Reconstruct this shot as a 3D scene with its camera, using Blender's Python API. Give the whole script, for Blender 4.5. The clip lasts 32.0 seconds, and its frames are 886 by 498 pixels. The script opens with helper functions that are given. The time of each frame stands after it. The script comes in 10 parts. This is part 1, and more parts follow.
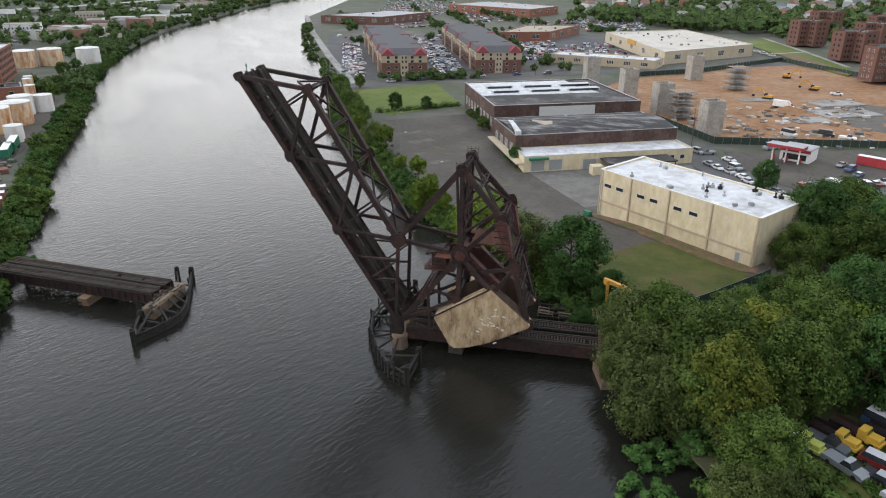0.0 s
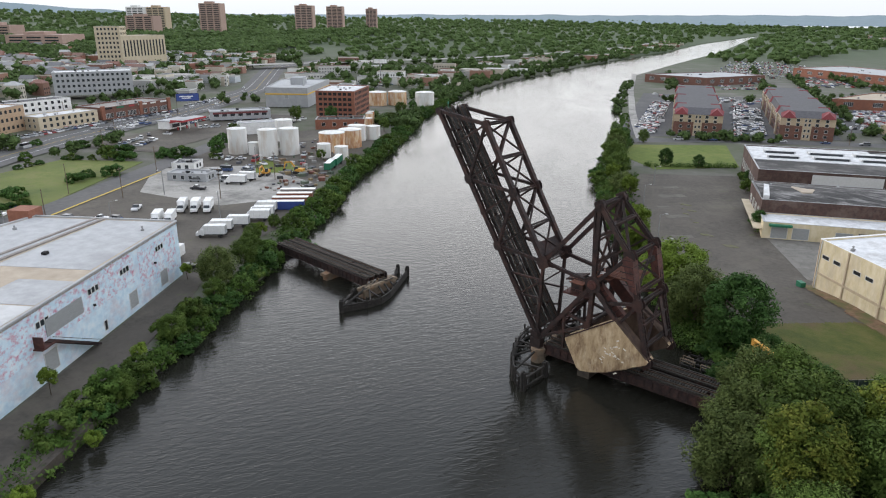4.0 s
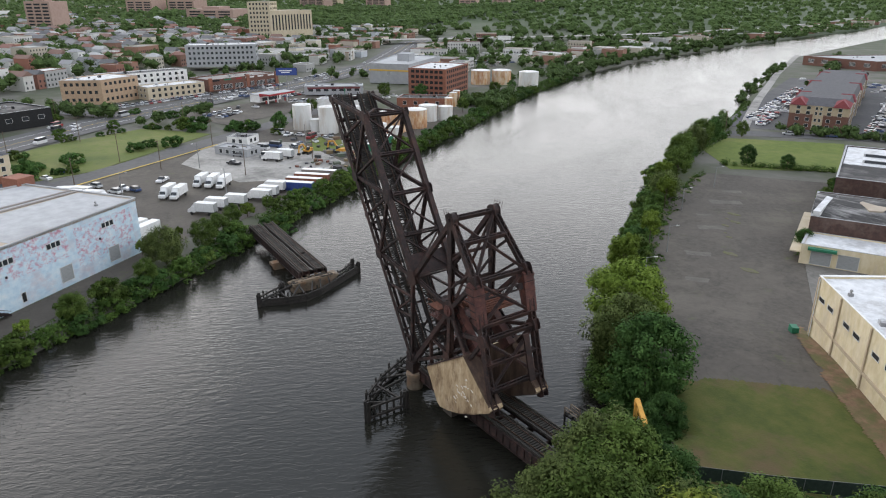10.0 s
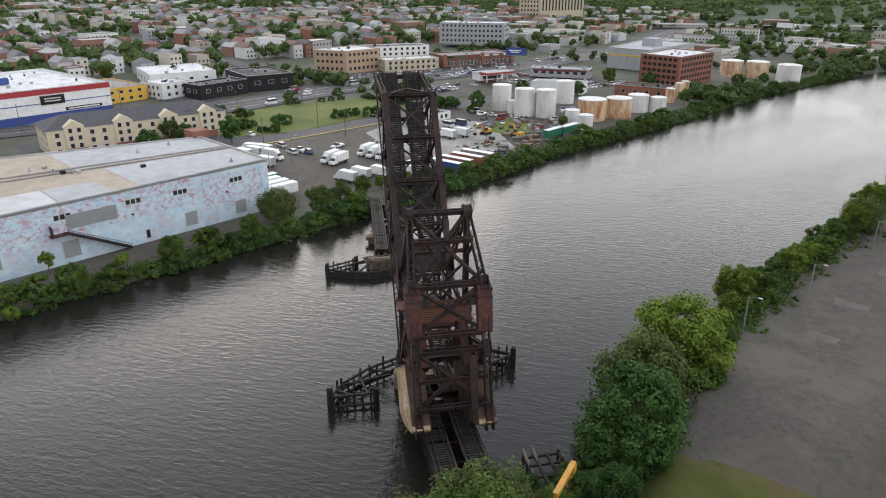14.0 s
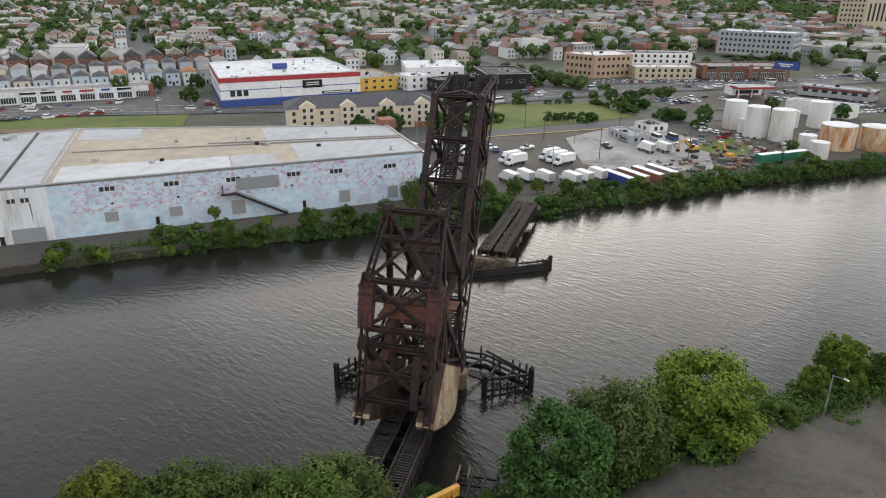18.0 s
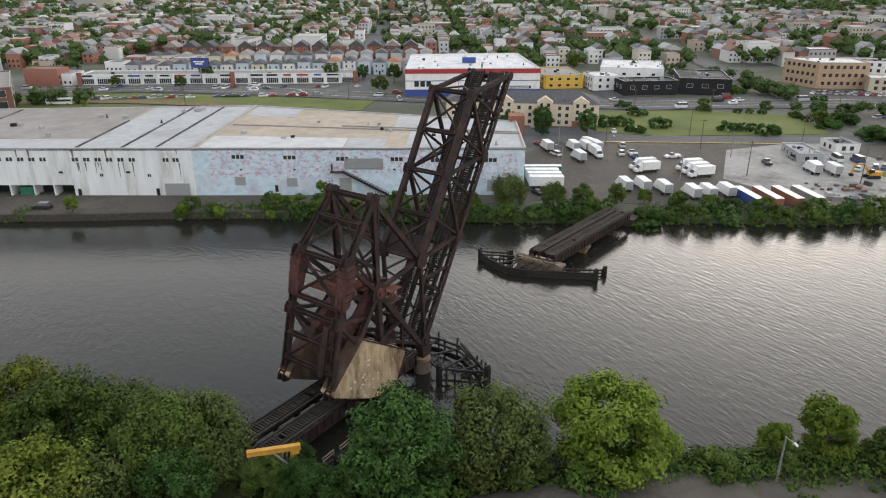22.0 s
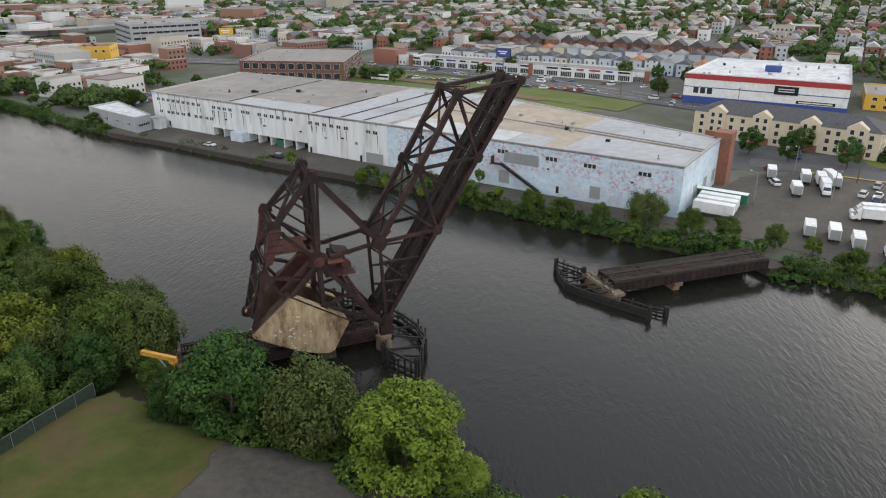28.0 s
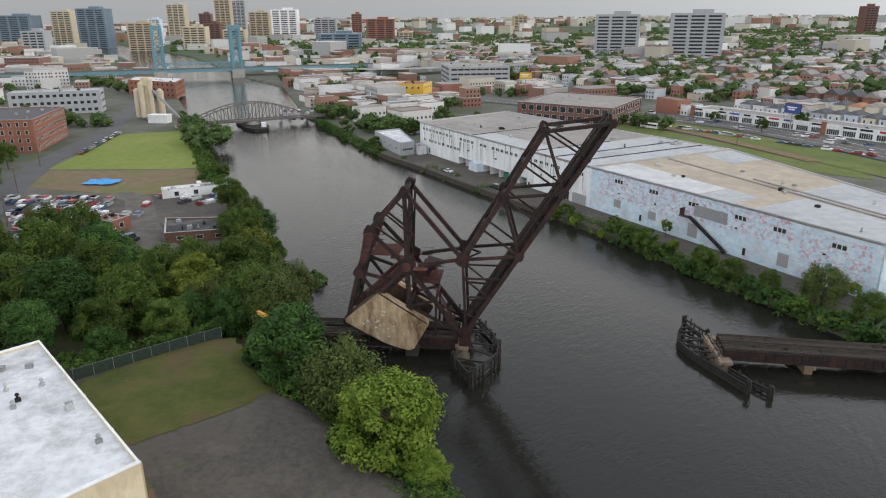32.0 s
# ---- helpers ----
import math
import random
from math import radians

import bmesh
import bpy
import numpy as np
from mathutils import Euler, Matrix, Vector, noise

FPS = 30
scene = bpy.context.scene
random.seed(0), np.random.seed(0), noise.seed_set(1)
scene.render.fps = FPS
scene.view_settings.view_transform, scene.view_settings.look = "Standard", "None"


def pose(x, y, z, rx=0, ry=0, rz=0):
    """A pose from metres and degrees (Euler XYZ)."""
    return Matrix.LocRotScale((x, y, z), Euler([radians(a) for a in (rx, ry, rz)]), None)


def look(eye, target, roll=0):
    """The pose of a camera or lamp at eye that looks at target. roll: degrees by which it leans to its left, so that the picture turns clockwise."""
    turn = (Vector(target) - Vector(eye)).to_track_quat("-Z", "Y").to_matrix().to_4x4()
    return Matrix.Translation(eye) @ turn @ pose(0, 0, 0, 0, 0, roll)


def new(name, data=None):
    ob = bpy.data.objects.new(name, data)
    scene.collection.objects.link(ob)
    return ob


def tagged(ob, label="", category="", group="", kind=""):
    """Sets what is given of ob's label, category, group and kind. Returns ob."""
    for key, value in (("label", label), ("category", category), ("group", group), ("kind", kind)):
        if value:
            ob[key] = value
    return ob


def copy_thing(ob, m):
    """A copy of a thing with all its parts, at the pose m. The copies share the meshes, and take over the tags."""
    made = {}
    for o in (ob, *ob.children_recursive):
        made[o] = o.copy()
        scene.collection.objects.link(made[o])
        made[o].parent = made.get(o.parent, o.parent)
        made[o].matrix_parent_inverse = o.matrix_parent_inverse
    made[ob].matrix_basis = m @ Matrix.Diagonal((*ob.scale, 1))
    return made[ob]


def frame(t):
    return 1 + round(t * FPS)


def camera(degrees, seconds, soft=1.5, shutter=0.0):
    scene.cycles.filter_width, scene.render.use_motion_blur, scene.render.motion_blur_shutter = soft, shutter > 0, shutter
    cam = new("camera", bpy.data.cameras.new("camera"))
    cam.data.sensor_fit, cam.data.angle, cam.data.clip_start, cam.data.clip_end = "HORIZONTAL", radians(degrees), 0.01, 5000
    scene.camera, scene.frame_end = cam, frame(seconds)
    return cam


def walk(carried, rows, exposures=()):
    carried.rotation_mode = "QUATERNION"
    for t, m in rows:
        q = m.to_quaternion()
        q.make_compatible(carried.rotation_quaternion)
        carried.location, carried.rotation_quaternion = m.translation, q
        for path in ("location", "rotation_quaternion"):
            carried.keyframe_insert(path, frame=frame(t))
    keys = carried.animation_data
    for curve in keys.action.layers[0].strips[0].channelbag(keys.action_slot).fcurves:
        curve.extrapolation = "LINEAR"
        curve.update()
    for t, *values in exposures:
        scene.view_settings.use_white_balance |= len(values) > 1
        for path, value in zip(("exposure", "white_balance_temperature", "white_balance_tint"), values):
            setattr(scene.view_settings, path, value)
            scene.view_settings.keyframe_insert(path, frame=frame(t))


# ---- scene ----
cam = camera(65.6, 32.0, soft=1.1)
PATH = [
    (0, (-26.472, 102.34, 64.335), (-26.062, 100.547, 63.549), 0.2),
    (0.5, (-30.488, 103.436, 64.356), (-29.941, 101.666, 63.603), 0.5),
    (1, (-34.51, 104.366, 64.337), (-33.826, 102.631, 63.616), 0.7),
    (1.5, (-38.557, 105.102, 64.294), (-37.722, 103.425, 63.594), 0.1),
    (2, (-42.65, 105.612, 64.247), (-41.694, 103.99, 63.574), 0.0),
    (2.5, (-46.81, 105.868, 64.214), (-45.752, 104.299, 63.565), 0.2),
    (3, (-51.048, 105.837, 64.211), (-49.912, 104.32, 63.571), 0.1),
    (3.5, (-55.302, 105.465, 64.241), (-54.096, 104.004, 63.599), -0.0),
    (5.5, (-70.239, 99.196, 64.497), (-68.978, 97.784, 63.854), 0.3),
    (6, (-72.945, 96.143, 64.554), (-71.679, 94.735, 63.909), 0.3),
    (6.5, (-75.185, 92.519, 64.6), (-73.9, 91.128, 63.957), 0.3),
    (7, (-76.993, 88.395, 64.636), (-75.666, 87.045, 63.992), 0.2),
    (7.5, (-78.401, 83.84, 64.661), (-77.026, 82.539, 64.017), 0.1),
    (8, (-79.443, 78.921, 64.676), (-78.021, 77.671, 64.03), -0.0),
    (8.5, (-80.163, 73.711, 64.679), (-78.71, 72.504, 64.024), -0.1),
    (9, (-80.664, 68.289, 64.665), (-79.186, 67.121, 63.993), 0.0),
    (9.5, (-81.057, 62.737, 64.626), (-79.549, 61.617, 63.94), -0.1),
    (10, (-81.457, 57.136, 64.555), (-79.921, 56.067, 63.85), -0.1),
    (10.5, (-81.977, 51.567, 64.446), (-80.415, 50.551, 63.72), -0.3),
    (11, (-82.721, 46.108, 64.292), (-81.139, 45.138, 63.545), 0.1),
    (11.5, (-83.681, 40.778, 64.102), (-82.069, 39.857, 63.358), -0.2),
    (12, (-84.779, 35.557, 63.89), (-83.108, 34.745, 63.148), -0.4),
    (12.5, (-85.933, 30.427, 63.674), (-84.211, 29.733, 62.931), -0.4),
    (13, (-87.064, 25.368, 63.47), (-85.302, 24.789, 62.722), -0.2),
    (13.5, (-88.091, 20.362, 63.294), (-86.296, 19.896, 62.546), 0.0),
    (14, (-88.958, 15.394, 63.157), (-87.138, 15.038, 62.408), 0.1),
    (14.5, (-89.643, 10.455, 63.057), (-87.802, 10.213, 62.315), -0.7),
    (16.5, (-90.205, -9.163, 63.039), (-88.358, -9.001, 62.29), 0.1),
    (17, (-89.753, -14.074, 63.115), (-87.92, -13.803, 62.363), -0.2),
    (17.5, (-89.088, -19.006, 63.204), (-87.268, -18.646, 62.456), 0.1),
    (18, (-88.232, -23.968, 63.293), (-86.431, -23.519, 62.549), 0.3),
    (18.5, (-87.205, -28.97, 63.371), (-85.427, -28.437, 62.626), 0.3),
    (19, (-86.027, -34.018, 63.425), (-84.279, -33.401, 62.675), -0.4),
    (19.5, (-84.68, -39.092, 63.456), (-82.961, -38.397, 62.706), -0.3),
    (20, (-83.125, -44.15, 63.469), (-81.437, -43.383, 62.72), -0.1),
    (20.5, (-81.323, -49.155, 63.472), (-79.667, -48.322, 62.722), -0.2),
    (21, (-79.234, -54.065, 63.471), (-77.624, -53.14, 62.725), 0.2),
    (21.5, (-76.818, -58.84, 63.471), (-75.26, -57.834, 62.723), 0.2),
    (22, (-74.064, -63.456, 63.478), (-72.556, -62.379, 62.726), -0.0),
    (22.5, (-70.999, -67.911, 63.487), (-69.545, -66.761, 62.735), -0.0),
    (23, (-67.653, -72.204, 63.498), (-66.255, -70.988, 62.744), -0.0),
    (23.5, (-64.06, -76.334, 63.509), (-62.712, -75.061, 62.758), -0.2),
    (24, (-60.249, -80.302, 63.515), (-58.957, -78.973, 62.764), -0.2),
    (24.5, (-56.252, -84.107, 63.52), (-55.021, -82.721, 62.769), -0.2),
    (25, (-52.101, -87.742, 63.534), (-50.94, -86.299, 62.78), -0.5),
    (25.5, (-47.828, -91.203, 63.574), (-46.742, -89.702, 62.821), -0.1),
    (27.5, (-30.107, -103.186, 64.259), (-29.34, -101.503, 63.499), -0.1),
    (28, (-25.597, -105.725, 64.534), (-24.916, -104.007, 63.769), -0.1),
    (28.5, (-21.046, -108.103, 64.788), (-20.448, -106.356, 64.019), 0.0),
    (29, (-16.444, -110.334, 64.983), (-15.935, -108.557, 64.219), 0.1),
    (29.5, (-11.783, -112.43, 65.082), (-11.373, -110.624, 64.328), 0.0),
    (30, (-7.062, -114.408, 65.067), (-6.768, -112.573, 64.329), -0.1),
    (30.5, (-2.298, -116.287, 64.945), (-2.128, -114.427, 64.228), -0.1),
    (31, (2.494, -118.086, 64.726), (2.541, -116.211, 64.03), -0.2),
    (31.5, (7.298, -119.826, 64.42), (7.219, -117.942, 63.753), -0.0),
    (32, (12.098, -121.526, 64.037), (11.903, -119.641, 63.396), -0.2),
]
walk(cam, [(t, look(eye, target, roll)) for t, eye, target, roll in PATH],
     exposures=[(0.0, 0.04, 6450, 12), (9.0, 0.06, 6430, 12), (14.0, 0.0, 6560, 13), (19.0, -0.05, 6720, 12), (25.0, -0.08, 6760, 12), (32.0, -0.12, 6600, 12)])

# ---- light ----
SUN_DIR = Vector((0.90, 0.16, 0.25)).normalized()      # towards the veiled evening sun
world = bpy.data.worlds.new("overcast_sky")
scene.world = world
world.use_nodes = True
wn = world.node_tree
wn.nodes.clear()
sky = wn.nodes.new("ShaderNodeTexSky")
sky.sky_type = "NISHITA"
sky.sun_disc = False
sky.sun_elevation = math.asin(SUN_DIR.z)
sky.sun_rotation = math.atan2(SUN_DIR.x, SUN_DIR.y)
sky.air_density, sky.dust_density, sky.ozone_density = 1.0, 6.0, 1.0
veil = wn.nodes.new("ShaderNodeHueSaturation")
veil.inputs["Saturation"].default_value = 0.36
cloud = wn.nodes.new("ShaderNodeMix")
cloud.data_type = "RGBA"
cloud.inputs[0].default_value = 0.80
way = wn.nodes.new("ShaderNodeTexCoord")          # the cloud layer thins and brightens towards the horizon
axes = wn.nodes.new("ShaderNodeSeparateXYZ")
rise = wn.nodes.new("ShaderNodeValToRGB")
rise.color_ramp.interpolation = "EASE"
rise.color_ramp.elements[0].position, rise.color_ramp.elements[1].position = 0.0, 0.62
rise.color_ramp.elements[0].color, rise.color_ramp.elements[1].color = (0.405, 0.428, 0.442, 1), (0.495, 0.552, 0.63, 1)
rise.color_ramp.elements.new(0.20).color = (1.0, 1.0, 0.99, 1)
gain = wn.nodes.new("ShaderNodeVectorMath")
gain.operation = "SCALE"
wn.links.new(way.outputs["Generated"], axes.inputs[0])
wn.links.new(axes.outputs["Z"], rise.inputs[0])
wn.links.new(rise.outputs[0], gain.inputs[0])
lean = wn.nodes.new("ShaderNodeVectorMath")        # brighter towards the north-west, where the evening clears
lean.operation = "DOT_PRODUCT"
lean.inputs[1].default_value = (0.55, -0.83, 0.0)
tone = wn.nodes.new("ShaderNodeMapRange")
tone.interpolation_type = "SMOOTHSTEP"
tone.inputs["From Min"].default_value, tone.inputs["From Max"].default_value = -1.15, 0.0
tone.inputs["To Min"].default_value, tone.inputs["To Max"].default_value = 8.0, 18.0
wn.links.new(way.outputs["Generated"], lean.inputs[0])
wn.links.new(lean.outputs["Value"], tone.inputs["Value"])
wn.links.new(tone.outputs[0], gain.inputs["Scale"])
wn.links.new(gain.outputs[0], cloud.inputs[7])
back = wn.nodes.new("ShaderNodeBackground")
back.inputs["Strength"].default_value = 0.15
wout = wn.nodes.new("ShaderNodeOutputWorld")
wn.links.new(sky.outputs[0], veil.inputs["Color"])
wn.links.new(veil.outputs[0], cloud.inputs[6])
wn.links.new(cloud.outputs[2], back.inputs["Color"])
wn.links.new(back.outputs[0], wout.inputs["Surface"])
sun = new("sun", bpy.data.lights.new("sun", "SUN"))
sun.data.energy, sun.data.angle, sun.data.color = 0.5, radians(52), (1.0, 0.92, 0.82)
sun.matrix_world = look(SUN_DIR * 300, (0, 0, 0))

# ---- materials ----


def material(name, colors, scale=1.0, rough=0.8, metal=0.0, bump=0.0, bump_scale=None, vary=0.0, stain=None, stain_scale=0.15,
             stain_amount=0.5, spec=0.4, coords="Object", island=0.0, stretch=None, cracks=0.0, weeds=0.0, woods_from=0.0):
    """A procedural surface: fine grain between two colours, a broad stain over it, relief, and a tone that varies from piece to piece."""
    m = bpy.data.materials.new(name)
    m.use_nodes = True
    t = m.node_tree
    n, l = t.nodes, t.links
    p = n["Principled BSDF"]
    p.inputs["Roughness"].default_value = rough
    p.inputs["Metallic"].default_value = metal
    p.inputs["Specular IOR Level"].default_value = spec
    co = n.new("ShaderNodeTexCoord")
    mp = n.new("ShaderNodeMapping")
    if coords == "World":
        geo = n.new("ShaderNodeNewGeometry")
        l.new(geo.outputs["Position"], mp.inputs["Vector"])
    else:
        l.new(co.outputs["Object"], mp.inputs["Vector"])
    if stretch:
        mp.inputs["Scale"].default_value = stretch
    fine = n.new("ShaderNodeTexNoise")
    fine.inputs["Scale"].default_value = scale
    fine.inputs["Detail"].default_value = 6
    fine.inputs["Roughness"].default_value = 0.65
    l.new(mp.outputs[0], fine.inputs["Vector"])
    ramp = n.new("ShaderNodeValToRGB")
    e = ramp.color_ramp.elements
    e[0].position, e[1].position = 0.32, 0.68
    e[0].color, e[1].color = (*colors[0], 1), (*colors[-1], 1)
    for k, c in enumerate(colors[1:-1]):
        ramp.color_ramp.elements.new(0.32 + 0.36 * (k + 1) / (len(colors) - 1)).color = (*c, 1)
    l.new(fine.outputs["Fac"], ramp.inputs[0])
    col = ramp.outputs[0]
    if stain:
        big = n.new("ShaderNodeTexNoise")
        big.inputs["Scale"].default_value = stain_scale
        big.inputs["Detail"].default_value = 5
        big.inputs["Roughness"].default_value = 0.7
        l.new(mp.outputs[0], big.inputs["Vector"])
        rr = n.new("ShaderNodeValToRGB")
        rr.color_ramp.elements[0].position, rr.color_ramp.elements[1].position = 0.48, 0.66
        rr.color_ramp.elements[1].color = (stain_amount,) * 3 + (1,)
        l.new(big.outputs["Fac"], rr.inputs[0])
        mix = n.new("ShaderNodeMix")
        mix.data_type = "RGBA"
        mix.inputs[7].default_value = (*stain, 1)
        l.new(rr.outputs[0], mix.inputs[0])
        l.new(col, mix.inputs[6])
        col = mix.outputs[2]
    def blend(fac, color, under):
        mx = n.new("ShaderNodeMix")
        mx.data_type = "RGBA"
        mx.inputs[7].default_value = (*color, 1)
        l.new(fac, mx.inputs[0])
        l.new(under, mx.inputs[6])
        return mx.outputs[2]

    if cracks:                                # repaired patches, then fine wandering cracks
        warp = n.new("ShaderNodeTexNoise")
        warp.inputs["Scale"].default_value, warp.inputs["Detail"].default_value = 0.35, 5
        l.new(mp.outputs[0], warp.inputs["Vector"])
        off = n.new("ShaderNodeVectorMath")
        off.operation = "MULTIPLY_ADD"
        off.inputs[1].default_value = (5, 5, 0)
        l.new(warp.outputs["Color"], off.inputs[0])
        l.new(mp.outputs[0], off.inputs[2])
        cell = n.new("ShaderNodeTexVoronoi")
        cell.distance = "CHEBYCHEV"
        cell.inputs["Scale"].default_value = 0.07
        l.new(off.outputs[0], cell.inputs["Vector"])
        for lo, hi, tone in ((0.62, 0.66, 1.15), (0.82, 0.86, 0.82)):
            pick = n.new("ShaderNodeMapRange")
            pick.inputs["From Min"].default_value, pick.inputs["From Max"].default_value = lo, hi
            pick.inputs["To Max"].default_value = 0.35
            l.new(cell.outputs["Color"], pick.inputs["Value"])
            col = blend(pick.outputs[0], tuple(min(0.6, v * tone) for v in colors[-1]), col)
        edge = n.new("ShaderNodeTexVoronoi")
        edge.feature = "DISTANCE_TO_EDGE"
        edge.inputs["Scale"].default_value = 0.13
        l.new(off.outputs[0], edge.inputs["Vector"])
        line = n.new("ShaderNodeMapRange")
        line.inputs["From Min"].default_value, line.inputs["From Max"].default_value = 0.0, 0.022
        line.inputs["To Min"].default_value, line.inputs["To Max"].default_value = cracks, 0.0
        l.new(edge.outputs["Distance"], line.inputs["Value"])
        col = blend(line.outputs[0], tuple(v * 0.4 for v in colors[0]), col)
    if weeds:                                 # moss and weeds in scattered tufts
        tuft = n.new("ShaderNodeTexNoise")
        tuft.inputs["Scale"].default_value, tuft.inputs["Detail"].default_value, tuft.inputs["Roughness"].default_value = 0.11, 8, 0.75
        l.new(mp.outputs[0], tuft.inputs["Vector"])
        grow = n.new("ShaderNodeMapRange")
        grow.inputs["From Min"].default_value, grow.inputs["From Max"].default_value = 0.60, 0.68
        grow.inputs["To Max"].default_value = weeds
        l.new(tuft.outputs["Fac"], grow.inputs["Value"])
        col = blend(grow.outputs[0], (0.085, 0.105, 0.035), col)
    if woods_from:                            # wooded country beyond the town
        place = n.new("ShaderNodeNewGeometry")
        dist = n.new("ShaderNodeVectorMath")
        dist.operation = "LENGTH"
        l.new(place.outputs["Position"], dist.inputs[0])
        reach = n.new("ShaderNodeMapRange")
        reach.inputs["From Min"].default_value, reach.inputs["From Max"].default_value = woods_from, woods_from * 1.9
        reach.inputs["To Max"].default_value = 0.88
        l.new(dist.outputs["Value"], reach.inputs["Value"])
        col = blend(reach.outputs[0], (0.042, 0.068, 0.026), col)
    if vary or island:
        src = n.new("ShaderNodeObjectInfo").outputs["Random"] if vary else n.new("ShaderNodeNewGeometry").outputs["Random Per Island"]
        amount = vary or island
        mr = n.new("ShaderNodeMapRange")
        mr.inputs["To Min"].default_value, mr.inputs["To Max"].default_value = 1 - amount, 1 + amount
        l.new(src, mr.inputs["Value"])
        hs = n.new("ShaderNodeHueSaturation")
        l.new(mr.outputs[0], hs.inputs["Value"])
        l.new(col, hs.inputs["Color"])
        col = hs.outputs[0]
    l.new(col, p.inputs["Base Color"])
    if bump:
        bn = n.new("ShaderNodeBump")
        bn.inputs["Strength"].default_value = bump
        bn.inputs["Distance"].default_value = 0.1
        if bump_scale:
            f2 = n.new("ShaderNodeTexNoise")
            f2.inputs["Scale"].default_value = bump_scale
            f2.inputs["Detail"].default_value = 4
            l.new(mp.outputs[0], f2.inputs["Vector"])
            l.new(f2.outputs["Fac"], bn.inputs["Height"])
        else:
            l.new(fine.outputs["Fac"], bn.inputs["Height"])
        l.new(bn.outputs[0], p.inputs["Normal"])
    return m


def palette(name, colors, rough=0.8, island=True, grain=0.12, gscale=1.5):
    """A surface whose colour is picked from a list, piece by piece."""
    m = bpy.data.materials.new(name)
    m.use_nodes = True
    n, l = m.node_tree.nodes, m.node_tree.links
    p = n["Principled BSDF"]
    p.inputs["Roughness"].default_value = rough
    src = n.new("ShaderNodeNewGeometry").outputs["Random Per Island"] if island else n.new("ShaderNodeObjectInfo").outputs["Random"]
    ramp = n.new("ShaderNodeValToRGB")
    ramp.color_ramp.interpolation = "CONSTANT"
    els = ramp.color_ramp.elements
    els[0].color = (*colors[0], 1)
    els[1].position, els[1].color = 1 / len(colors), (*colors[1], 1)
    for k, c in enumerate(colors[2:]):
        els.new((k + 2) / len(colors)).color = (*c, 1)
    l.new(src, ramp.inputs[0])
    geo = n.new("ShaderNodeNewGeometry")
    nz = n.new("ShaderNodeTexNoise")
    nz.inputs["Scale"].default_value = gscale
    nz.inputs["Detail"].default_value = 5
    l.new(geo.outputs["Position"], nz.inputs["Vector"])
    mr = n.new("ShaderNodeMapRange")
    mr.inputs["To Min"].default_value, mr.inputs["To Max"].default_value = 1 - 2 * grain, 1 + 2 * grain
    l.new(nz.outputs["Fac"], mr.inputs["Value"])
    hs = n.new("ShaderNodeHueSaturation")
    l.new(mr.outputs[0], hs.inputs["Value"])
    l.new(ramp.outputs[0], hs.inputs["Color"])
    l.new(hs.outputs[0], p.inputs["Base Color"])
    return m


M_STEEL = material("rusted_dark_steel", [(0.009, 0.006, 0.006), (0.021, 0.012, 0.011), (0.046, 0.022, 0.018)], 1.6, 0.75, 0.0, 0.25, 14, stain=(0.082, 0.034, 0.024), stain_scale=0.35, stain_amount=0.5, vary=0.18, coords="World")
M_RED = material("rust_red_steel", [(0.042, 0.017, 0.015), (0.075, 0.027, 0.022), (0.115, 0.042, 0.030)], 1.2, 0.7, 0.0, 0.2, 10, stain=(0.04, 0.02, 0.018), stain_scale=0.4, stain_amount=0.6, vary=0.15, coords="World")
M_CW = material("weathered_concrete", [(0.27, 0.19, 0.11), (0.42, 0.31, 0.185), (0.54, 0.43, 0.29)], 0.9, 0.9, 0, 0.7, 4, stain=(0.11, 0.06, 0.03), stain_scale=0.34, stain_amount=0.9, coords="World", stretch=(1, 1, 0.4))
M_CHIP = material("pale_chipped_concrete", [(0.55, 0.50, 0.42), (0.68, 0.63, 0.55)], 3, 0.9)
M_CONC = material("grey_concrete", [(0.28, 0.26, 0.23), (0.42, 0.40, 0.36)], 1.0, 0.9, 0, 0.4, 4, stain=(0.18, 0.15, 0.11), stain_scale=0.3, coords="World")
M_PIER = material("rust_stained_pier", [(0.10, 0.072, 0.052), (0.18, 0.14, 0.10), (0.20, 0.175, 0.135)], 1.0, 0.9, 0, 0.4, 3, stain=(0.22, 0.09, 0.03), stain_scale=0.5, stain_amount=0.7, coords="World")
M_BLACKWOOD = material("creosoted_timber", [(0.012, 0.011, 0.010), (0.035, 0.030, 0.026)], 2.0, 0.85, 0, 0.5, 8, vary=0.25, coords="World")
M_TIE = material("old_grey_ties", [(0.025, 0.022, 0.019), (0.061, 0.054, 0.046)], 2.5, 0.9, 0, 0.4, 9, vary=0.3)
M_PLANK = material("pale_weathered_timber", [(0.15, 0.11, 0.075), (0.30, 0.23, 0.16)], 2.0, 0.9, 0, 0.3, vary=0.2)
M_RAIL = material("rail_steel", [(0.06, 0.035, 0.025), (0.10, 0.06, 0.04)], 3, 0.6, 0.3)
M_BARK = material("bark", [(0.05, 0.038, 0.028), (0.11, 0.085, 0.06)], 4, 0.95, 0, 0.6, 10)
M_ASPH = material("worn_asphalt", [(0.056, 0.049, 0.041), (0.090, 0.078, 0.064)], 0.9, 0.92, 0, 0.1, 5, stain=(0.128, 0.112, 0.088), stain_scale=0.06, stain_amount=0.7, coords="World", cracks=0.22, weeds=0.6)
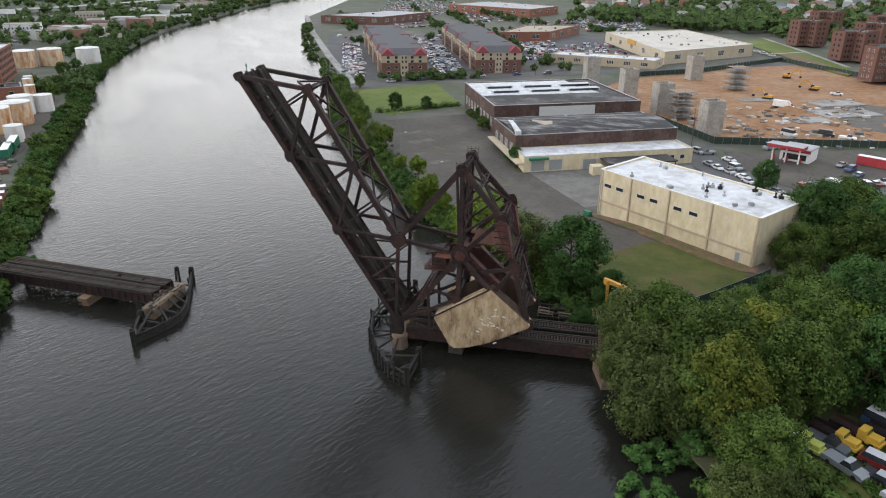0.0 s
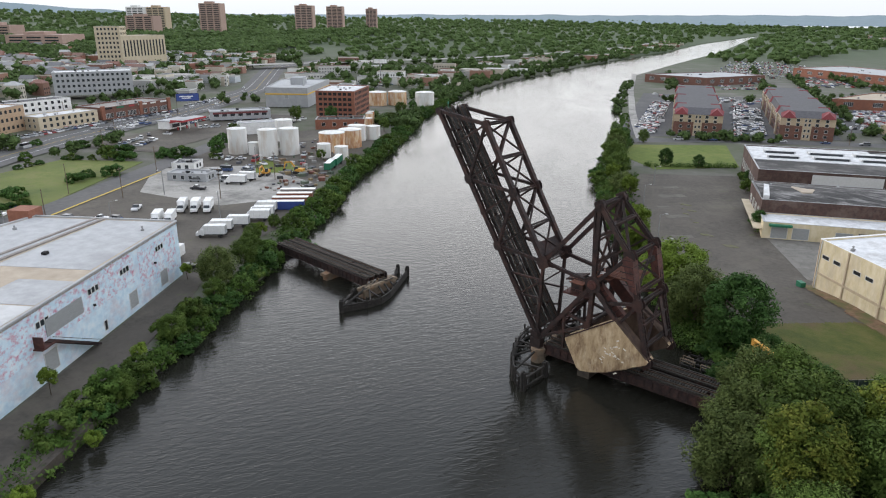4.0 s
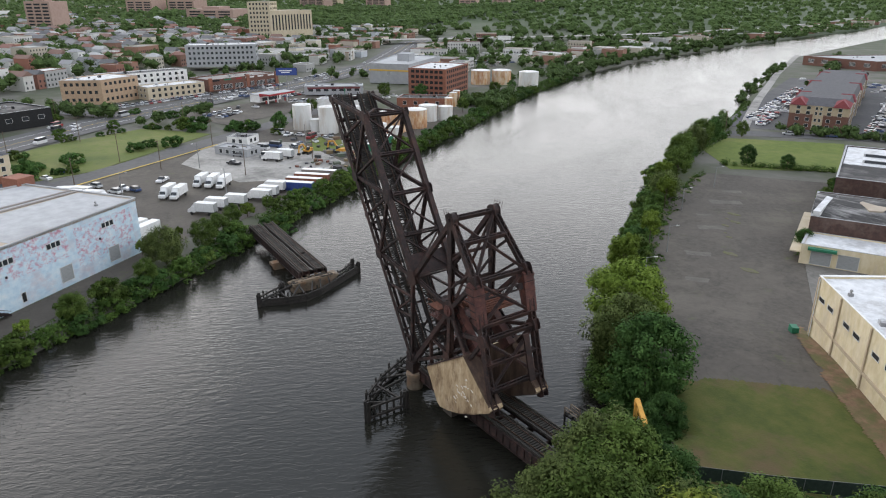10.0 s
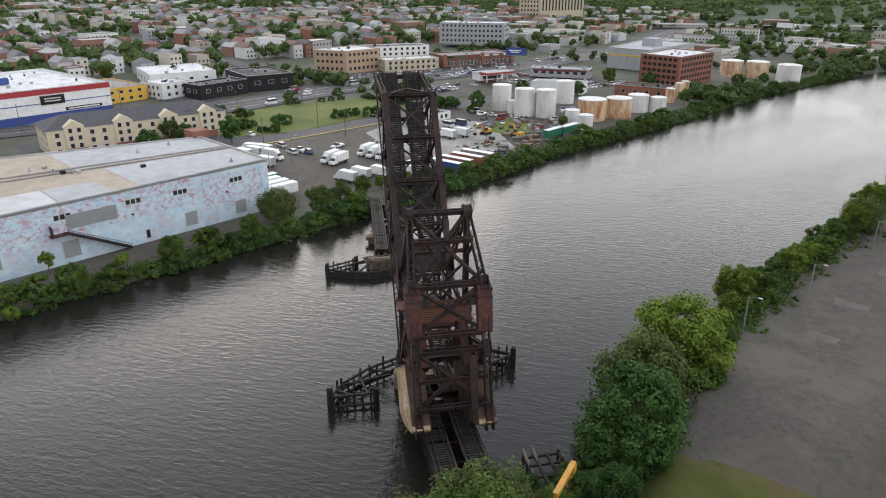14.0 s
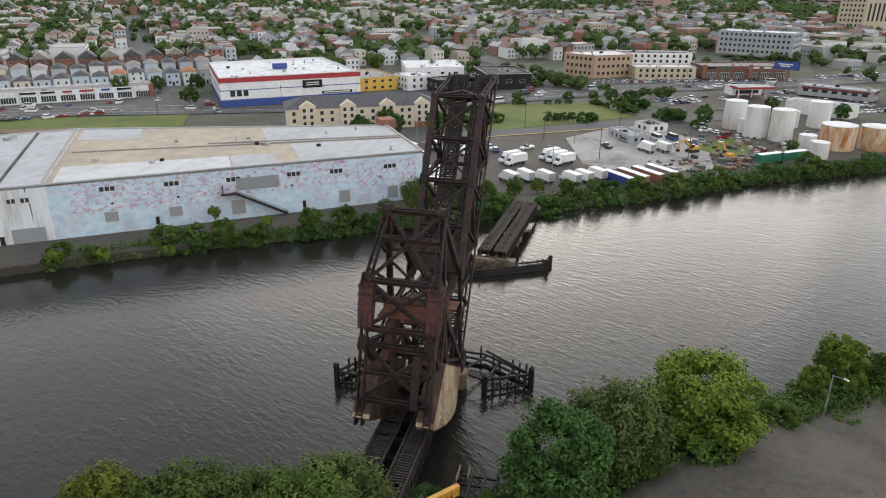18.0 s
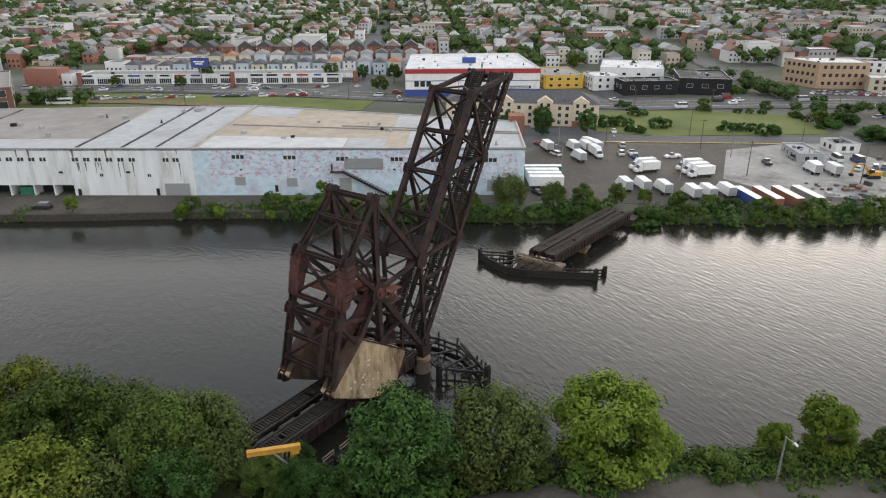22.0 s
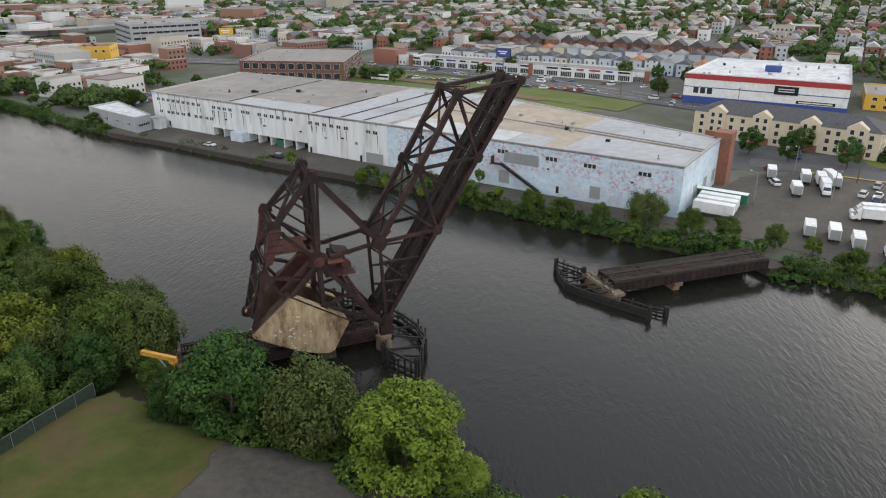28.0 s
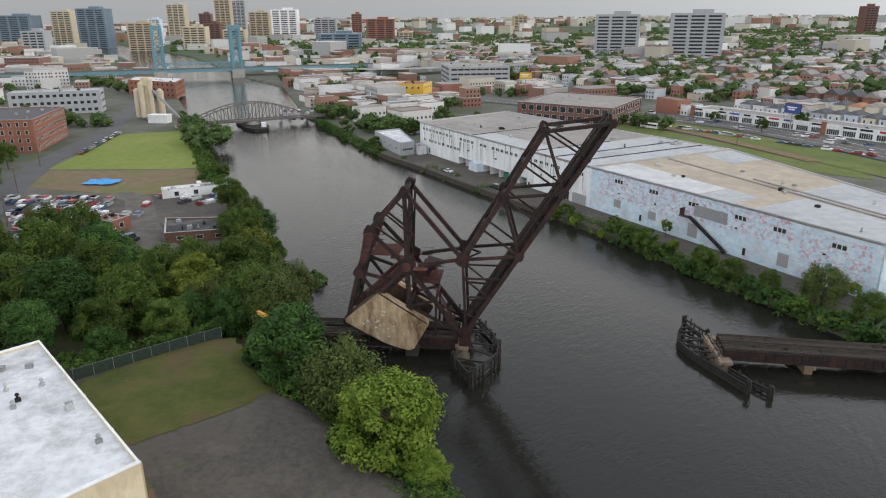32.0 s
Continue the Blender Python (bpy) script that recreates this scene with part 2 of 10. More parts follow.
M_ASPH2 = material("dark_asphalt", [(0.055, 0.054, 0.056), (0.085, 0.084, 0.086)], 0.8, 0.9, 0, 0.08, 5, stain=(0.12, 0.115, 0.11), stain_scale=0.05, stain_amount=0.6, coords="World")
M_PALE = material("pale_concrete_paving", [(0.24, 0.23, 0.21), (0.34, 0.325, 0.30)], 0.4, 0.9, 0, 0.1, 4, stain=(0.13, 0.125, 0.115), stain_scale=0.06, stain_amount=0.9, coords="World", cracks=0.35, weeds=0.4)
M_ROAD = material("road_asphalt", [(0.075, 0.073, 0.073), (0.105, 0.102, 0.10)], 0.5, 0.9, stain=(0.13, 0.125, 0.12), stain_scale=0.04, coords="World")
M_GRASS = material("rough_grass", [(0.044, 0.058, 0.009), (0.070, 0.080, 0.013), (0.100, 0.092, 0.024)], 0.22, 0.95, 0, 0.6, 3, stain=(0.105, 0.072, 0.034), stain_scale=0.10, stain_amount=0.95, coords="World")
M_MEADOW = material("sunny_mown_grass", [(0.125, 0.165, 0.024), (0.17, 0.205, 0.035)], 0.3, 0.95, 0, 0.4, 3, stain=(0.22, 0.22, 0.06), stain_scale=0.03, stain_amount=0.6, coords="World")
M_MEADOW2 = material("overgrown_rough_grass", [(0.074, 0.104, 0.016), (0.112, 0.134, 0.026), (0.160, 0.152, 0.050)], 0.12, 0.95, 0, 0.5, 2, stain=(0.056, 0.088, 0.014), stain_scale=0.06, stain_amount=0.9, coords="World")
M_GREEN = material("mown_grass", [(0.070, 0.104, 0.012), (0.112, 0.142, 0.020)], 0.3, 0.95, 0, 0.4, 3, stain=(0.165, 0.165, 0.045), stain_scale=0.04, stain_amount=0.6, coords="World")
# weedy earth darker than M_EARTH: the trees' shade is put into the colour
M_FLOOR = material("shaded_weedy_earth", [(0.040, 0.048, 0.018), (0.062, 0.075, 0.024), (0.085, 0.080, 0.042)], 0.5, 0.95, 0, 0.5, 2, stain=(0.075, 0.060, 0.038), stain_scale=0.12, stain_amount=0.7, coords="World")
M_WEED = material("low_weeds", [(0.075, 0.080, 0.030), (0.110, 0.108, 0.050), (0.120, 0.104, 0.066)], 0.9, 0.95, 0, 0.5, 3, stain=(0.10, 0.09, 0.065), stain_scale=0.4, stain_amount=0.8, coords="World")
M_ROUGH = material("rough_weedy_ground", [(0.13, 0.088, 0.048), (0.18, 0.135, 0.075)], 0.25, 0.95, 0, 0.4, 2, stain=(0.115, 0.125, 0.032), stain_scale=0.07, stain_amount=0.95, coords="World")
M_PATCH = material("weathered_asphalt_patch", [(0.085, 0.076, 0.064), (0.15, 0.136, 0.115)], 0.6, 0.92, 0, 0.1, 5, stain=(0.075, 0.067, 0.055), stain_scale=0.3, stain_amount=0.9, coords="World")
M_APRON = material("grey_concrete_apron", [(0.125, 0.117, 0.104), (0.185, 0.174, 0.155)], 0.4, 0.9, 0, 0.1, 4, stain=(0.09, 0.084, 0.074), stain_scale=0.08, stain_amount=0.9, coords="World", cracks=0.3, weeds=0.5)
M_DIRT = material("red_brown_dirt", [(0.20, 0.095, 0.042), (0.34, 0.185, 0.092)], 0.3, 0.95, 0, 0.4, 2, stain=(0.34, 0.235, 0.145), stain_scale=0.06, stain_amount=0.6, coords="World")
M_LAND = material("urban_ground", [(0.066, 0.076, 0.040), (0.098, 0.096, 0.076), (0.14, 0.132, 0.118)], 0.05, 0.95, 0, 0, stain=(0.05, 0.070, 0.025), stain_scale=0.02, stain_amount=0.7, coords="World", woods_from=650.0)
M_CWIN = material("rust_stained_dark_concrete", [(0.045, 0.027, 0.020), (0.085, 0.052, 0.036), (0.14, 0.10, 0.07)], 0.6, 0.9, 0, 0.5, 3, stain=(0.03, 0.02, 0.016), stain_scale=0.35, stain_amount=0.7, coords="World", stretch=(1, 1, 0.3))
M_SITE = palette("site_colours", [(0.32, 0.31, 0.29), (0.20, 0.13, 0.08), (0.42, 0.36, 0.28), (0.12, 0.12, 0.12), (0.55, 0.54, 0.52), (0.24, 0.18, 0.13), (0.30, 0.28, 0.26)])
M_SLATE = material("patched_old_roofing", [(0.022, 0.021, 0.021), (0.060, 0.057, 0.055)], 0.7, 0.9, 0, 0.2, 4, stain=(0.30, 0.29, 0.28), stain_scale=0.16, stain_amount=0.8, coords="World", stretch=(0.5, 1.6, 1))
M_EARTH = material("brown_earth", [(0.13, 0.078, 0.045), (0.21, 0.13, 0.078)], 0.7, 0.95, 0, 0.4, 3, stain=(0.085, 0.10, 0.03), stain_scale=0.2, stain_amount=0.8, coords="World")
M_DULLRED = material("dull_red_metal_roof", [(0.16, 0.030, 0.034), (0.22, 0.045, 0.048)], 1, 0.7)
M_YELLOW = material("yellow_road_paint", [(0.45, 0.32, 0.05), (0.55, 0.40, 0.09)], 2, 0.8)
M_WHITEP = material("white_road_paint", [(0.55, 0.55, 0.53), (0.7, 0.7, 0.68)], 2, 0.8)
M_WHITE = material("white_paint", [(0.66, 0.66, 0.65), (0.80, 0.80, 0.79)], 0.8, 0.6, stain=(0.5, 0.48, 0.44), stain_scale=0.3, stain_amount=0.4, vary=0.06)
M_WROOF = material("white_membrane_roof", [(0.48, 0.485, 0.49), (0.68, 0.685, 0.69)], 0.5, 0.75, stain=(0.33, 0.32, 0.31), stain_scale=0.2, stain_amount=0.8, coords="World")
M_GROOF = material("grey_membrane_roof", [(0.33, 0.335, 0.34), (0.43, 0.435, 0.44)], 0.35, 0.85, stain=(0.25, 0.25, 0.25), stain_scale=0.05, stain_amount=0.6, coords="World")
M_LROOF = material("pale_tan_roof", [(0.47, 0.43, 0.37), (0.58, 0.54, 0.47)], 0.3, 0.9, stain=(0.40, 0.36, 0.31), stain_scale=0.06, stain_amount=0.7, coords="World")
M_WGROOF = material("pale_grey_membrane", [(0.44, 0.44, 0.435), (0.54, 0.54, 0.535)], 0.4, 0.85, stain=(0.35, 0.345, 0.335), stain_scale=0.12, stain_amount=0.6, coords="World")
M_TROOF = material("tan_gravel_roof", [(0.33, 0.275, 0.21), (0.44, 0.37, 0.29)], 0.3, 0.95, stain=(0.25, 0.22, 0.18), stain_scale=0.04, stain_amount=0.6, coords="World")
M_DRIP = material("dark_water_stain", [(0.10, 0.095, 0.085), (0.22, 0.205, 0.18)], 1.4, 0.9, coords="World")
M_DROOF = material("brown_grey_roof", [(0.20, 0.18, 0.165), (0.29, 0.265, 0.24)], 0.2, 0.95, stain=(0.34, 0.32, 0.30), stain_scale=0.03, stain_amount=0.5, coords="World")
M_BROOF = material("black_tar_roof", [(0.025, 0.024, 0.024), (0.055, 0.052, 0.05)], 0.3, 0.9, stain=(0.22, 0.21, 0.20), stain_scale=0.09, stain_amount=0.55, coords="World")
M_BLUEW = material("faded_pale_blue_wall", [(0.41, 0.56, 0.67), (0.53, 0.66, 0.74), (0.66, 0.73, 0.77)], 0.5, 0.85, 0, 0.1, 3, stain=(0.50, 0.40, 0.44), stain_scale=0.13, stain_amount=0.6, coords="World", stretch=(1, 1, 1.4))
M_PINKW = material("pink_paint_peeling_off_blue", [(0.41, 0.56, 0.67), (0.53, 0.66, 0.74), (0.66, 0.73, 0.77)], 0.5, 0.85, 0, 0.1, 3, stain=(0.50, 0.22, 0.29), stain_scale=0.8, stain_amount=1.0, coords="World", stretch=(1, 1, 1.4))
M_WWALL = material("dirty_white_wall", [(0.64, 0.67, 0.68), (0.76, 0.78, 0.78)], 0.5, 0.85, 0, 0.1, 3, stain=(0.34, 0.31, 0.27), stain_scale=0.35, stain_amount=0.6, coords="World", stretch=(1, 1, 0.15))
M_CREAM = material("cream_painted_wall", [(0.53, 0.44, 0.27), (0.62, 0.53, 0.35), (0.68, 0.60, 0.44)], 0.7, 0.85, 0, 0.1, 3, stain=(0.46, 0.39, 0.29), stain_scale=0.22, stain_amount=0.75, coords="World", stretch=(1, 1, 0.45))
M_BEIGE = material("beige_stucco", [(0.55, 0.47, 0.34), (0.63, 0.54, 0.40)], 0.8, 0.85, coords="World")
M_BRICK = material("red_brick_wall", [(0.21, 0.085, 0.055), (0.29, 0.125, 0.08)], 1.2, 0.9, 0, 0.2, 6, stain=(0.16, 0.08, 0.06), stain_scale=0.1, stain_amount=0.6, coords="World")
M_BRICK3 = material("soot_dark_brick", [(0.055, 0.034, 0.029), (0.095, 0.055, 0.045)], 1.0, 0.92, 0, 0.2, 6, stain=(0.16, 0.12, 0.10), stain_scale=0.2, stain_amount=0.6, coords="World")
M_BRICK2 = material("brown_brick_wall", [(0.13, 0.065, 0.05), (0.19, 0.095, 0.07)], 1.2, 0.9, 0, 0.2, 6, stain=(0.09, 0.06, 0.05), stain_scale=0.15, coords="World")
M_TANB = material("tan_brick_wall", [(0.40, 0.32, 0.22), (0.48, 0.39, 0.28)], 1.0, 0.9, coords="World")
M_STONE = material("limestone_wall", [(0.45, 0.38, 0.27), (0.54, 0.47, 0.35)], 0.3, 0.9, coords="World")
M_GREYW = material("grey_wall", [(0.30, 0.31, 0.32), (0.38, 0.39, 0.40)], 0.3, 0.85, coords="World")
M_REDP = material("red_paint", [(0.30, 0.026, 0.032), (0.38, 0.045, 0.05)], 1, 0.6)
M_BLUEP = material("blue_paint", [(0.03, 0.06, 0.22), (0.045, 0.08, 0.28)], 1, 0.6)
M_YELP = material("yellow_paint", [(0.60, 0.36, 0.04), (0.68, 0.43, 0.07)], 1, 0.6)
M_GREENP = material("green_paint", [(0.014, 0.12, 0.065), (0.022, 0.17, 0.09)], 1, 0.6)
M_TEAL = material("blue_green_steel", [(0.10, 0.22, 0.27), (0.15, 0.30, 0.35)], 0.6, 0.7, coords="World")
M_TRUSSGREY = material("dull_grey_steel", [(0.11, 0.105, 0.10), (0.17, 0.16, 0.15)], 0.6, 0.75, stain=(0.16, 0.10, 0.07), stain_scale=0.3, stain_amount=0.5, coords="World")
M_TANK = material("white_tank_steel", [(0.60, 0.60, 0.58), (0.74, 0.74, 0.72)], 0.3, 0.6, stain=(0.42, 0.30, 0.20), stain_scale=0.25, stain_amount=0.5, coords="World", stretch=(1, 1, 0.25))
M_RTANK = material("rusting_tank_steel", [(0.50, 0.24, 0.08), (0.62, 0.46, 0.30), (0.66, 0.58, 0.48)], 0.5, 0.75, stain=(0.36, 0.12, 0.035), stain_scale=0.3, stain_amount=0.95, coords="World", stretch=(1, 1, 0.3))
M_SHINGLE = material("grey_shingle_roof", [(0.062, 0.061, 0.066), (0.10, 0.098, 0.103)], 0.8, 0.9, coords="World")
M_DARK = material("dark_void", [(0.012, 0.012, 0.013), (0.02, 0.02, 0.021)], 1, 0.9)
M_RUBBER = material("tyre_rubber", [(0.015, 0.015, 0.015), (0.03, 0.03, 0.03)], 3, 0.9)
M_GLASS = material("dark_window_glass", [(0.02, 0.024, 0.028), (0.045, 0.05, 0.055)], 0.4, 0.12, spec=0.6, coords="World")
M_FRAME = material("pale_frame", [(0.5, 0.5, 0.48), (0.6, 0.6, 0.58)], 2, 0.7)
M_SHUTTER = material("grey_roller_shutter", [(0.24, 0.25, 0.25), (0.33, 0.34, 0.34)], 1.0, 0.7, stretch=(1, 1, 8))
M_POLE = material("galvanised_pole", [(0.22, 0.22, 0.22), (0.32, 0.32, 0.32)], 2, 0.6, 0.4)
M_WOODPOLE = material("timber_pole", [(0.09, 0.065, 0.045), (0.15, 0.11, 0.08)], 3, 0.9)
M_DIGGER = material("yellow_orange_machine_paint", [(0.50, 0.24, 0.03), (0.60, 0.32, 0.06)], 1.5, 0.6, stain=(0.25, 0.13, 0.04), stain_scale=0.6)
M_FENCE = material("green_fence_mesh", [(0.02, 0.035, 0.025), (0.04, 0.06, 0.045)], 2, 0.8)
M_CAR = palette("car_paint", [(0.60, 0.60, 0.61), (0.03, 0.03, 0.035), (0.25, 0.26, 0.27), (0.70, 0.70, 0.70), (0.11, 0.12, 0.13), (0.24, 0.03, 0.03), (0.04, 0.07, 0.16), (0.42, 0.43, 0.44), (0.65, 0.65, 0.66)], 0.3, False, 0.03)
M_HOUSE = palette("house_walls", [(0.52, 0.51, 0.48), (0.66, 0.66, 0.64), (0.24, 0.11, 0.08), (0.42, 0.37, 0.30), (0.38, 0.39, 0.40), (0.56, 0.52, 0.43), (0.68, 0.68, 0.67), (0.46, 0.49, 0.52), (0.30, 0.13, 0.09), (0.27, 0.15, 0.11)])
M_HROOF = palette("house_roofs", [(0.16, 0.16, 0.165), (0.27, 0.27, 0.27), (0.11, 0.11, 0.115), (0.22, 0.11, 0.085), (0.38, 0.38, 0.375), (0.14, 0.14, 0.14), (0.22, 0.215, 0.21), (0.20, 0.12, 0.095)])
M_BLOCK = palette("block_walls", [(0.26, 0.14, 0.10), (0.42, 0.38, 0.31), (0.54, 0.53, 0.51), (0.21, 0.11, 0.085), (0.34, 0.34, 0.33), (0.46, 0.42, 0.36), (0.62, 0.62, 0.61)])
M_BROOFS = palette("block_roofs", [(0.36, 0.36, 0.35), (0.20, 0.19, 0.18), (0.52, 0.52, 0.51), (0.32, 0.30, 0.28), (0.14, 0.135, 0.13)])
M_CARS_FAR = palette("far_car_paint", [(0.60, 0.60, 0.61), (0.04, 0.04, 0.045), (0.25, 0.26, 0.27), (0.70, 0.70, 0.70), (0.12, 0.13, 0.14), (0.28, 0.04, 0.04), (0.05, 0.08, 0.18), (0.42, 0.43, 0.44)], 0.35)
M_JUNK = palette("scrap_colours", [(0.30, 0.29, 0.28), (0.16, 0.065, 0.045), (0.09, 0.09, 0.10), (0.15, 0.10, 0.065), (0.20, 0.15, 0.08), (0.40, 0.39, 0.37), (0.05, 0.05, 0.05), (0.09, 0.11, 0.08), (0.12, 0.115, 0.11), (0.22, 0.20, 0.18)])


def foliage(name, dark, mid, pale, island=0.0):
    m = material(name, [tuple(v * 0.5 for v in dark), tuple(v * 0.86 for v in mid), tuple(v * 1.1 for v in pale)], 0.55, 0.8, vary=0.0 if island else 0.28, island=island, spec=0.08, coords="World")
    return m


M_LEAF = foliage("leaves_green", (0.044, 0.078, 0.016), (0.072, 0.114, 0.023), (0.106, 0.148, 0.036))
M_LEAF2 = foliage("leaves_bright_green", (0.075, 0.122, 0.015), (0.112, 0.166, 0.022), (0.150, 0.205, 0.038))
M_LEAF3 = foliage("leaves_deep_green", (0.030, 0.070, 0.018), (0.048, 0.102, 0.025), (0.074, 0.134, 0.036))
M_LEAFY = foliage("leaves_yellowing", (0.062, 0.098, 0.015), (0.108, 0.138, 0.022), (0.178, 0.178, 0.034))
M_FAR = foliage("far_woods", (0.046, 0.082, 0.024), (0.068, 0.108, 0.034), (0.094, 0.134, 0.046), island=0.22)


def water_material():
    """Murky river: small wind ripples over a longer chop, fading and freshening in broad lanes."""
    m = bpy.data.materials.new("river_water")
    m.use_nodes = True
    n, l = m.node_tree.nodes, m.node_tree.links
    p = n["Principled BSDF"]
    p.inputs["Base Color"].default_value = (0.017, 0.0165, 0.013, 1)
    p.inputs["Roughness"].default_value = 0.09
    p.inputs["IOR"].default_value = 1.33
    geo = n.new("ShaderNodeNewGeometry")

    def ripple(turn, stretch, scale, detail, distortion):
        mp = n.new("ShaderNodeMapping")
        mp.vector_type = "TEXTURE"
        mp.inputs["Rotation"].default_value = (0, 0, radians(turn))
        mp.inputs["Scale"].default_value = stretch
        l.new(geo.outputs["Position"], mp.inputs["Vector"])
        t = n.new("ShaderNodeTexNoise")
        t.inputs["Scale"].default_value, t.inputs["Detail"].default_value, t.inputs["Distortion"].default_value = scale, detail, distortion
        t.inputs["Roughness"].default_value = 0.55
        l.new(mp.outputs[0], t.inputs["Vector"])
        return t.outputs["Fac"]

    def maths(kind, a, b):
        q = n.new("ShaderNodeMath")
        q.operation = kind
        for k, v in ((0, a), (1, b)):
            if isinstance(v, float):
                q.inputs[k].default_value = v
            else:
                l.new(v, q.inputs[k])
        return q.outputs[0]

    chop = ripple(62, (2.8, 1.0, 1.0), 1.25, 2.0, 0.35)
    fine = ripple(35, (2.0, 1.0, 1.0), 2.9, 2.0, 0.4)
    lanes = ripple(-57, (3.0, 1.0, 1.0), 0.03, 3.0, 1.0)
    k = n.new("ShaderNodeMapRange")
    k.inputs["From Min"].default_value, k.inputs["From Max"].default_value = 0.34, 0.62
    k.inputs["To Min"].default_value, k.inputs["To Max"].default_value = 0.55, 1.0
    l.new(lanes, k.inputs["Value"])
    bump = n.new("ShaderNodeBump")
    bump.inputs["Distance"].default_value = 0.095
    l.new(k.outputs[0], bump.inputs["Strength"])
    l.new(maths("ADD", chop, maths("MULTIPLY", fine, 0.4)), bump.inputs["Height"])
    l.new(bump.outputs[0], p.inputs["Normal"])
    return m


M_WATER = water_material()

# ---- building tools ----
RNG = random.Random(7)


class Shape:
    """A mesh in the making: corners and faces."""

    def __init__(self):
        self.v, self.f, self.m = [], [], []

    def face(self, pts, slot=0):
        k = len(self.v)
        self.v.extend([tuple(p) for p in pts])
        self.f.append(tuple(range(k, k + len(pts))))
        self.m.append(slot)
        return self

    def solid(self, pts, faces, slot=0):
        k = len(self.v)
        self.v.extend([tuple(p) for p in pts])
        for f in faces:
            self.f.append(tuple(k + i for i in f))
            self.m.append(slot)
        return self

    def box(self, c, s, rz=0.0, slot=0, m=None):
        x, y, z = s[0] / 2, s[1] / 2, s[2] / 2
        pts = [Vector((a * x, b * y, e * z)) for e in (-1, 1) for a, b in ((-1, -1), (1, -1), (1, 1), (-1, 1))]
        t = (m if m is not None else Matrix.Rotation(rz, 3, "Z"))
        return self.solid([t @ p + Vector(c) for p in pts], BOX, slot)

    def beam(self, p, q, w, h, up=(0, 1, 0), slot=0):
        """A bar from p to q, w wide along up and h deep across it."""
        p, q = Vector(p), Vector(q)
        d = (q - p).normalized()
        u = Vector(up) - d * d.dot(Vector(up))
        if u.length < 1e-4:
            u = Vector((1, 0, 0)) - d * d.x
        u.normalize()
        s = d.cross(u)
        pts = [a + u * (i * w / 2) + s * (j * h / 2) for a in (p, q) for i, j in ((-1, -1), (1, -1), (1, 1), (-1, 1))]
        return self.solid(pts, BOX, slot)

    def laced(self, p, q, w, h, up=(0, 1, 0), pitch=None, plate=0.06, lace=0.09):
        """A built-up member: two side plates a width w apart, joined by zigzag lacing bars on both open sides."""
        p, q = Vector(p), Vector(q)
        d = q - p
        n = d.length
        d.normalize()
        u = Vector(up) - d * d.dot(Vector(up))
        u.normalize()
        s = d.cross(u)
        for i in (-1, 1):
            o = u * (i * (w / 2 - plate / 2))
            self.beam(p + o, q + o, plate, h, u)
            for j in (-1, 1):
                e = u * (i * (w / 2 - 0.09)) + s * (j * (h / 2 - plate / 2))
                self.beam(p + e, q + e, 0.16, plate, u)
        pitch = pitch or w * 0.95
        k = max(2, round(n / pitch))
        for j in (-1, 1):
            for i in range(k):
                g = -1 if (i + (j > 0)) % 2 else 1
                a = p + d * (n * i / k) + u * (g * (w / 2 - 0.06)) + s * (j * h / 2)
                b = p + d * (n * (i + 1) / k) - u * (g * (w / 2 - 0.06)) + s * (j * h / 2)
                self.beam(a, b, lace, 0.025, d.cross(s))
        for a in (p, q - d * min(0.9, n / 4)):
            for j in (-1, 1):
                self.beam(a + s * (j * h / 2), a + d * min(0.9, n / 4) + s * (j * h / 2), w, 0.03, u)
        return self

    def prism(self, outline, z0, z1, slot=0, top=None):
        n = len(outline)
        pts = [(x, y, z0) for x, y in outline] + [(x, y, z1) for x, y in outline]
        self.solid(pts, [(i, (i + 1) % n, n + (i + 1) % n, n + i) for i in range(n)] + [tuple(range(n - 1, -1, -1))], slot)
        self.solid(pts, [tuple(range(n, 2 * n))], slot if top is None else top)
        return self

    def plate(self, outline, y0, y1, slot=0):
        """An outline of x and z, given depth along y."""
        n = len(outline)
        pts = [(x, y0, z) for x, z in outline] + [(x, y1, z) for x, z in outline]
        return self.solid(pts, [(i, (i + 1) % n, n + (i + 1) % n, n + i) for i in range(n)] + [tuple(range(n - 1, -1, -1)), tuple(range(n, 2 * n))], slot)

    def tube(self, p, q, r0, r1=None, n=12, slot=0, caps=True):
        p, q = Vector(p), Vector(q)
        r1 = r0 if r1 is None else r1
        d = (q - p).normalized()
        u = d.orthogonal().normalized()
        s = d.cross(u)
        ring = [(math.cos(2 * math.pi * i / n), math.sin(2 * math.pi * i / n)) for i in range(n)]
        pts = [p + (u * a + s * b) * r0 for a, b in ring] + [q + (u * a + s * b) * r1 for a, b in ring]
        faces = [(i, (i + 1) % n, n + (i + 1) % n, n + i) for i in range(n)]
        if caps:
            faces += [tuple(range(n - 1, -1, -1)), tuple(range(n, 2 * n))]
        return self.solid(pts, faces, slot)

    def dome(self, c, r, h, n=20, slot=0):
        top = (c[0], c[1], c[2] + h)
        pts, faces = [], []
        for k, (a, b) in enumerate(((1.0, 0.0), (0.7, 0.55), (0.35, 0.88))):
            pts += [(c[0] + r * a * math.cos(2 * math.pi * i / n), c[1] + r * a * math.sin(2 * math.pi * i / n), c[2] + h * b) for i in range(n)]
            if k:
                faces += [((k - 1) * n + i, (k - 1) * n + (i + 1) % n, k * n + (i + 1) % n, k * n + i) for i in range(n)]
        pts.append(top)
        faces += [(2 * n + i, 2 * n + (i + 1) % n, 3 * n) for i in range(n)]
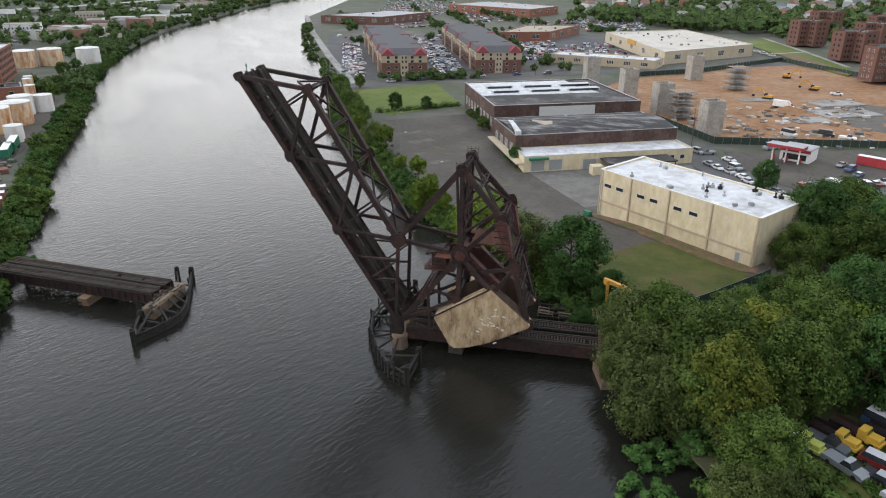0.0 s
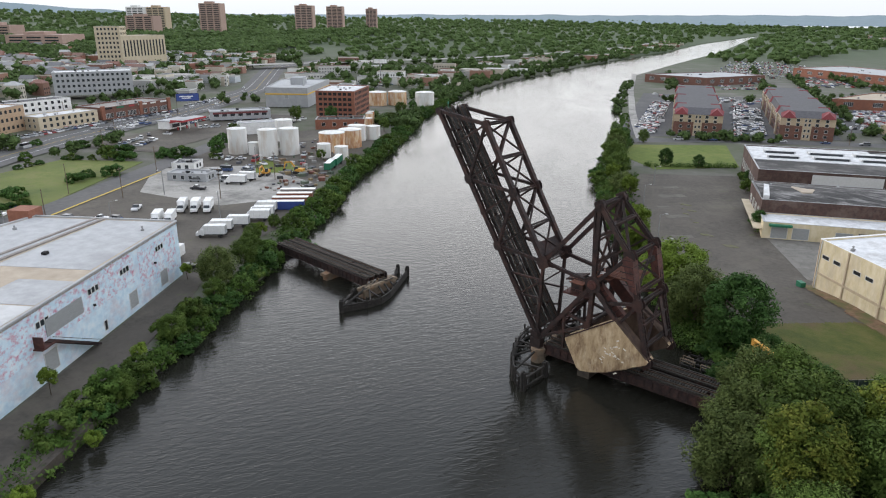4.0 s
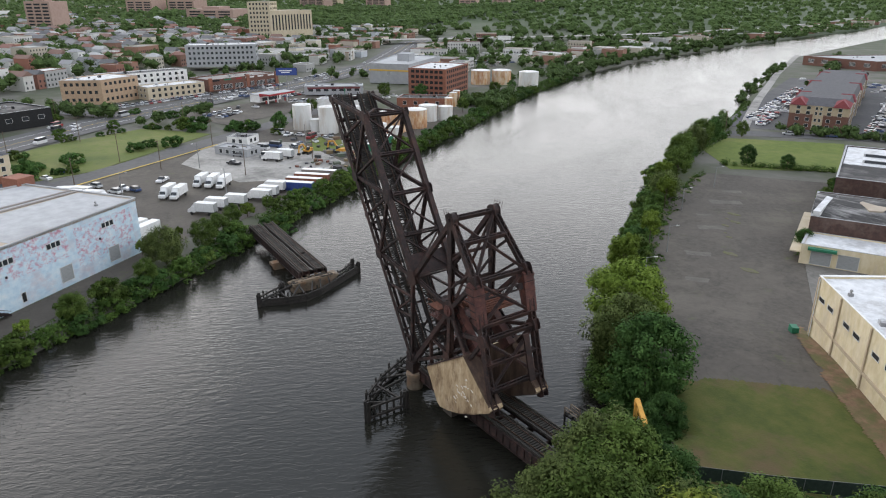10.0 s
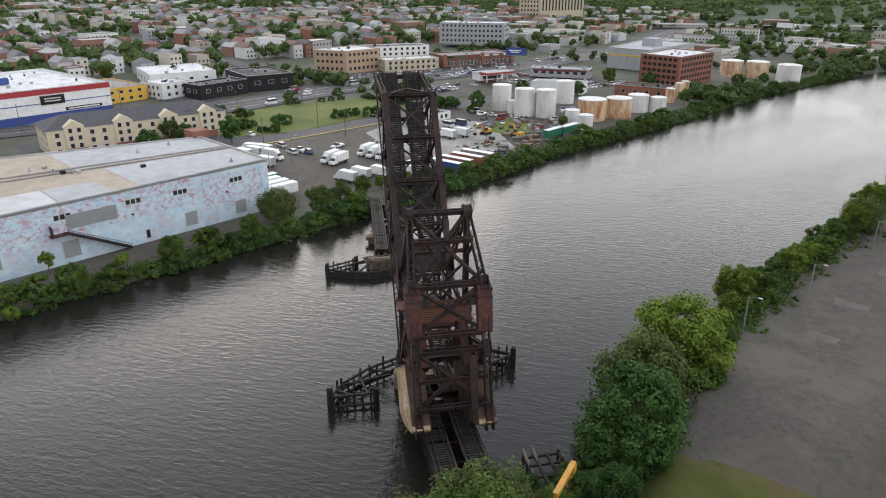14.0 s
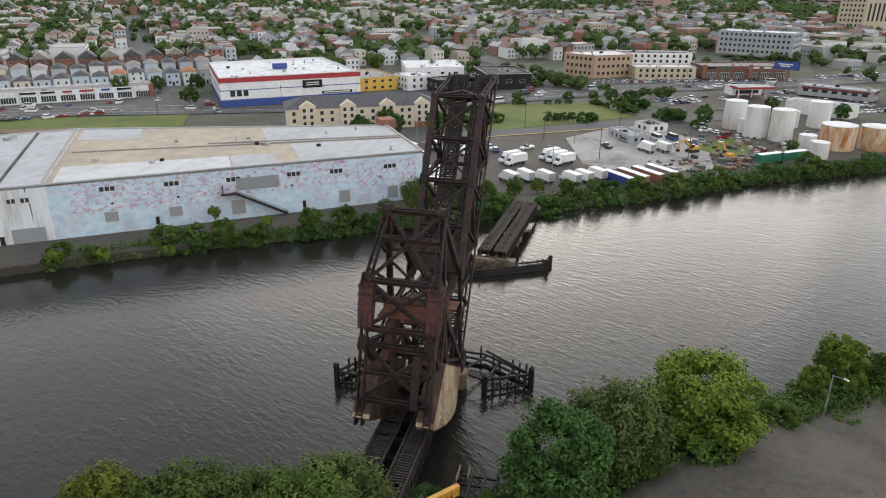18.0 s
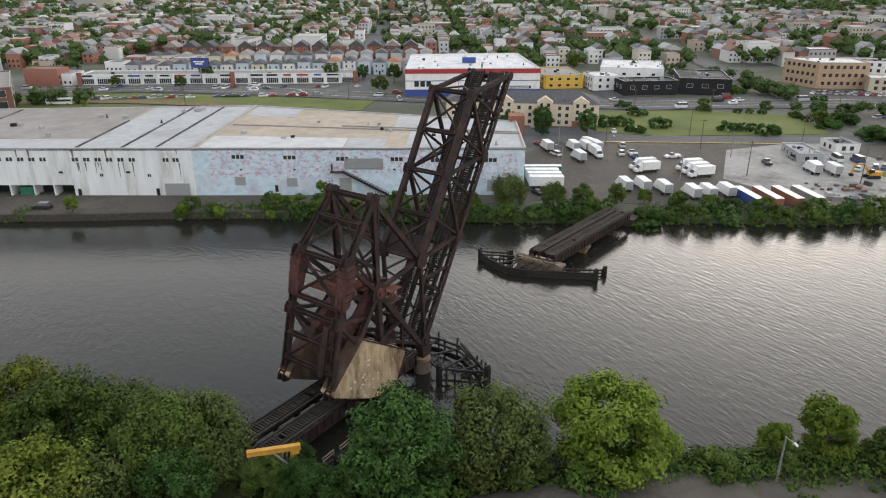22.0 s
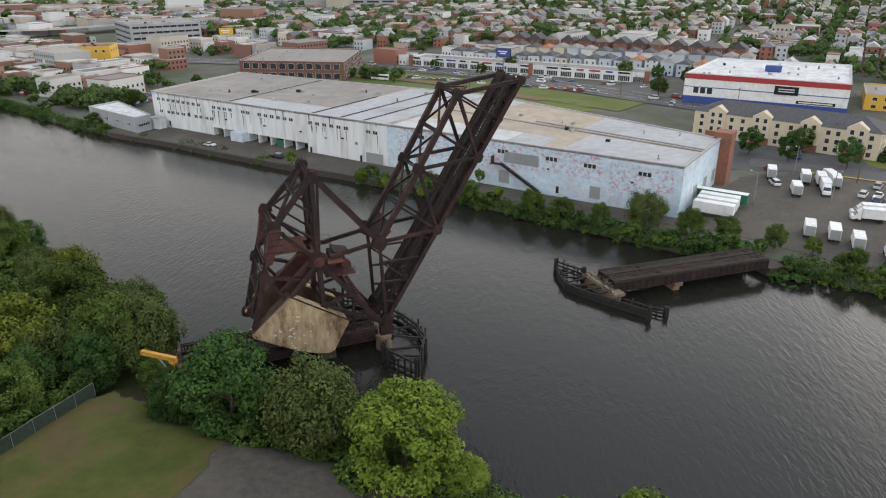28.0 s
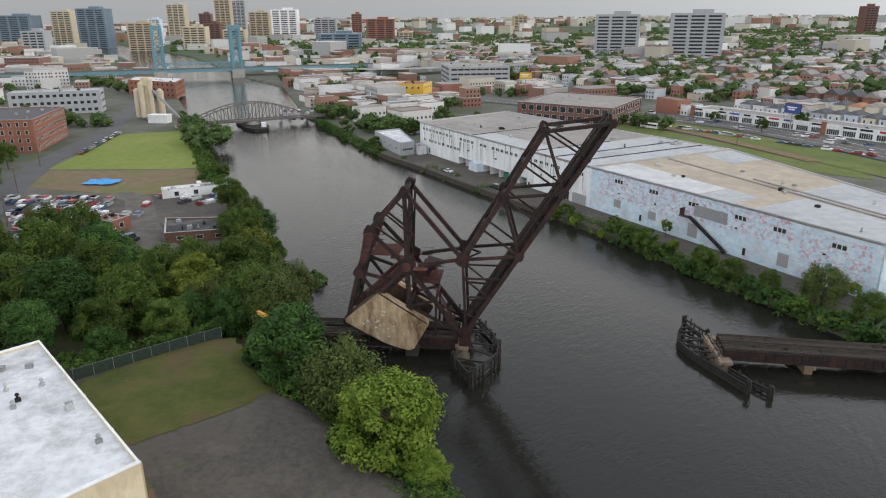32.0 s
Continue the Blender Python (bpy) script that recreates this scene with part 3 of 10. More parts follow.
        return self.solid(pts, faces, slot)

    def mesh(self, name, mats, smooth=False):
        me = bpy.data.meshes.new(name)
        me.from_pydata(self.v, [], self.f)
        for m in mats if isinstance(mats, (list, tuple)) else [mats]:
            me.materials.append(m)
        if any(self.m):
            me.polygons.foreach_set("material_index", self.m)
        if smooth:
            me.polygons.foreach_set("use_smooth", [True] * len(self.f))
        me.update()
        return me


BOX = [(0, 3, 2, 1), (4, 5, 6, 7), (0, 1, 5, 4), (1, 2, 6, 5), (2, 3, 7, 6), (3, 0, 4, 7)]


def thing(name, m, label, category, group="", kind=""):
    ob = new(name)
    ob.matrix_basis = m
    ob.empty_display_size = 0.5
    return tagged(ob, label, category, group, kind)


def part(name, shape, mats, parent, label="", at=None, smooth=False):
    ob = new(name, shape if isinstance(shape, bpy.types.Mesh) else shape.mesh(name, mats, smooth))
    ob.parent = parent
    if at is not None:
        ob.matrix_basis = at
    if label:
        ob["label"] = label
    return ob


def single(name, shape, mats, label, category, group="", kind="", m=None, smooth=False):
    ob = new(name, shape if isinstance(shape, bpy.types.Mesh) else shape.mesh(name, mats, smooth))
    if m is not None:
        ob.matrix_basis = m
    return tagged(ob, label, category, group, kind)


def lerp(a, b, t):
    return tuple(x + (y - x) * t for x, y in zip(a, b))


def frame2(p, q):
    """A pose at p with its x axis towards q, in plan."""
    return Matrix.Translation((p[0], p[1], 0)) @ Matrix.Rotation(math.atan2(q[1] - p[1], q[0] - p[0]), 4, "Z")


# ---- the river's two banks: x by y, south to north ----
EAST = [(4700, -4300), (2000, -1500), (1000, -640), (559, -327), (417, -256), (257, -167), (137, -103), (85, -69), (38, -51), (28, -46), (21, -41), (8, -33.5), (0, -28.6), (-10, -25), (-24, -17), (-44, 4), (-74, 29), (-90, 39), (-137, 70),
        (-164, 83), (-202, 97.5), (-220, 103.5), (-258, 121), (-287, 135), (-335, 160.5), (-471, 225), (-609, 288), (-876, 345), (-1215, 412), (-2118, 649), (-2403, 715), (-4700, 715)]
WEST = [(4700, -4150), (2000, -1350), (1000, -520), (595, -267), (511, -203), (317, -124), (246, -84), (217, -67), (185, -46), (165, -29), (142, -12.5), (112, 10), (97, 23), (76, 38.5), (64, 46), (44, 58.5), (25, 70), (5, 83), (-3, 90), (-9, 94),
        (-21, 102), (-46, 118.5), (-58, 129), (-75, 141), (-96, 154), (-142, 183), (-216, 235), (-280, 272), (-327, 297), (-376, 318), (-465, 352), (-753, 418), (-1035, 468), (-1165, 490), (-1597, 592), (-2403, 722), (-4700, 722)]
LEVEL = 2.1                                # the river's surface


def along(line, y):
    return float(np.interp(-y, [-a for a, _ in line], [b for _, b in line]))


def ground_z(x, y):
    """The land's height: a level strip behind the banks, then slowly rising ground."""
    w, e = (x - along(WEST, y)) * 0.84, (along(EAST, y) - x) * 0.84
    if w > 0:
        far = float(np.interp(y, [-4000, -2000, -500, 1000, 3000], [90, 100, 128, 75, 50]))
        return float(np.interp(w, [0, 1.4, 3.8, 150, 330, 800, 1700, 4300], [1.5, 2.8, 4.0, 4.0, 7.5, 17, 36, far]))
    if e > 0:
        return float(np.interp(e, [0, 1.4, 3.8, 300, 600, 1000, 2000, 4300], [1.5, 2.8, 4.0, 4.0, 7, 14, 36, 92]))
    return -2.5

# ---- ground and water ----


def build_ground():
    ys = sorted({a for a, _ in EAST} | {a for a, _ in WEST} | set(range(-300, 330, 15)) | set(range(-2400, 2000, 150)) | {3000, 4000, -3200, -4000}, reverse=True)
    out = [0, 1.7, 3, 4.8, 20, 60, 110, 180, 250, 320, 395, 520, 700, 950, 1300, 1800, 2500, 3400, 4600, 5200]
    s = Shape()
    rows = []
    for y in ys:
        e, w = along(EAST, y), along(WEST, y)
        xs = [e - o for o in reversed(out)] + [(e + w) / 2] + [w + o for o in out]
        rows.append(len(s.v))
        for k, x in enumerate(xs):
            jig = 0.0 if k in (len(out),) else -0.2 * abs(noise.noise((x * 0.1, y * 0.1, 3))) if 2 < abs(k - len(out)) < 5 else 0
            s.v.append((x, y, ground_z(x, y) + jig))
    n = 2 * len(out) + 1
    for a, b in zip(rows, rows[1:]):
        for k in range(n - 1):
            s.f.append((a + k, b + k, b + k + 1, a + k + 1))
            s.m.append(0)
    single("ground", s, M_LAND, "open urban ground with grass and bare earth", "ground", kind="structure")
    r = Shape()
    for a, b in zip(ys, ys[1:]):
        r.face([(along(EAST, a) - 5, a, LEVEL), (along(EAST, b) - 5, b, LEVEL), (along(WEST, b) + 5, b, LEVEL), (along(WEST, a) + 5, a, LEVEL)])
    single("water", r, M_WATER, "dark brown river water with fine ripples", "river", kind="structure")


build_ground()


def pad(name, outline, mat, label, category="ground", lift=0.05, kind="structure"):
    """A flat surfacing laid on the level ground."""
    s = Shape()
    s.prism(outline, 3.6, 4.0 + lift)
    return single(name, s, mat, label, category, kind=kind)


def ragged(outline, amount=0.8, step=1.6):
    """An outline broken into short uneven steps, as worn edges are."""
    out = []
    for p, q in zip(outline, outline[1:] + outline[:1]):
        n = max(1, int(math.dist(p, q) / step))
        for k in range(n):
            x, y = lerp(p, q, k / n)
            out.append((x + amount * 1.6 * noise.noise((x * 0.37, y * 0.37, 1.7)), y + amount * 1.6 * noise.noise((x * 0.37, y * 0.37, 8.3))))
    return out


def strip(name, line, width, mat, label, category="road", lift=0.22, kind="structure"):
    """A ribbon of road draped along a line on plan."""
    pts = []
    for a, b in zip(line, line[1:]):
        n = max(1, int(math.dist(a, b) / 25))
        pts += [lerp(a, b, i / n) for i in range(n)]
    pts.append(line[-1])
    s = Shape()
    edge = []
    for i, p in enumerate(pts):
        a, b = pts[max(0, i - 1)], pts[min(len(pts) - 1, i + 1)]
        d = Vector((b[0] - a[0], b[1] - a[1])).normalized()
        row = []
        for o in (-width / 2, 0, width / 2):
            x, y = p[0] - d.y * o, p[1] + d.x * o
            row.append((x, y, max(4.0, ground_z(x, y)) + lift))
        edge.append(row)
    for a, b in zip(edge, edge[1:]):
        s.face([a[0], a[1], b[1], b[0]])
        s.face([a[1], a[2], b[2], b[1]])
    return single(name, s, mat, label, category, kind=kind)

# ---- the raised bascule bridge ----
TW = 3.75                                  # half the distance between its two trusses
HEEL, L0 = (4.2, 7.6), (28.6, 47.0)
L1, L2 = lerp(L0, HEEL, 0.31), lerp(L0, HEEL, 0.61)
U0, U1, KNEE = (17.4, 45.5), (10.6, 33.8), (3.5, 22.0)
PEAK, TRUN, BACK, BACK2, TAIL = (-7.0, 34.5), (-6.8, 20.4), (-13.4, 27.2), (-15.7, 19.3), (-18.2, 9.4)


def at(p, y):
    return (p[0], y, p[1])


def gusset(s, p, y, r, t=0.10, turn=0.0):
    """A pair of joint plates round a node."""
    out = [(p[0] + r * a * math.cos(math.radians(k * 45 + 22 + turn)), p[1] + r * a * math.sin(math.radians(k * 45 + 22 + turn))) for k, a in enumerate((1, 0.85, 1, 0.85, 1, 0.85, 1, 0.85))]
    s.plate(out, y - t / 2, y + t / 2)
    return s


def build_leaf(bridge):
    """The lifting span: two trusses, cross frames, laterals and the two-track floor."""
    chord, web = 0.85, 0.55
    for y in (-TW, TW):
        for p, q in ((L0, L1), (L1, L2), (L2, HEEL)):
            part("lower_chord", Shape().laced(at(p, y), at(q, y), chord, 0.75, pitch=0.9), M_STEEL, bridge)
        for p, q in ((U0, U1), (U1, KNEE)):
            s = Shape().laced(at(p, y), at(q, y), chord, 0.8, pitch=0.9)
            d = (Vector((q[0], q[1])) - Vector((p[0], p[1]))).normalized()
            s.beam((p[0] - d.y * -0.42, y, p[1] + d.x * -0.42), (q[0] - d.y * -0.42, y, q[1] + d.x * -0.42), chord, 0.04)
            part("upper_chord", s, M_STEEL, bridge)
        part("end_post", Shape().laced(at(L0, y), at(U0, y), 0.75, 0.6), M_STEEL, bridge)
        for p, q in ((U1, L1), (KNEE, L2), (U0, L1), (U1, L2), (KNEE, HEEL)):
            part("web_member", Shape().laced(at(p, y), at(q, y), web, 0.5), M_STEEL, bridge)
        mid_l01, mid_u01, mid_u12, mid_l12 = lerp(L0, L1, 0.5), lerp(U0, U1, 0.5), lerp(U1, KNEE, 0.5), lerp(L1, L2, 0.5)
        for p, q in ((U0, mid_l01), (mid_u01, L1), (mid_u12, L2), (U1, mid_l12)):
            part("sub_strut", Shape().laced(at(p, y), at(q, y), 0.42, 0.32, pitch=0.6, plate=0.04, lace=0.06), M_STEEL, bridge)
        for k in (0.25, 0.5, 0.75):
            part("heel_strut", Shape().beam(at(lerp(KNEE, HEEL, k), y), at(lerp(L2, HEEL, k + 0.05), y), 0.4, 0.3), M_STEEL, bridge)
        part("heel_strut", Shape().beam(at(lerp(KNEE, HEEL, 0.25), y), at(lerp(L2, HEEL, 0.55), y), 0.36, 0.28), M_STEEL, bridge)
        for p, r in ((L0, 0.8), (L1, 1.0), (L2, 1.0), (HEEL, 1.3), (U0, 0.9), (U1, 1.1), (KNEE, 1.45), (mid_l01, 0.6), (mid_u01, 0.6), (mid_u12, 0.6), (mid_l12, 0.6)):
            for o in (-0.44, 0.44):
                part("gusset_plate", gusset(Shape(), p, y + o, r), M_STEEL, bridge)
    # portal, top laterals and sway frames between the upper chords
    top = [U0, lerp(U0, U1, 0.5), U1, lerp(U1, KNEE, 0.5), KNEE]
    for k, p in enumerate(top):
        part("cross_strut", Shape().laced(at(p, -TW), at(p, TW), 0.6, 0.5, up=(1, 0, 1), pitch=0.6), M_STEEL, bridge)
        if k + 1 < len(top):
            q = top[k + 1]
            for g in (-1, 1):
                part("lateral_brace", Shape().laced(at(p, -TW * g), at(q, TW * g), 0.3, 0.25, up=(-0.86, 0, 0.5), pitch=0.5, plate=0.03, lace=0.05), M_STEEL, bridge)
    for g in (-1, 1):
        part("portal_brace", Shape().beam(at(U0, g * TW), at(lerp(U0, L0, 0.28), 0), 0.3, 0.25), M_STEEL, bridge)
        part("portal_brace", Shape().beam(at(KNEE, g * TW), at(lerp(KNEE, L2, 0.3), 0), 0.3, 0.25), M_STEEL, bridge)
    part("portal_girder", Shape().plate([lerp(KNEE, U1, 0.02), lerp(KNEE, U1, 0.10), (5.6, 25.0), (4.6, 22.6)], -TW, TW), M_STEEL, bridge)
    # floor: deep floor beams, stringers, ties and rails on the chord's outer side
    n = Vector((L0[0] - HEEL[0], 0, L0[1] - HEEL[1])).normalized()
    side = Vector((n.z, 0, -n.x))           # away from the upper chord, out of the floor
    length = math.dist(L0, HEEL)
    a = Vector((HEEL[0], 0, HEEL[1]))
    for k in range(13):
        c = a + n * (0.8 + (length - 1.2) * k / 12) - side * 0.15
        part("floor_beam", Shape().beam(c - Vector((0, TW, 0)), c + Vector((0, TW, 0)), 1.05, 0.34, up=side), M_STEEL, bridge)
    for y in (-2.55, -1.15, 1.15, 2.55):
        o = Vector((0, y, 0)) + side * -0.35
        part("stringer", Shape().beam(a + n * 0.5 + o, a + n * length + o, 0.75, 0.3, up=side), M_STEEL, bridge)
    tie = Shape().beam((0, -1.4, 0), (0, 1.4, 0), 0.24, 0.27, up=(0, 0, 1)).mesh("leaf_tie", M_BLACKWOOD)
    turn = Matrix((n, Vector((0, 1, 0)), -side)).transposed().to_4x4()
    for yc in (-1.85, 1.85):
        for k in range(120):
            if RNG.random() < 0.05:
                continue
            c = a + n * (1.2 + 0.378 * k) + Vector((0, yc, 0)) - side * 0.86
            part("tie", tie, None, bridge, at=Matrix.Translation(c) @ turn)
        for r in (-0.72, 0.72):
            o = Vector((0, yc + r, 0)) - side * 1.06
            part("rail", Shape().beam(a + n * 1.0 + o, a + n * (length + 0.3) + o, 0.15, 0.08, up=side), M_RAIL, bridge)
        for r in (-1.2, 1.2):
            o = Vector((0, yc + r, 0)) - side * 1.05
            part("guard_timber", Shape().beam(a + n * 1.0 + o, a + n * (length + 0.2) + o, 0.2, 0.2, up=side), M_BLACKWOOD, bridge)
    # bottom laterals under the floor
    for k in range(6):
        for g in (-1, 1):
            p, q = a + n * (length * k / 6), a + n * (length * (k + 1) / 6)
            part("floor_brace", Shape().beam(p + Vector((0, TW * g, 0)) + side * 0.3, q - Vector((0, TW * g, 0)) + side * 0.3, 0.22, 0.12), M_STEEL, bridge)
    part("navigation_light", Shape().tube((28.4, 1.5, 47.0), (28.4, 1.5, 48.1), 0.06, 0.06, 8).tube((28.4, 1.5, 48.1), (28.4, 1.5, 48.6), 0.16, 0.12, 10), M_GREENP, bridge, "small green lamp on a stalk")


M_PLAT = material("orange_rust_plate", [(0.10, 0.036, 0.022), (0.17, 0.062, 0.034)], 1.5, 0.8, 0, 0.2, 10, stain=(0.05, 0.02, 0.016), stain_scale=0.8, coords="World")


def build_frame(bridge):
    """The fixed tower, the rocking counterweight truss and its links."""
    for g in (-1, 1):
        y = g * TW
        # rocking truss
        part("link", Shape().laced(at(KNEE, y - g * 0.2), at(PEAK, y - g * 0.2), 0.7, 0.7, pitch=0.75), M_STEEL, bridge)
        part("truss_post", Shape().laced(at(PEAK, y), at(TRUN, y), 0.75, 0.7), M_STEEL, bridge)
        part("truss_post", Shape().laced((PEAK[0] + 0.9, y, PEAK[1] - 1), (TRUN[0] + 0.2, y, TRUN[1] + 0.5), 0.45, 0.35, pitch=0.6), M_STEEL, bridge)
        yb = g * 4.55
        part("back_chord", Shape().laced(at(PEAK, y), at(BACK, yb), 0.85, 0.75, pitch=0.8), M_STEEL, bridge)
        part("back_chord", Shape().laced(at(BACK, yb), at(BACK2, yb), 0.95, 0.8, pitch=0.8), M_STEEL, bridge)
        part("back_chord", Shape().laced(at(BACK2, yb), at(TAIL, yb), 0.95, 0.8, pitch=0.8), M_STEEL, bridge)
        part("truss_diagonal", Shape().laced(at(BACK, yb), at(TRUN, y), 0.7, 0.6), M_STEEL, bridge)
        part("truss_diagonal", Shape().laced(at(BACK2, yb), at((-9.9, 17.6), y), 0.6, 0.5), M_STEEL, bridge)
        part("truss_diagonal", Shape().beam(at(lerp(PEAK, BACK, 0.5), y), at(lerp(PEAK, TRUN, 0.45), y), 0.4, 0.32), M_STEEL, bridge)
        part("truss_diagonal", Shape().beam(at(lerp(PEAK, BACK, 0.85), yb), at(lerp(PEAK, TRUN, 0.75), y), 0.4, 0.32), M_STEEL, bridge)
        part("hanger", Shape().laced(at(TRUN, y), at((-12.2, 15.0), yb), 0.8, 0.7), M_STEEL, bridge)
        part("hanger", Shape().laced(at((-9.3, 16.8), y), at(TAIL, yb), 0.6, 0.5), M_STEEL, bridge)
        part("hanger", Shape().laced(at(BACK2, yb), at((-12.2, 14.5), yb), 0.6, 0.5), M_STEEL, bridge)
        # ballast girders: ribbed plate boxes hung behind the trunnion
        box = Shape()
        box.plate([(-14.2, 26.9), (-13.0, 27.3), (-12.4, 26.6), (-14.2, 21.6), (-15.4, 21.2)], yb - 0.95 if g > 0 else yb - 0.85, yb + 0.85 if g > 0 else yb + 0.95)
        for k in range(5):
            z = 22.0 + 1.15 * k
            x = -15.25 + (z - 21.2) * 0.185
            box.box((x - 0.05, yb, z), (0.12, 2.0, 0.16))
        for k in (-0.9, -0.3, 0.3, 0.9):
            for j in range(9):
                z = 21.6 + 0.6 * j
                box.box((-15.32 + (z - 21.2) * 0.185, yb + k, z), (0.08, 0.08, 0.08))
        box_ob = part("ballast_box", box, M_RED, bridge, "riveted rust-red ballast box")
        for k in range(5):
            z = 22.5 + 1.05 * k
            part("seam_strap", Shape().box((-15.22 + (z - 21.2) * 0.185, yb, z), (0.16, 1.95, 0.14)).box((-14.0 + (z - 21.2) * 0.185, yb + g * 0.93, z), (2.1, 0.1, 0.14)), M_STEEL, box_ob)
        # sloping web girder from trunnion to ballast
        part("ballast_girder", Shape().plate([(-6.0, 19.4), (-7.5, 20.9), (-13.2, 15.6), (-11.6, 13.9)], y * 0.75 - 0.55, y * 0.75 + 0.55), M_RED, bridge, "rust-red plate girder")
        for k in range(7):
            u = 0.1 + 0.13 * k
            part("girder_rib", Shape().beam(at(lerp((-6.0, 19.4), (-11.6, 13.9), u), y * 0.75 + g * 0.58), at(lerp((-7.5, 20.9), (-13.2, 15.6), u), y * 0.75 + g * 0.58), 0.16, 0.16), M_STEEL, bridge)
        # fixed tower
        part("tower_leg", Shape().laced(at(TRUN, y), at((-6.2, 6.0), y), 0.8, 0.8), M_STEEL, bridge)
        part("tower_leg", Shape().laced(at(TRUN, y), at((3.4, 7.0), y), 0.8, 0.75), M_STEEL, bridge)
        part("tower_brace", Shape().laced(at((-6.4, 12.5), y), at((3.0, 7.4), y), 0.55, 0.45), M_STEEL, bridge)
        part("tower_brace", Shape().laced(at((-6.4, 12.5), y), at((-1.4, 13.8), y), 0.5, 0.4), M_STEEL, bridge)
        part("tower_brace", Shape().beam(at((-1.4, 13.8), y), at((-1.6, 6.5), y), 0.5, 0.4), M_STEEL, bridge)
        part("operating_strut", Shape().laced(at(KNEE, y * 0.92), at((-4.8, 20.6), y * 0.92), 0.6, 0.55), M_STEEL, bridge)
        part("trunnion_bearing", Shape().tube(at(TRUN, y - 0.75), at(TRUN, y + 0.75), 0.85, 0.85, 20).tube(at(TRUN, y - 0.9), at(TRUN, y + 0.9), 0.35, 0.35, 14), M_RED, bridge, "rust-red bearing with pin")
        part("heel_bearing", Shape().tube(at(HEEL, y - 0.7), at(HEEL, y + 0.7), 0.7, 0.7, 18).box((4.1, y, 5.2), (2.2, 1.4, 3.1)), M_STEEL, bridge)
        part("peak_cap", Shape().tube(at(PEAK, y - 0.55), at(PEAK, y + 0.55), 0.85, 0.85, 18).tube(at(PEAK, y - 0.75), at(PEAK, y + 0.75), 0.3, 0.3, 10), M_STEEL, bridge)
        for p, r, yy in ((PEAK, 1.1, y), (TRUN, 1.7, y), (BACK, 1.2, yb), (BACK2, 1.1, yb), (TAIL, 1.0, yb), ((-6.3, 12.5), 0.9, y)):
            for o in (-0.46, 0.46):
                part("gusset_plate", gusset(Shape(), p, yy + o, r), M_STEEL, bridge)
        rails = Shape()
        for k in range(4):
            rails.tube(at((-7.9 + 0.6 * k, 34.9), g * (TW + 0.6)), at((-7.9 + 0.6 * k, 36.0), g * (TW + 0.9)), 0.03, 0.03, 6)
        rails.tube(at((-7.9, 35.6), g * (TW + 0.8)), at((-6.1, 35.6), g * (TW + 0.8)), 0.03, 0.03, 6)
        part("hand_rail", rails, M_STEEL, bridge)
        # counterweight block: a thick slab of concrete with one sloping end
        out = [(-12.1, 15.6), (-3.0, 9.8), (-2.8, 9.3), (-5.5, 4.5), (-6.3, 4.1), (-8.4, 4.5), (-11.2, 5.5), (-14.6, 7.2), (-18.3, 9.4), (-18.6, 9.9), (-18.2, 10.3)]
        s = Shape().plate(out, g * 3.15, g * 5.45) if g > 0 else Shape().plate(out, g * 5.45, g * 3.15)
        cw = part("counterweight", s, M_CW, bridge, "weathered tan concrete counterweight block")
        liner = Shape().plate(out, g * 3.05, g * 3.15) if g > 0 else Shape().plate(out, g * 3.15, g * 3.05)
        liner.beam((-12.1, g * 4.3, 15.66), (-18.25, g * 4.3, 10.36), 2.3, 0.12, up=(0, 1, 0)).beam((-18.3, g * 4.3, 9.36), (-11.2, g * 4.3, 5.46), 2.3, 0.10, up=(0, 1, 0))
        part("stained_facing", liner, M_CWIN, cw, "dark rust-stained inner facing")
        r = random.Random(3 + g)
        for _ in range(26):
            x, z = r.gauss(-12.2, 1.2), r.gauss(9.0, 1.5)
            part("chipped_patch", Shape().box((x, g * 5.46, z), (r.uniform(0.1, 0.7), 0.03, r.uniform(0.06, 0.3)), m=Matrix.Rotation(r.uniform(-0.6, 0.6), 3, "Y")), M_CHIP, cw)
        part("counterweight_strap", Shape().beam((-12.1, g * 5.5, 15.7), (-3.0, g * 5.5, 9.8), 0.14, 0.22), M_STEEL, bridge)
    # cross frames of the rocking truss
    for p, w in ((PEAK, TW), (lerp(PEAK, BACK, 0.4), 4.0), (BACK, 4.5), (lerp(BACK, BACK2, 0.75), 4.5), (BACK2, 4.5), (lerp(BACK2, TAIL, 0.35), 4.5), (lerp(BACK2, TAIL, 0.72), 4.5)):
        part("cross_girder", Shape().laced(at(p, -w), at(p, w), 0.7, 0.6, up=(1, 0, 0.3), pitch=0.7), M_STEEL, bridge)
    for (p, a), (q, b) in (((PEAK, TW), (BACK, 4.5)), ((BACK2, 4.5), (lerp(BACK2, TAIL, 0.72), 4.5)), ((BACK, 4.5), (lerp(BACK, BACK2, 0.75), 4.5))):
        for g in (-1, 1):
            part("cross_brace", Shape().laced(at(p, -a * g), at(q, b * g), 0.45, 0.35, up=(1, 0, 0.4), pitch=0.6), M_STEEL, bridge)
    for p, q in ((PEAK, TRUN), (lerp(PEAK, TRUN, 0.5), TRUN)):
        for g in (-1, 1):
            part("cross_brace", Shape().laced(at(p, -TW * g), at(q, TW * g), 0.35, 0.28, up=(1, 0, 0), pitch=0.55), M_STEEL, bridge)
    for z in (24.5, 29.0):
        part("cross_strut", Shape().laced((-6.9, -TW, z), (-6.9, TW, z), 0.45, 0.4, up=(1, 0, 0)), M_STEEL, bridge)
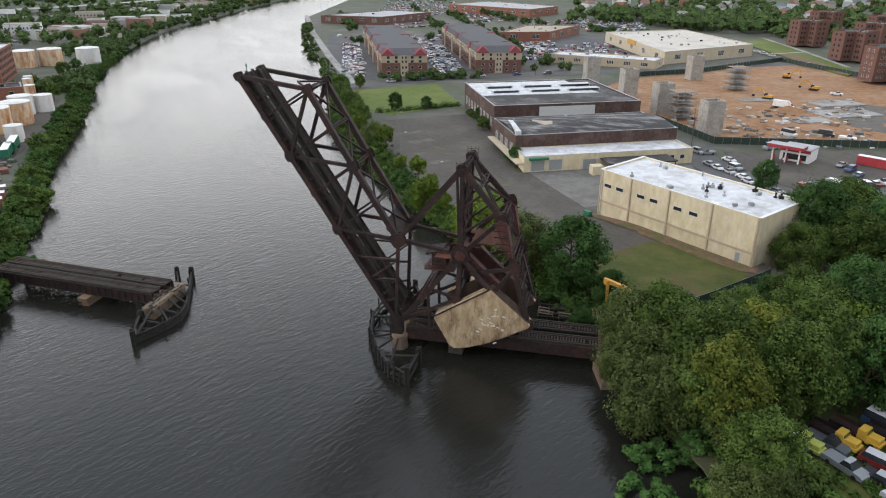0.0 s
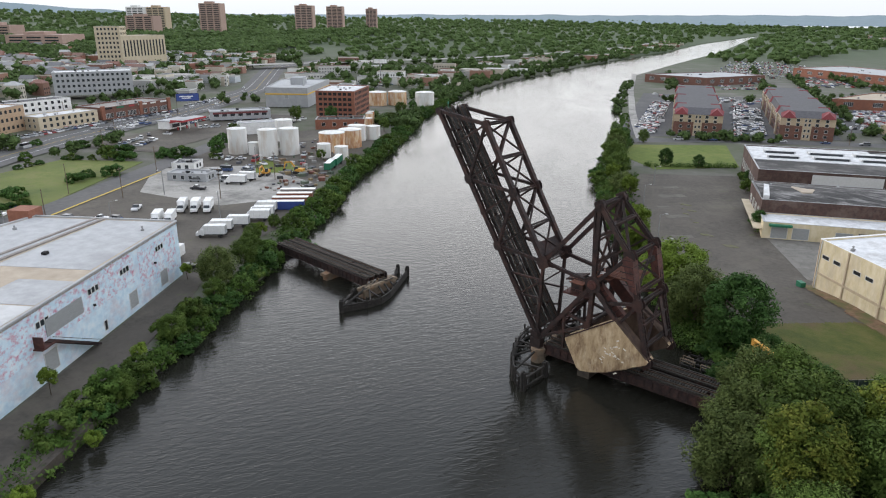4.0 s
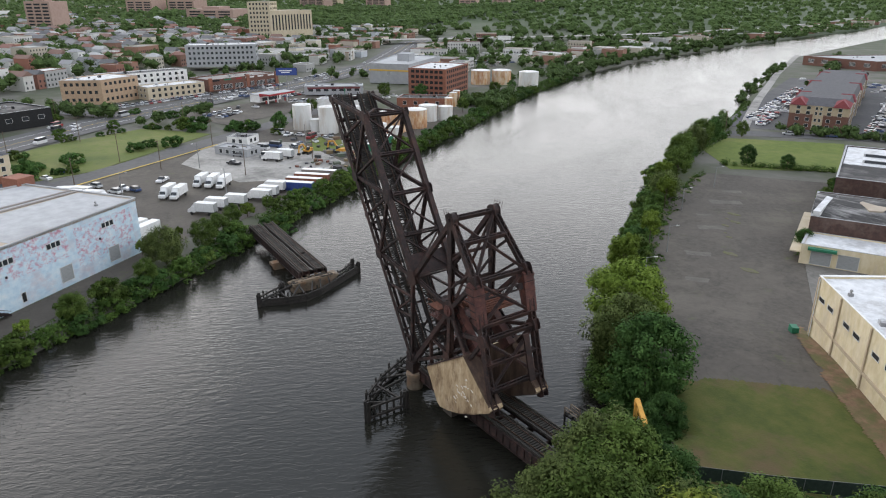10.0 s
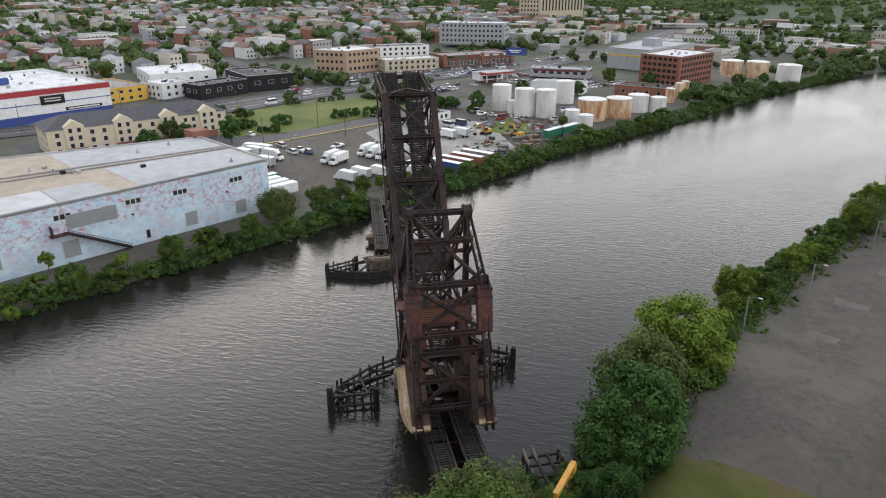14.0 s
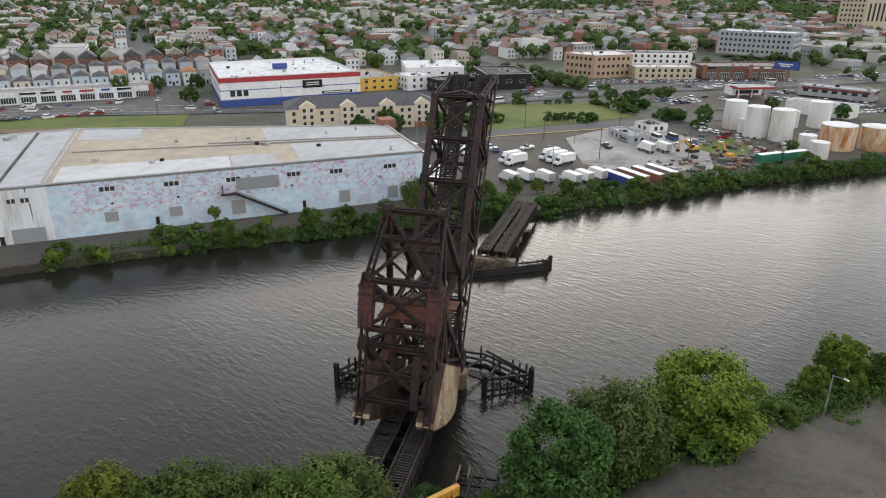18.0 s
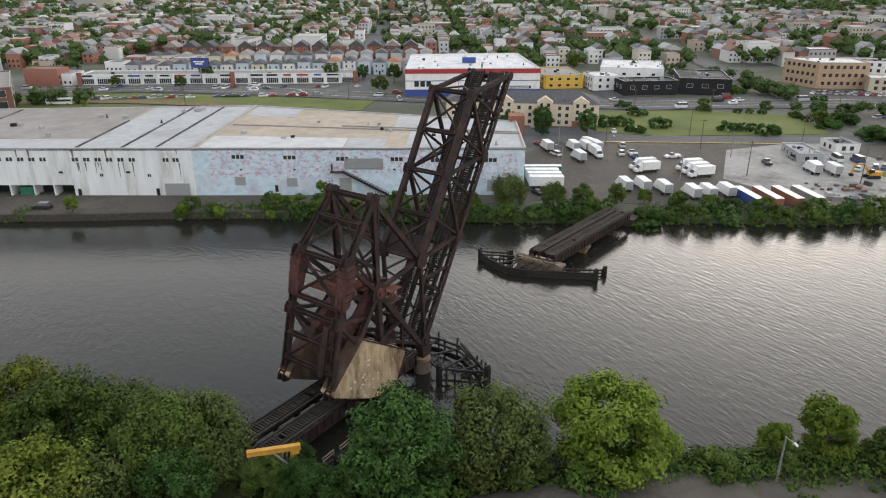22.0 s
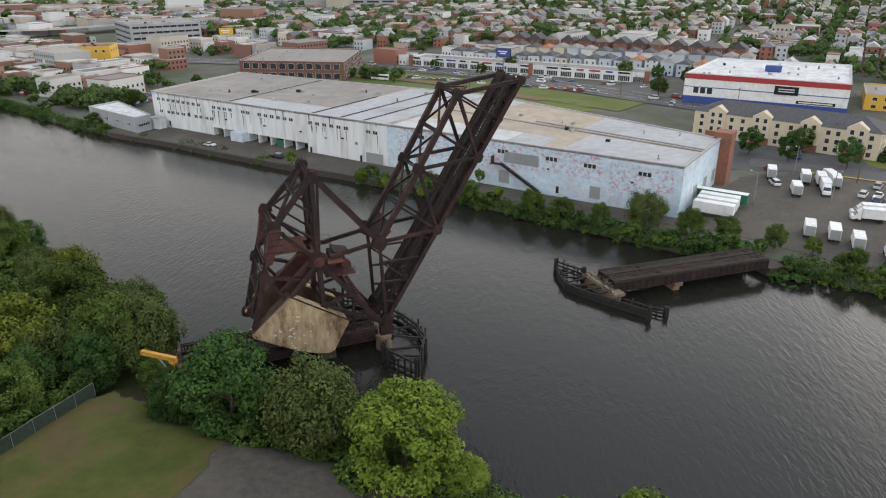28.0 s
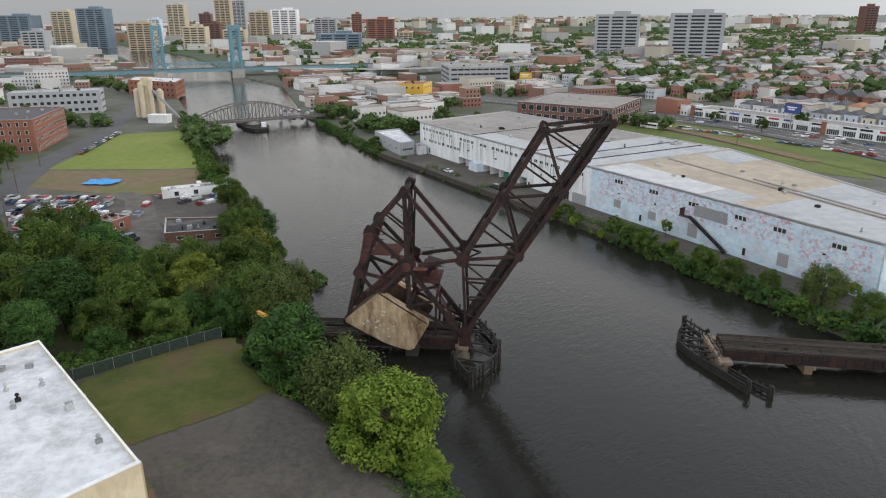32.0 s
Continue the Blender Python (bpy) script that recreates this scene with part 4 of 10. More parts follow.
    part("cross_girder", Shape().beam(at(TRUN, -TW), at(TRUN, TW), 1.0, 0.6, up=(0, 0, 1)), M_STEEL, bridge)
    part("tie_girder", Shape().laced((-14.0, -3.6, 25.0), (-14.0, 3.6, 25.0), 0.9, 0.4, up=(0.3, 0, 1), pitch=0.8), M_STEEL, bridge)
    part("back_plate", Shape().plate([(-16.3, 18.5), (-16.0, 18.5), (-17.9, 11.8), (-18.2, 11.8)], -3.2, -2.2), M_STEEL, bridge)
    # machinery floor and house frame in front of the tower
    part("machinery_deck", Shape().box((-3.2, 0, 17.2), (5.0, 7.0, 0.25)), M_RED, bridge, "rusted machinery deck")
    part("machinery_housing", Shape().box((-3.0, 1.0, 18.6), (2.4, 3.2, 2.4)).box((-2.2, 1.0, 19.9), (2.9, 3.6, 0.25), m=Matrix.Rotation(0.25, 3, "Y")), M_STEEL, bridge, "dark sheet-metal machinery housing")
    part("gear_wheel", Shape().tube((-4.6, -2.4, 18.9), (-4.6, -2.0, 18.9), 0.95, 0.95, 26).tube((-4.6, -2.8, 18.9), (-4.6, -1.6, 18.9), 0.35, 0.35, 12), M_RED, bridge)
    part("gear_wheel", Shape().tube((-1.9, -2.4, 18.4), (-1.9, -2.0, 18.4), 0.8, 0.8, 20), M_RED, bridge)
    for y in (-3.5, 3.5):
        rail = Shape()
        for k in range(7):
            rail.beam((-5.6 + 0.8 * k, y, 17.3), (-5.6 + 0.8 * k, y, 18.4), 0.06, 0.06)
        rail.beam((-5.6, y, 18.4), (-0.8, y, 18.4), 0.06, 0.06).beam((-5.6, y, 17.9), (-0.8, y, 17.9), 0.05, 0.05)
        part("deck_railing", rail, M_RED, bridge)
    # upper working platform behind the trunnion
    part("working_platform", Shape().box((-11.0, 0, 22.3), (5.4, 6.6, 0.14)), M_PLAT, bridge, "rust-red grating platform")
    for k in range(9):
        part("platform_joist", Shape().box((-13.4 + 0.6 * k, 0, 22.42), (0.12, 6.4, 0.1)), M_PLAT, bridge)
    for k, (x, y, z) in enumerate(((-8.6, 3.0, 21.9), (-8.6, -3.0, 21.9), (-4.2, 4.4, 20.2), (-4.2, -4.4, 20.2))):
        part("side_platform", Shape().box((x, y, z), (2.6, 1.6, 0.14)).beam((x - 1.3, y + 0.8, z), (x - 1.3, y + 0.8, z + 1.0), 0.05, 0.05).beam((x + 1.3, y + 0.8, z), (x + 1.3, y + 0.8, z + 1.0), 0.05, 0.05).beam((x - 1.3, y + 0.8, z + 1.0), (x + 1.3, y + 0.8, z + 1.0), 0.05, 0.05), M_PLAT, bridge)
    # stair along the east leg
    stair = Shape()
    for k in range(14):
        stair.box((2.2 - 0.33 * k, -2.2, 8.0 + 0.62 * k), (0.34, 0.9, 0.06))
    stair.beam((2.3, -2.7, 8.4), (-2.4, -2.7, 17.2), 0.06, 0.2).beam((2.3, -1.7, 8.4), (-2.4, -1.7, 17.2), 0.06, 0.2)
    part("stair", stair, M_RED, bridge)
    for z, x0 in ((12.6, -6.3), (6.6, -6.2)):
        part("tower_strut", Shape().laced((x0, -TW, z), (x0, TW, z), 0.55, 0.5, up=(0, 0, 1)), M_STEEL, bridge)
    part("tower_strut", Shape().beam((-1.5, -TW, 13.8), (-1.5, TW, 13.8), 0.6, 0.4, up=(0, 0, 1)), M_STEEL, bridge)


M_DPIER = material("dark_wet_stone", [(0.035, 0.03, 0.026), (0.08, 0.066, 0.052)], 1.2, 0.85, 0, 0.4, 3, coords="World")


def build_piers():
    s = Shape()
    for y in (-TW, TW):
        s.tube((3.6, y, -2.5), (3.6, y, 4.4), 1.6, 1.3, 22).tube((3.6, y, 4.4), (3.6, y, 4.9), 1.5, 1.4, 22)
    s.box((4.0, 0, 1.4), (1.6, 6.0, 5.0))
    single("river_pier", s, M_PIER, "rust-stained concrete river pier under the bridge heel", "bridge pier")
    s = Shape().box((-6.2, 0, 0.9), (2.4, 8.0, 6.8)).box((-6.2, 0, 4.3), (2.8, 8.4, 0.5))
    single("tower_pier", s, M_DPIER, "dark stained concrete pier below the bridge tower", "bridge pier")


def build_deck(name, p, q, half, top, label, gap):
    """A two-track girder approach span from p to q."""
    m = frame2(p, q)
    n = math.dist(p, q)
    d = thing(name, m, label, "bridge span")
    for y in (-half, half):
        s = Shape().box((n / 2, y, top - 1.35), (n, 0.12, 1.9))
        for z in (top - 2.3, top - 0.4):
            s.box((n / 2, y, z), (n, 0.5, 0.08))
        for k in range(int(n / 1.5) + 1):
            s.box((min(n - 0.06, 1.5 * k + 0.06), y, top - 1.35), (0.09, 0.42, 1.8))
        part("side_girder", s, M_STEEL, d)
    for y in (-half * 0.55, half * 0.55):
        for o in (-0.75, 0.75):
            part("stringer", Shape().box((n / 2, y + o, top - 0.75), (n, 0.25, 0.8)), M_STEEL, d)
    for k in range(int(n / 4)):
        part("floor_beam", Shape().box((2 + 4 * k, 0, top - 1.5), (0.3, 2 * half - 0.3, 0.9)), M_STEEL, d)
    w = half - gap / 2
    tie = Shape().box((0, 0, 0), (0.26, w, 0.22)).mesh("deck_tie", M_TIE)
    for y in (-(gap / 2 + w / 2), gap / 2 + w / 2):
        for k in range(int(n / 0.48)):
            if RNG.random() < 0.05:
                continue
            part("tie", tie, None, d, at=Matrix.Translation((0.3 + 0.48 * k, y + RNG.uniform(-0.06, 0.06), top - 0.22)))
        for o in (-0.72, 0.72):
            part("rail", Shape().box((n / 2, y + o, top - 0.02), (n, 0.08, 0.16)), M_RAIL, d)
        for o in (-w / 2 + 0.15, w / 2 - 0.15):
            part("guard_timber", Shape().box((n / 2, y + o, top - 0.02), (n, 0.22, 0.18)), M_TIE, d)
    return d


bascule = thing("bascule_bridge", Matrix.Identity(4), "rusted dark brown steel bascule bridge stuck open over the river", "bridge")
build_leaf(bascule)
build_frame(bascule)
build_piers()
build_deck("approach_span", (-29.5, -0.4), (2.6, 0), 3.5, 6.2, "rusted steel railway span with grey timber ties, by the bridge tower", 1.2)
build_deck("west_approach_span", (51.8, -0.2), (89.6, -2.6), 3.1, 6.3, "abandoned steel railway span with grey timber ties on the far bank", 0.7)


def build_abutments():
    single("east_abutment", Shape().box((-31.2, -0.4, 1.6), (3.4, 9, 6.6)).box((-31.0, 6.0, 0.9), (2.6, 6.0, 5.2), rz=0.25).box((-31.0, -6.4, 0.9), (2.6, 5.0, 5.0), rz=-0.3), M_PIER, "weathered stone abutment beside the trees", "abutment")
    single("west_abutment", Shape().box((91.4, -2.6, 1.6), (4.2, 8.0, 5.0)).box((91.2, -7.4, 1.0), (1.6, 3.6, 4.4), rz=-0.5).box((92.0, 2.6, 1.0), (1.6, 3.4, 4.4), rz=0.4), M_DPIER, "grey concrete abutment on the far bank", "abutment")
    single("span_pier", Shape().box((66.6, -0.4, 1.6), (1.5, 7.6, 4.6)).box((66.6, -0.4, 3.6), (2.0, 8.8, 0.7)), M_PIER, "grey concrete pier under the far span", "bridge pier")
    s = Shape().box((51.4, 0, 1.2), (2.0, 10.4, 5.6)).box((51.4, 0, 4.2), (2.5, 11.2, 0.6), rz=0.04)
    single("rest_pier", s, M_PIER, "crumbling concrete rest pier behind the timber fender", "bridge pier")
    for y in (-2.9, -1.2, 0.9, 2.5):
        single("span_bearing", Shape().box((52.4, y, 4.6), (0.8, 0.7, 0.3)).box((52.4, y, 4.85), (0.5, 0.5, 0.3)), M_PIER, "rust-stained bearing block under the span's end", "bearing", "span bearings")
    r = random.Random(5)
    deb = thing("timber_debris", pose(0, 0, 0), "broken grey-brown timbers lying on the rest pier", "timber")
    part("pale_timber", Shape().beam((50.7, -4.9, 4.66), (50.5, 4.8, 4.66), 0.5, 0.3, up=(1, 0, 0)), M_PLANK, deb, "long pale squared timber")
    for k in range(24):
        x, y = r.uniform(50.3, 51.9), r.uniform(-4.6, 4.9)
        a = r.gauss(1.55, 0.22)
        n = r.uniform(0.8, 2.6)
        z = 4.6 + r.uniform(0, 0.16)
        part("broken_timber", Shape().beam((x - n / 2 * math.cos(a), y - n / 2 * math.sin(a), z), (x + n / 2 * math.cos(a), y + n / 2 * math.sin(a), z + r.uniform(-0.05, 0.1)), 0.24, 0.22), M_PLANK if k % 4 == 0 else M_TIE, deb)


build_abutments()


def build_fender(name, line, label, post_top, wale=(0.6, 1.7, 2.8), step=1.1, seed=1, braces=(), sheath_top=0.0):
    """A row of timber piles with wales, cap and raking braces."""
    f = thing(name, Matrix.Identity(4), label, "timber fender")
    r = random.Random(seed)
    for p, q in zip(line, line[1:]):
        n = math.dist(p, q)
        d = Vector((q[0] - p[0], q[1] - p[1])).normalized()
        sheath = Shape()
        m = max(1, int(n / 0.34))
        for k in range(m):
            h = sheath_top * r.uniform(0.86, 1.06)
            x, y = p[0] + d.x * n * (k + 0.5) / m, p[1] + d.y * n * (k + 0.5) / m
            sheath.box((x, y, (h - 1.6) / 2), (n / m * 0.94, 0.16, h + 1.6), rz=math.atan2(d.y, d.x))
        if sheath_top > 0:
            part("sheathing", sheath, M_BLACKWOOD, f)["kind"] = "stuff"
        for z in wale:
            part("wale", Shape().beam((p[0], p[1], z), (q[0], q[1], z + r.uniform(-0.1, 0.1)), 0.32, 0.3, up=(0, 0, 1)), M_BLACKWOOD, f)
        for k in range(max(2, int(n / step) + 1)):
            x, y = p[0] + d.x * min(n, k * step), p[1] + d.y * min(n, k * step)
            if r.random() < 0.12:
                continue
            h = post_top * r.uniform(0.78, 1.12)
            part("timber_post", Shape().tube((x - d.y * 0.3, y + d.x * 0.3, -2.2), (x - d.y * 0.3 + r.uniform(-0.12, 0.12), y + d.x * 0.3 + r.uniform(-0.12, 0.12), h), 0.2, 0.17, 7), M_BLACKWOOD, f)
    for p, q in braces:
        part("brace", Shape().beam(p, q, 0.3, 0.3, up=(0, 0, 1)), M_BLACKWOOD, f)
    for p in (line[0], line[-1]):
        for k in range(5):
            part("corner_post", Shape().tube((p[0] + 0.35 * math.cos(k * 1.3), p[1] + 0.35 * math.sin(k * 1.3), -2.2), (p[0] + 0.3 * math.cos(k * 1.3), p[1] + 0.3 * math.sin(k * 1.3), post_top + 0.3 + 0.4 * r.random()), 0.22, 0.2, 7), M_BLACKWOOD, f)
    return f


build_fender("west_fender", [(48.6, 13.8), (46.2, 8.2), (45.4, 4.6), (46.6, 0.5), (49.2, -4.5), (53.5, -12.4)], "black creosoted timber fender round the rest pier", 4.2, wale=(2.2, 2.9, 3.6), step=1.7, sheath_top=3.7,
             braces=[((48.3, 13, 3.7), (50.6, 5.0, 4.4)), ((46.4, 8.6, 3.7), (50.2, 8.6, 3.8)), ((46.0, 7.4, 3.7), (50.6, 3.4, 4.3)), ((45.5, 4.6, 3.6), (50.6, 4.2, 4.2)), ((45.9, 3.0, 3.6), (50.6, 0.6, 4.2)), ((46.6, 0.5, 3.6), (50.6, -1.2, 4.2)), ((48.0, -2.3, 3.6), (50.6, -3.2, 4.2)),
                     ((50.4, -6.6, 3.6), (51.6, -5.0, 4.1)), ((50.4, 8.4, 3.6), (50.6, 5.0, 3.9)), ((49.5, 11.0, 3.5), (47.4, 10.6, 3.6))], seed=2)
build_fender("west_fender", [(48.6, 13.8), (51.6, 7.4)], "black timber fender return with a sloping rail", 4.5, wale=(2.6, 4.2), step=0.9, seed=14)
build_fender("west_fender", [(52.2, -4.8), (54.6, -9.2), (57.2, -12.8)], "broken black timber fender wing with open rails", 3.6, wale=(2.5, 3.2), step=1.3, seed=12)
build_fender("east_fender", [(-0.8, 15.2), (2.6, 13.2), (6.2, 8.6), (9.2, 2.6), (10.4, -2.0), (10.2, -7.0), (5.9, -15.0)], "black charred timber fender round the bridge pier", 5.2, wale=(2.4, 3.4, 4.4), step=1.3, sheath_top=2.5,
             braces=[((2.6, 13.2, 4.0), (3.4, 5.6, 4.6)), ((6.2, 8.6, 4.0), (4.4, 5.4, 4.5)), ((9.2, 2.6, 4.0), (5.2, 3.2, 4.5)), ((10.4, -2, 4.0), (5.2, -2, 4.5)), ((10.2, -7, 4.2), (5.0, -4.6, 4.6)), ((9.0, -9.4, 4.2), (2.6, -8.4, 4.4)), ((7.4, -12.2, 4.2), (3.6, -10.8, 4.4)),
                     ((10.2, -7.0, 5.2), (5.9, -15.0, 4.4)), ((2.2, -8.2, 4.6), (3.6, -5.4, 4.4)), ((1.0, 14.2, 4.2), (-1.0, 11.6, 4.3)), ((4.6, 10.6, 4.2), (-0.9, 9.6, 4.3)), ((8.0, 5.0, 4.1), (5.2, 3.9, 4.4))], seed=4)
build_fender("east_fender", [(5.9, -15.0), (2.2, -8.2)], "open black timber frame closing the fender's nose", 5.0, wale=(2.7, 4.6), step=1.3, seed=8)
build_fender("east_fender", [(-0.8, 15.2), (-1.0, 8.4)], "open black timber frame closing the fender's nose", 4.8, wale=(2.6, 4.4), step=1.2, seed=6)

# ---- kinds of buildings and vehicles ----


def ccw(o):
    a = sum(p[0] * q[1] - q[0] * p[1] for p, q in zip(o, o[1:] + o[:1]))
    return list(o) if a > 0 else list(reversed(o))


def inset(o, d):
    c = (sum(p[0] for p in o) / len(o), sum(p[1] for p in o) / len(o))
    return [lerp(p, c, min(0.4, d / max(1e-3, math.dist(p, c)))) for p in o]


WINDOWS = {}


def window_mesh(w, h, style):
    """A framed opening facing -y, one piece: frame proud of the wall, panes set back inside their reveals."""
    key = (round(w, 2), round(h, 2), style)
    if key not in WINDOWS:
        s = Shape()
        n = {"bars": max(2, round(w / 1.1)), "sash": 1}.get(style, 1)
        t = min(0.1, w / n * 0.12)
        xs = [-w / 2 + w * i / n for i in range(n + 1)]
        for i in range(n + 1):
            s.v += [(xs[i], -0.1, -h / 2), (xs[i], -0.1, h / 2)]
        o = len(s.v)
        s.v += [(-w / 2, 0, -h / 2), (w / 2, 0, -h / 2), (w / 2, 0, h / 2), (-w / 2, 0, h / 2)]
        faces = [((0, 1, o + 3, o), 1), ((2 * n + 1, 2 * n, o + 1, o + 2), 1)]
        for i in range(n):
            a, b, c, d = 2 * i, 2 * i + 2, 2 * i + 3, 2 * i + 1
            k = len(s.v)
            for y in (-0.1, -0.03):
                s.v += [(xs[i] + t, y, -h / 2 + t), (xs[i + 1] - t, y, -h / 2 + t), (xs[i + 1] - t, y, h / 2 - t), (xs[i] + t, y, h / 2 - t)]
            ring = (a, b, c, d)
            for j in range(4):
                faces.append(((ring[j], ring[(j + 1) % 4], k + (j + 1) % 4, k + j), 1))
                faces.append(((k + j, k + (j + 1) % 4, k + 4 + (j + 1) % 4, k + 4 + j), 1))
            faces.append(((k + 4, k + 5, k + 6, k + 7), 0))
        for f, m in faces:
            s.f.append(f)
            s.m.append(m)
        glass = {"void": M_DARK, "shutter": M_SHUTTER}.get(style, M_GLASS)
        WINDOWS[key] = s.mesh("window_pane", [glass, M_FRAME])
    return WINDOWS[key]


def openings(parent, p, q, places, w, h, style="sash", name="window"):
    """Openings on the wall from p to q (outside on the right hand): places are metres along it and heights of their middles."""
    a = math.atan2(q[1] - p[1], q[0] - p[0])
    d = Vector((math.cos(a), math.sin(a)))
    me = window_mesh(w, h, style)
    far = min(math.hypot(p[0] - e[0], p[1] - e[1]) for e in ((-40, 90), (-90, 0), (0, -115)))
    if far > 250 and len(places) > 8:
        s = Shape()
        for u, z in places:
            b = p[0] + d.x * u + d.y * 0.06, p[1] + d.y * u - d.x * 0.06
            s.face([(b[0] - d.x * w / 2, b[1] - d.y * w / 2, z - h / 2), (b[0] + d.x * w / 2, b[1] + d.y * w / 2, z - h / 2), (b[0] + d.x * w / 2, b[1] + d.y * w / 2, z + h / 2), (b[0] - d.x * w / 2, b[1] - d.y * w / 2, z + h / 2)])
        part("far_window", s, M_DARK if style == "void" else M_GLASS, parent)["kind"] = "stuff"
        return
    for s, z in places:
        part(name, me, None, parent, at=Matrix.Translation((p[0] + d.x * s, p[1] + d.y * s, z)) @ Matrix.Rotation(a, 4, "Z"))


def rows_of(length, n, zs, margin=1.5):
    return [(margin + (length - 2 * margin) * (k + 0.5) / n, z) for z in zs for k in range(n)]


def building(name, outline, z0, z1, wall, roof, label, category="building", parapet=0.5, group="", coping=None):
    """Walls, a roof set inside a low parapet with a coping, as parts of one thing."""
    o = ccw(outline)
    b = thing(name, Matrix.Identity(4), label, category, group)
    n = len(o)
    i = inset(o, 0.55)
    s = Shape()
    for k in range(n):
        p, q, u, v = o[k], o[(k + 1) % n], i[k], i[(k + 1) % n]
        s.face([(*p, z0 - 0.6), (*q, z0 - 0.6), (*q, z1 + parapet), (*p, z1 + parapet)])
        s.face([(*u, z1 + parapet), (*v, z1 + parapet), (*v, z1 - 0.2), (*u, z1 - 0.2)])
    part("wall", s, wall, b)
    part("roof", Shape().prism(i, z1 - 0.5, z1), roof, b)
    c = Shape()
    e = inset(o, -0.12)
    for k in range(n if n < 9 else 0):
        c.solid([(*e[k], z1 + parapet), (*e[(k + 1) % n], z1 + parapet), (*i[(k + 1) % n], z1 + parapet), (*i[k], z1 + parapet),
                 (*e[k], z1 + parapet + 0.1), (*e[(k + 1) % n], z1 + parapet + 0.1), (*i[(k + 1) % n], z1 + parapet + 0.1), (*i[k], z1 + parapet + 0.1)], BOX)
    if n < 9:
        part("coping", c, coping or M_GROOF, b)
    return b, o


def roof_units(parent, outline, z, n, seed, big=1.6):
    """Vents, hatches and air units standing about on a roof."""
    r = random.Random(seed)
    xs, ys = [p[0] for p in outline], [p[1] for p in outline]
    c = (sum(xs) / len(xs), sum(ys) / len(ys))
    for k in range(n):
        p = lerp(outline[r.randrange(len(outline))], outline[r.randrange(len(outline))], r.random())
        x, y = lerp(p, c, r.uniform(0.15, 0.8))
        w = r.uniform(0.5, big)
        s = Shape().box((x, y, z + w * 0.35), (w, w * r.uniform(0.6, 1.2), w * 0.7), rz=r.uniform(0, 1.5))
        if w < 0.9:
            s.tube((x, y, z), (x, y, z + 1.0), 0.16, 0.16, 8).tube((x, y, z + 0.9), (x, y, z + 1.15), 0.3, 0.2, 8)
        part("roof_vent", s, r.choice((M_GROOF, M_POLE, M_SHUTTER, M_DARK)), parent)


def rect(p, q, depth):
    """A rectangle on the edge p to q, reaching depth metres to its left hand."""
    d = Vector((q[0] - p[0], q[1] - p[1])).normalized()
    n = (-d.y * depth, d.x * depth)
    return [p, q, (q[0] + n[0], q[1] + n[1]), (p[0] + n[0], p[1] + n[1])]


def car_kind(kind, far=False):
    """A parked car, nose along +x, standing on z = 0."""
    ln, w, h, cab = {"car": (4.6, 1.8, 1.42, (-0.22, 0.30)), "suv": (4.9, 1.95, 1.8, (-0.46, 0.26)), "pickup": (5.6, 2.0, 1.85, (-0.06, 0.26)), "van": (5.8, 2.1, 2.5, (-0.48, 0.34))}[kind]
    c = thing("parked_" + kind, Matrix.Translation((0, 0, -60)), "parked " + {"car": "saloon car", "suv": "sport utility vehicle", "pickup": "pickup truck", "van": "panel van"}[kind] + " on the asphalt", "car", "parked cars")
    lo, belt = 0.32, {"car": 0.92, "suv": 1.05, "pickup": 1.1, "van": 1.35}[kind]
    prof = [(-0.5, lo), (-0.5, belt - 0.12), (-0.47, belt), (0.2, belt), (0.44, belt - 0.14), (0.5, belt - 0.34), (0.5, lo)]
    s = Shape().plate([(x * ln, z) for x, z in prof], -w / 2, w / 2)
    a, b = cab
    g = Shape()
    lower = [(a * ln, -w / 2 + 0.06), (b * ln, -w / 2 + 0.06), (b * ln, w / 2 - 0.06), (a * ln, w / 2 - 0.06)]
    k = 0.1 if kind == "van" else 0.42
    upper = [((a + 0.02) * ln + k * 0.6, -w / 2 + 0.22), (b * ln - k * 1.5, -w / 2 + 0.22), (b * ln - k * 1.5, w / 2 - 0.22), ((a + 0.02) * ln + k * 0.6, w / 2 - 0.22)]
    g.solid([(*p, belt) for p in lower] + [(*p, h - 0.06) for p in upper], BOX)
    part("cabin_glass", g, M_GLASS, c)
    top = [(*p, h - 0.06) for p in upper] + [(*lerp(p, (0, 0), 0.05), h) for p in upper]
    if far:
        part("body", s.solid(top, BOX).box((0, 0, 0.2), (ln * 0.9, w * 0.9, 0.3)), M_CAR, c)
        return c
    part("body", s, M_CAR, c)
    part("roof_panel", Shape().solid(top, BOX), M_CAR, c)
    wheel = Shape().tube((0, -0.11, 0), (0, 0.11, 0), 0.34, 0.34, 12).mesh("wheel", M_RUBBER)
    for x in (-0.31, 0.31):
        for y in (-1, 1):
            part("wheel", wheel, None, c, at=Matrix.Translation((x * ln, y * (w / 2 - 0.1), 0.34)))
    return c


CARS = {k: car_kind(k) for k in ("car", "suv", "pickup", "van")}
FARCARS = {k: car_kind(k, True) for k in ("car", "suv", "pickup", "van")}


def park(kind, x, y, a, z=None):
    far = min(math.hypot(x + 40, y - 90), math.hypot(x + 90, y), math.hypot(x, y + 115)) > 215
    return copy_thing((FARCARS if far else CARS)[kind], Matrix.Translation((x, y, (max(4.0, ground_z(x, y)) + 0.06) if z is None else z)) @ Matrix.Rotation(a, 4, "Z"))


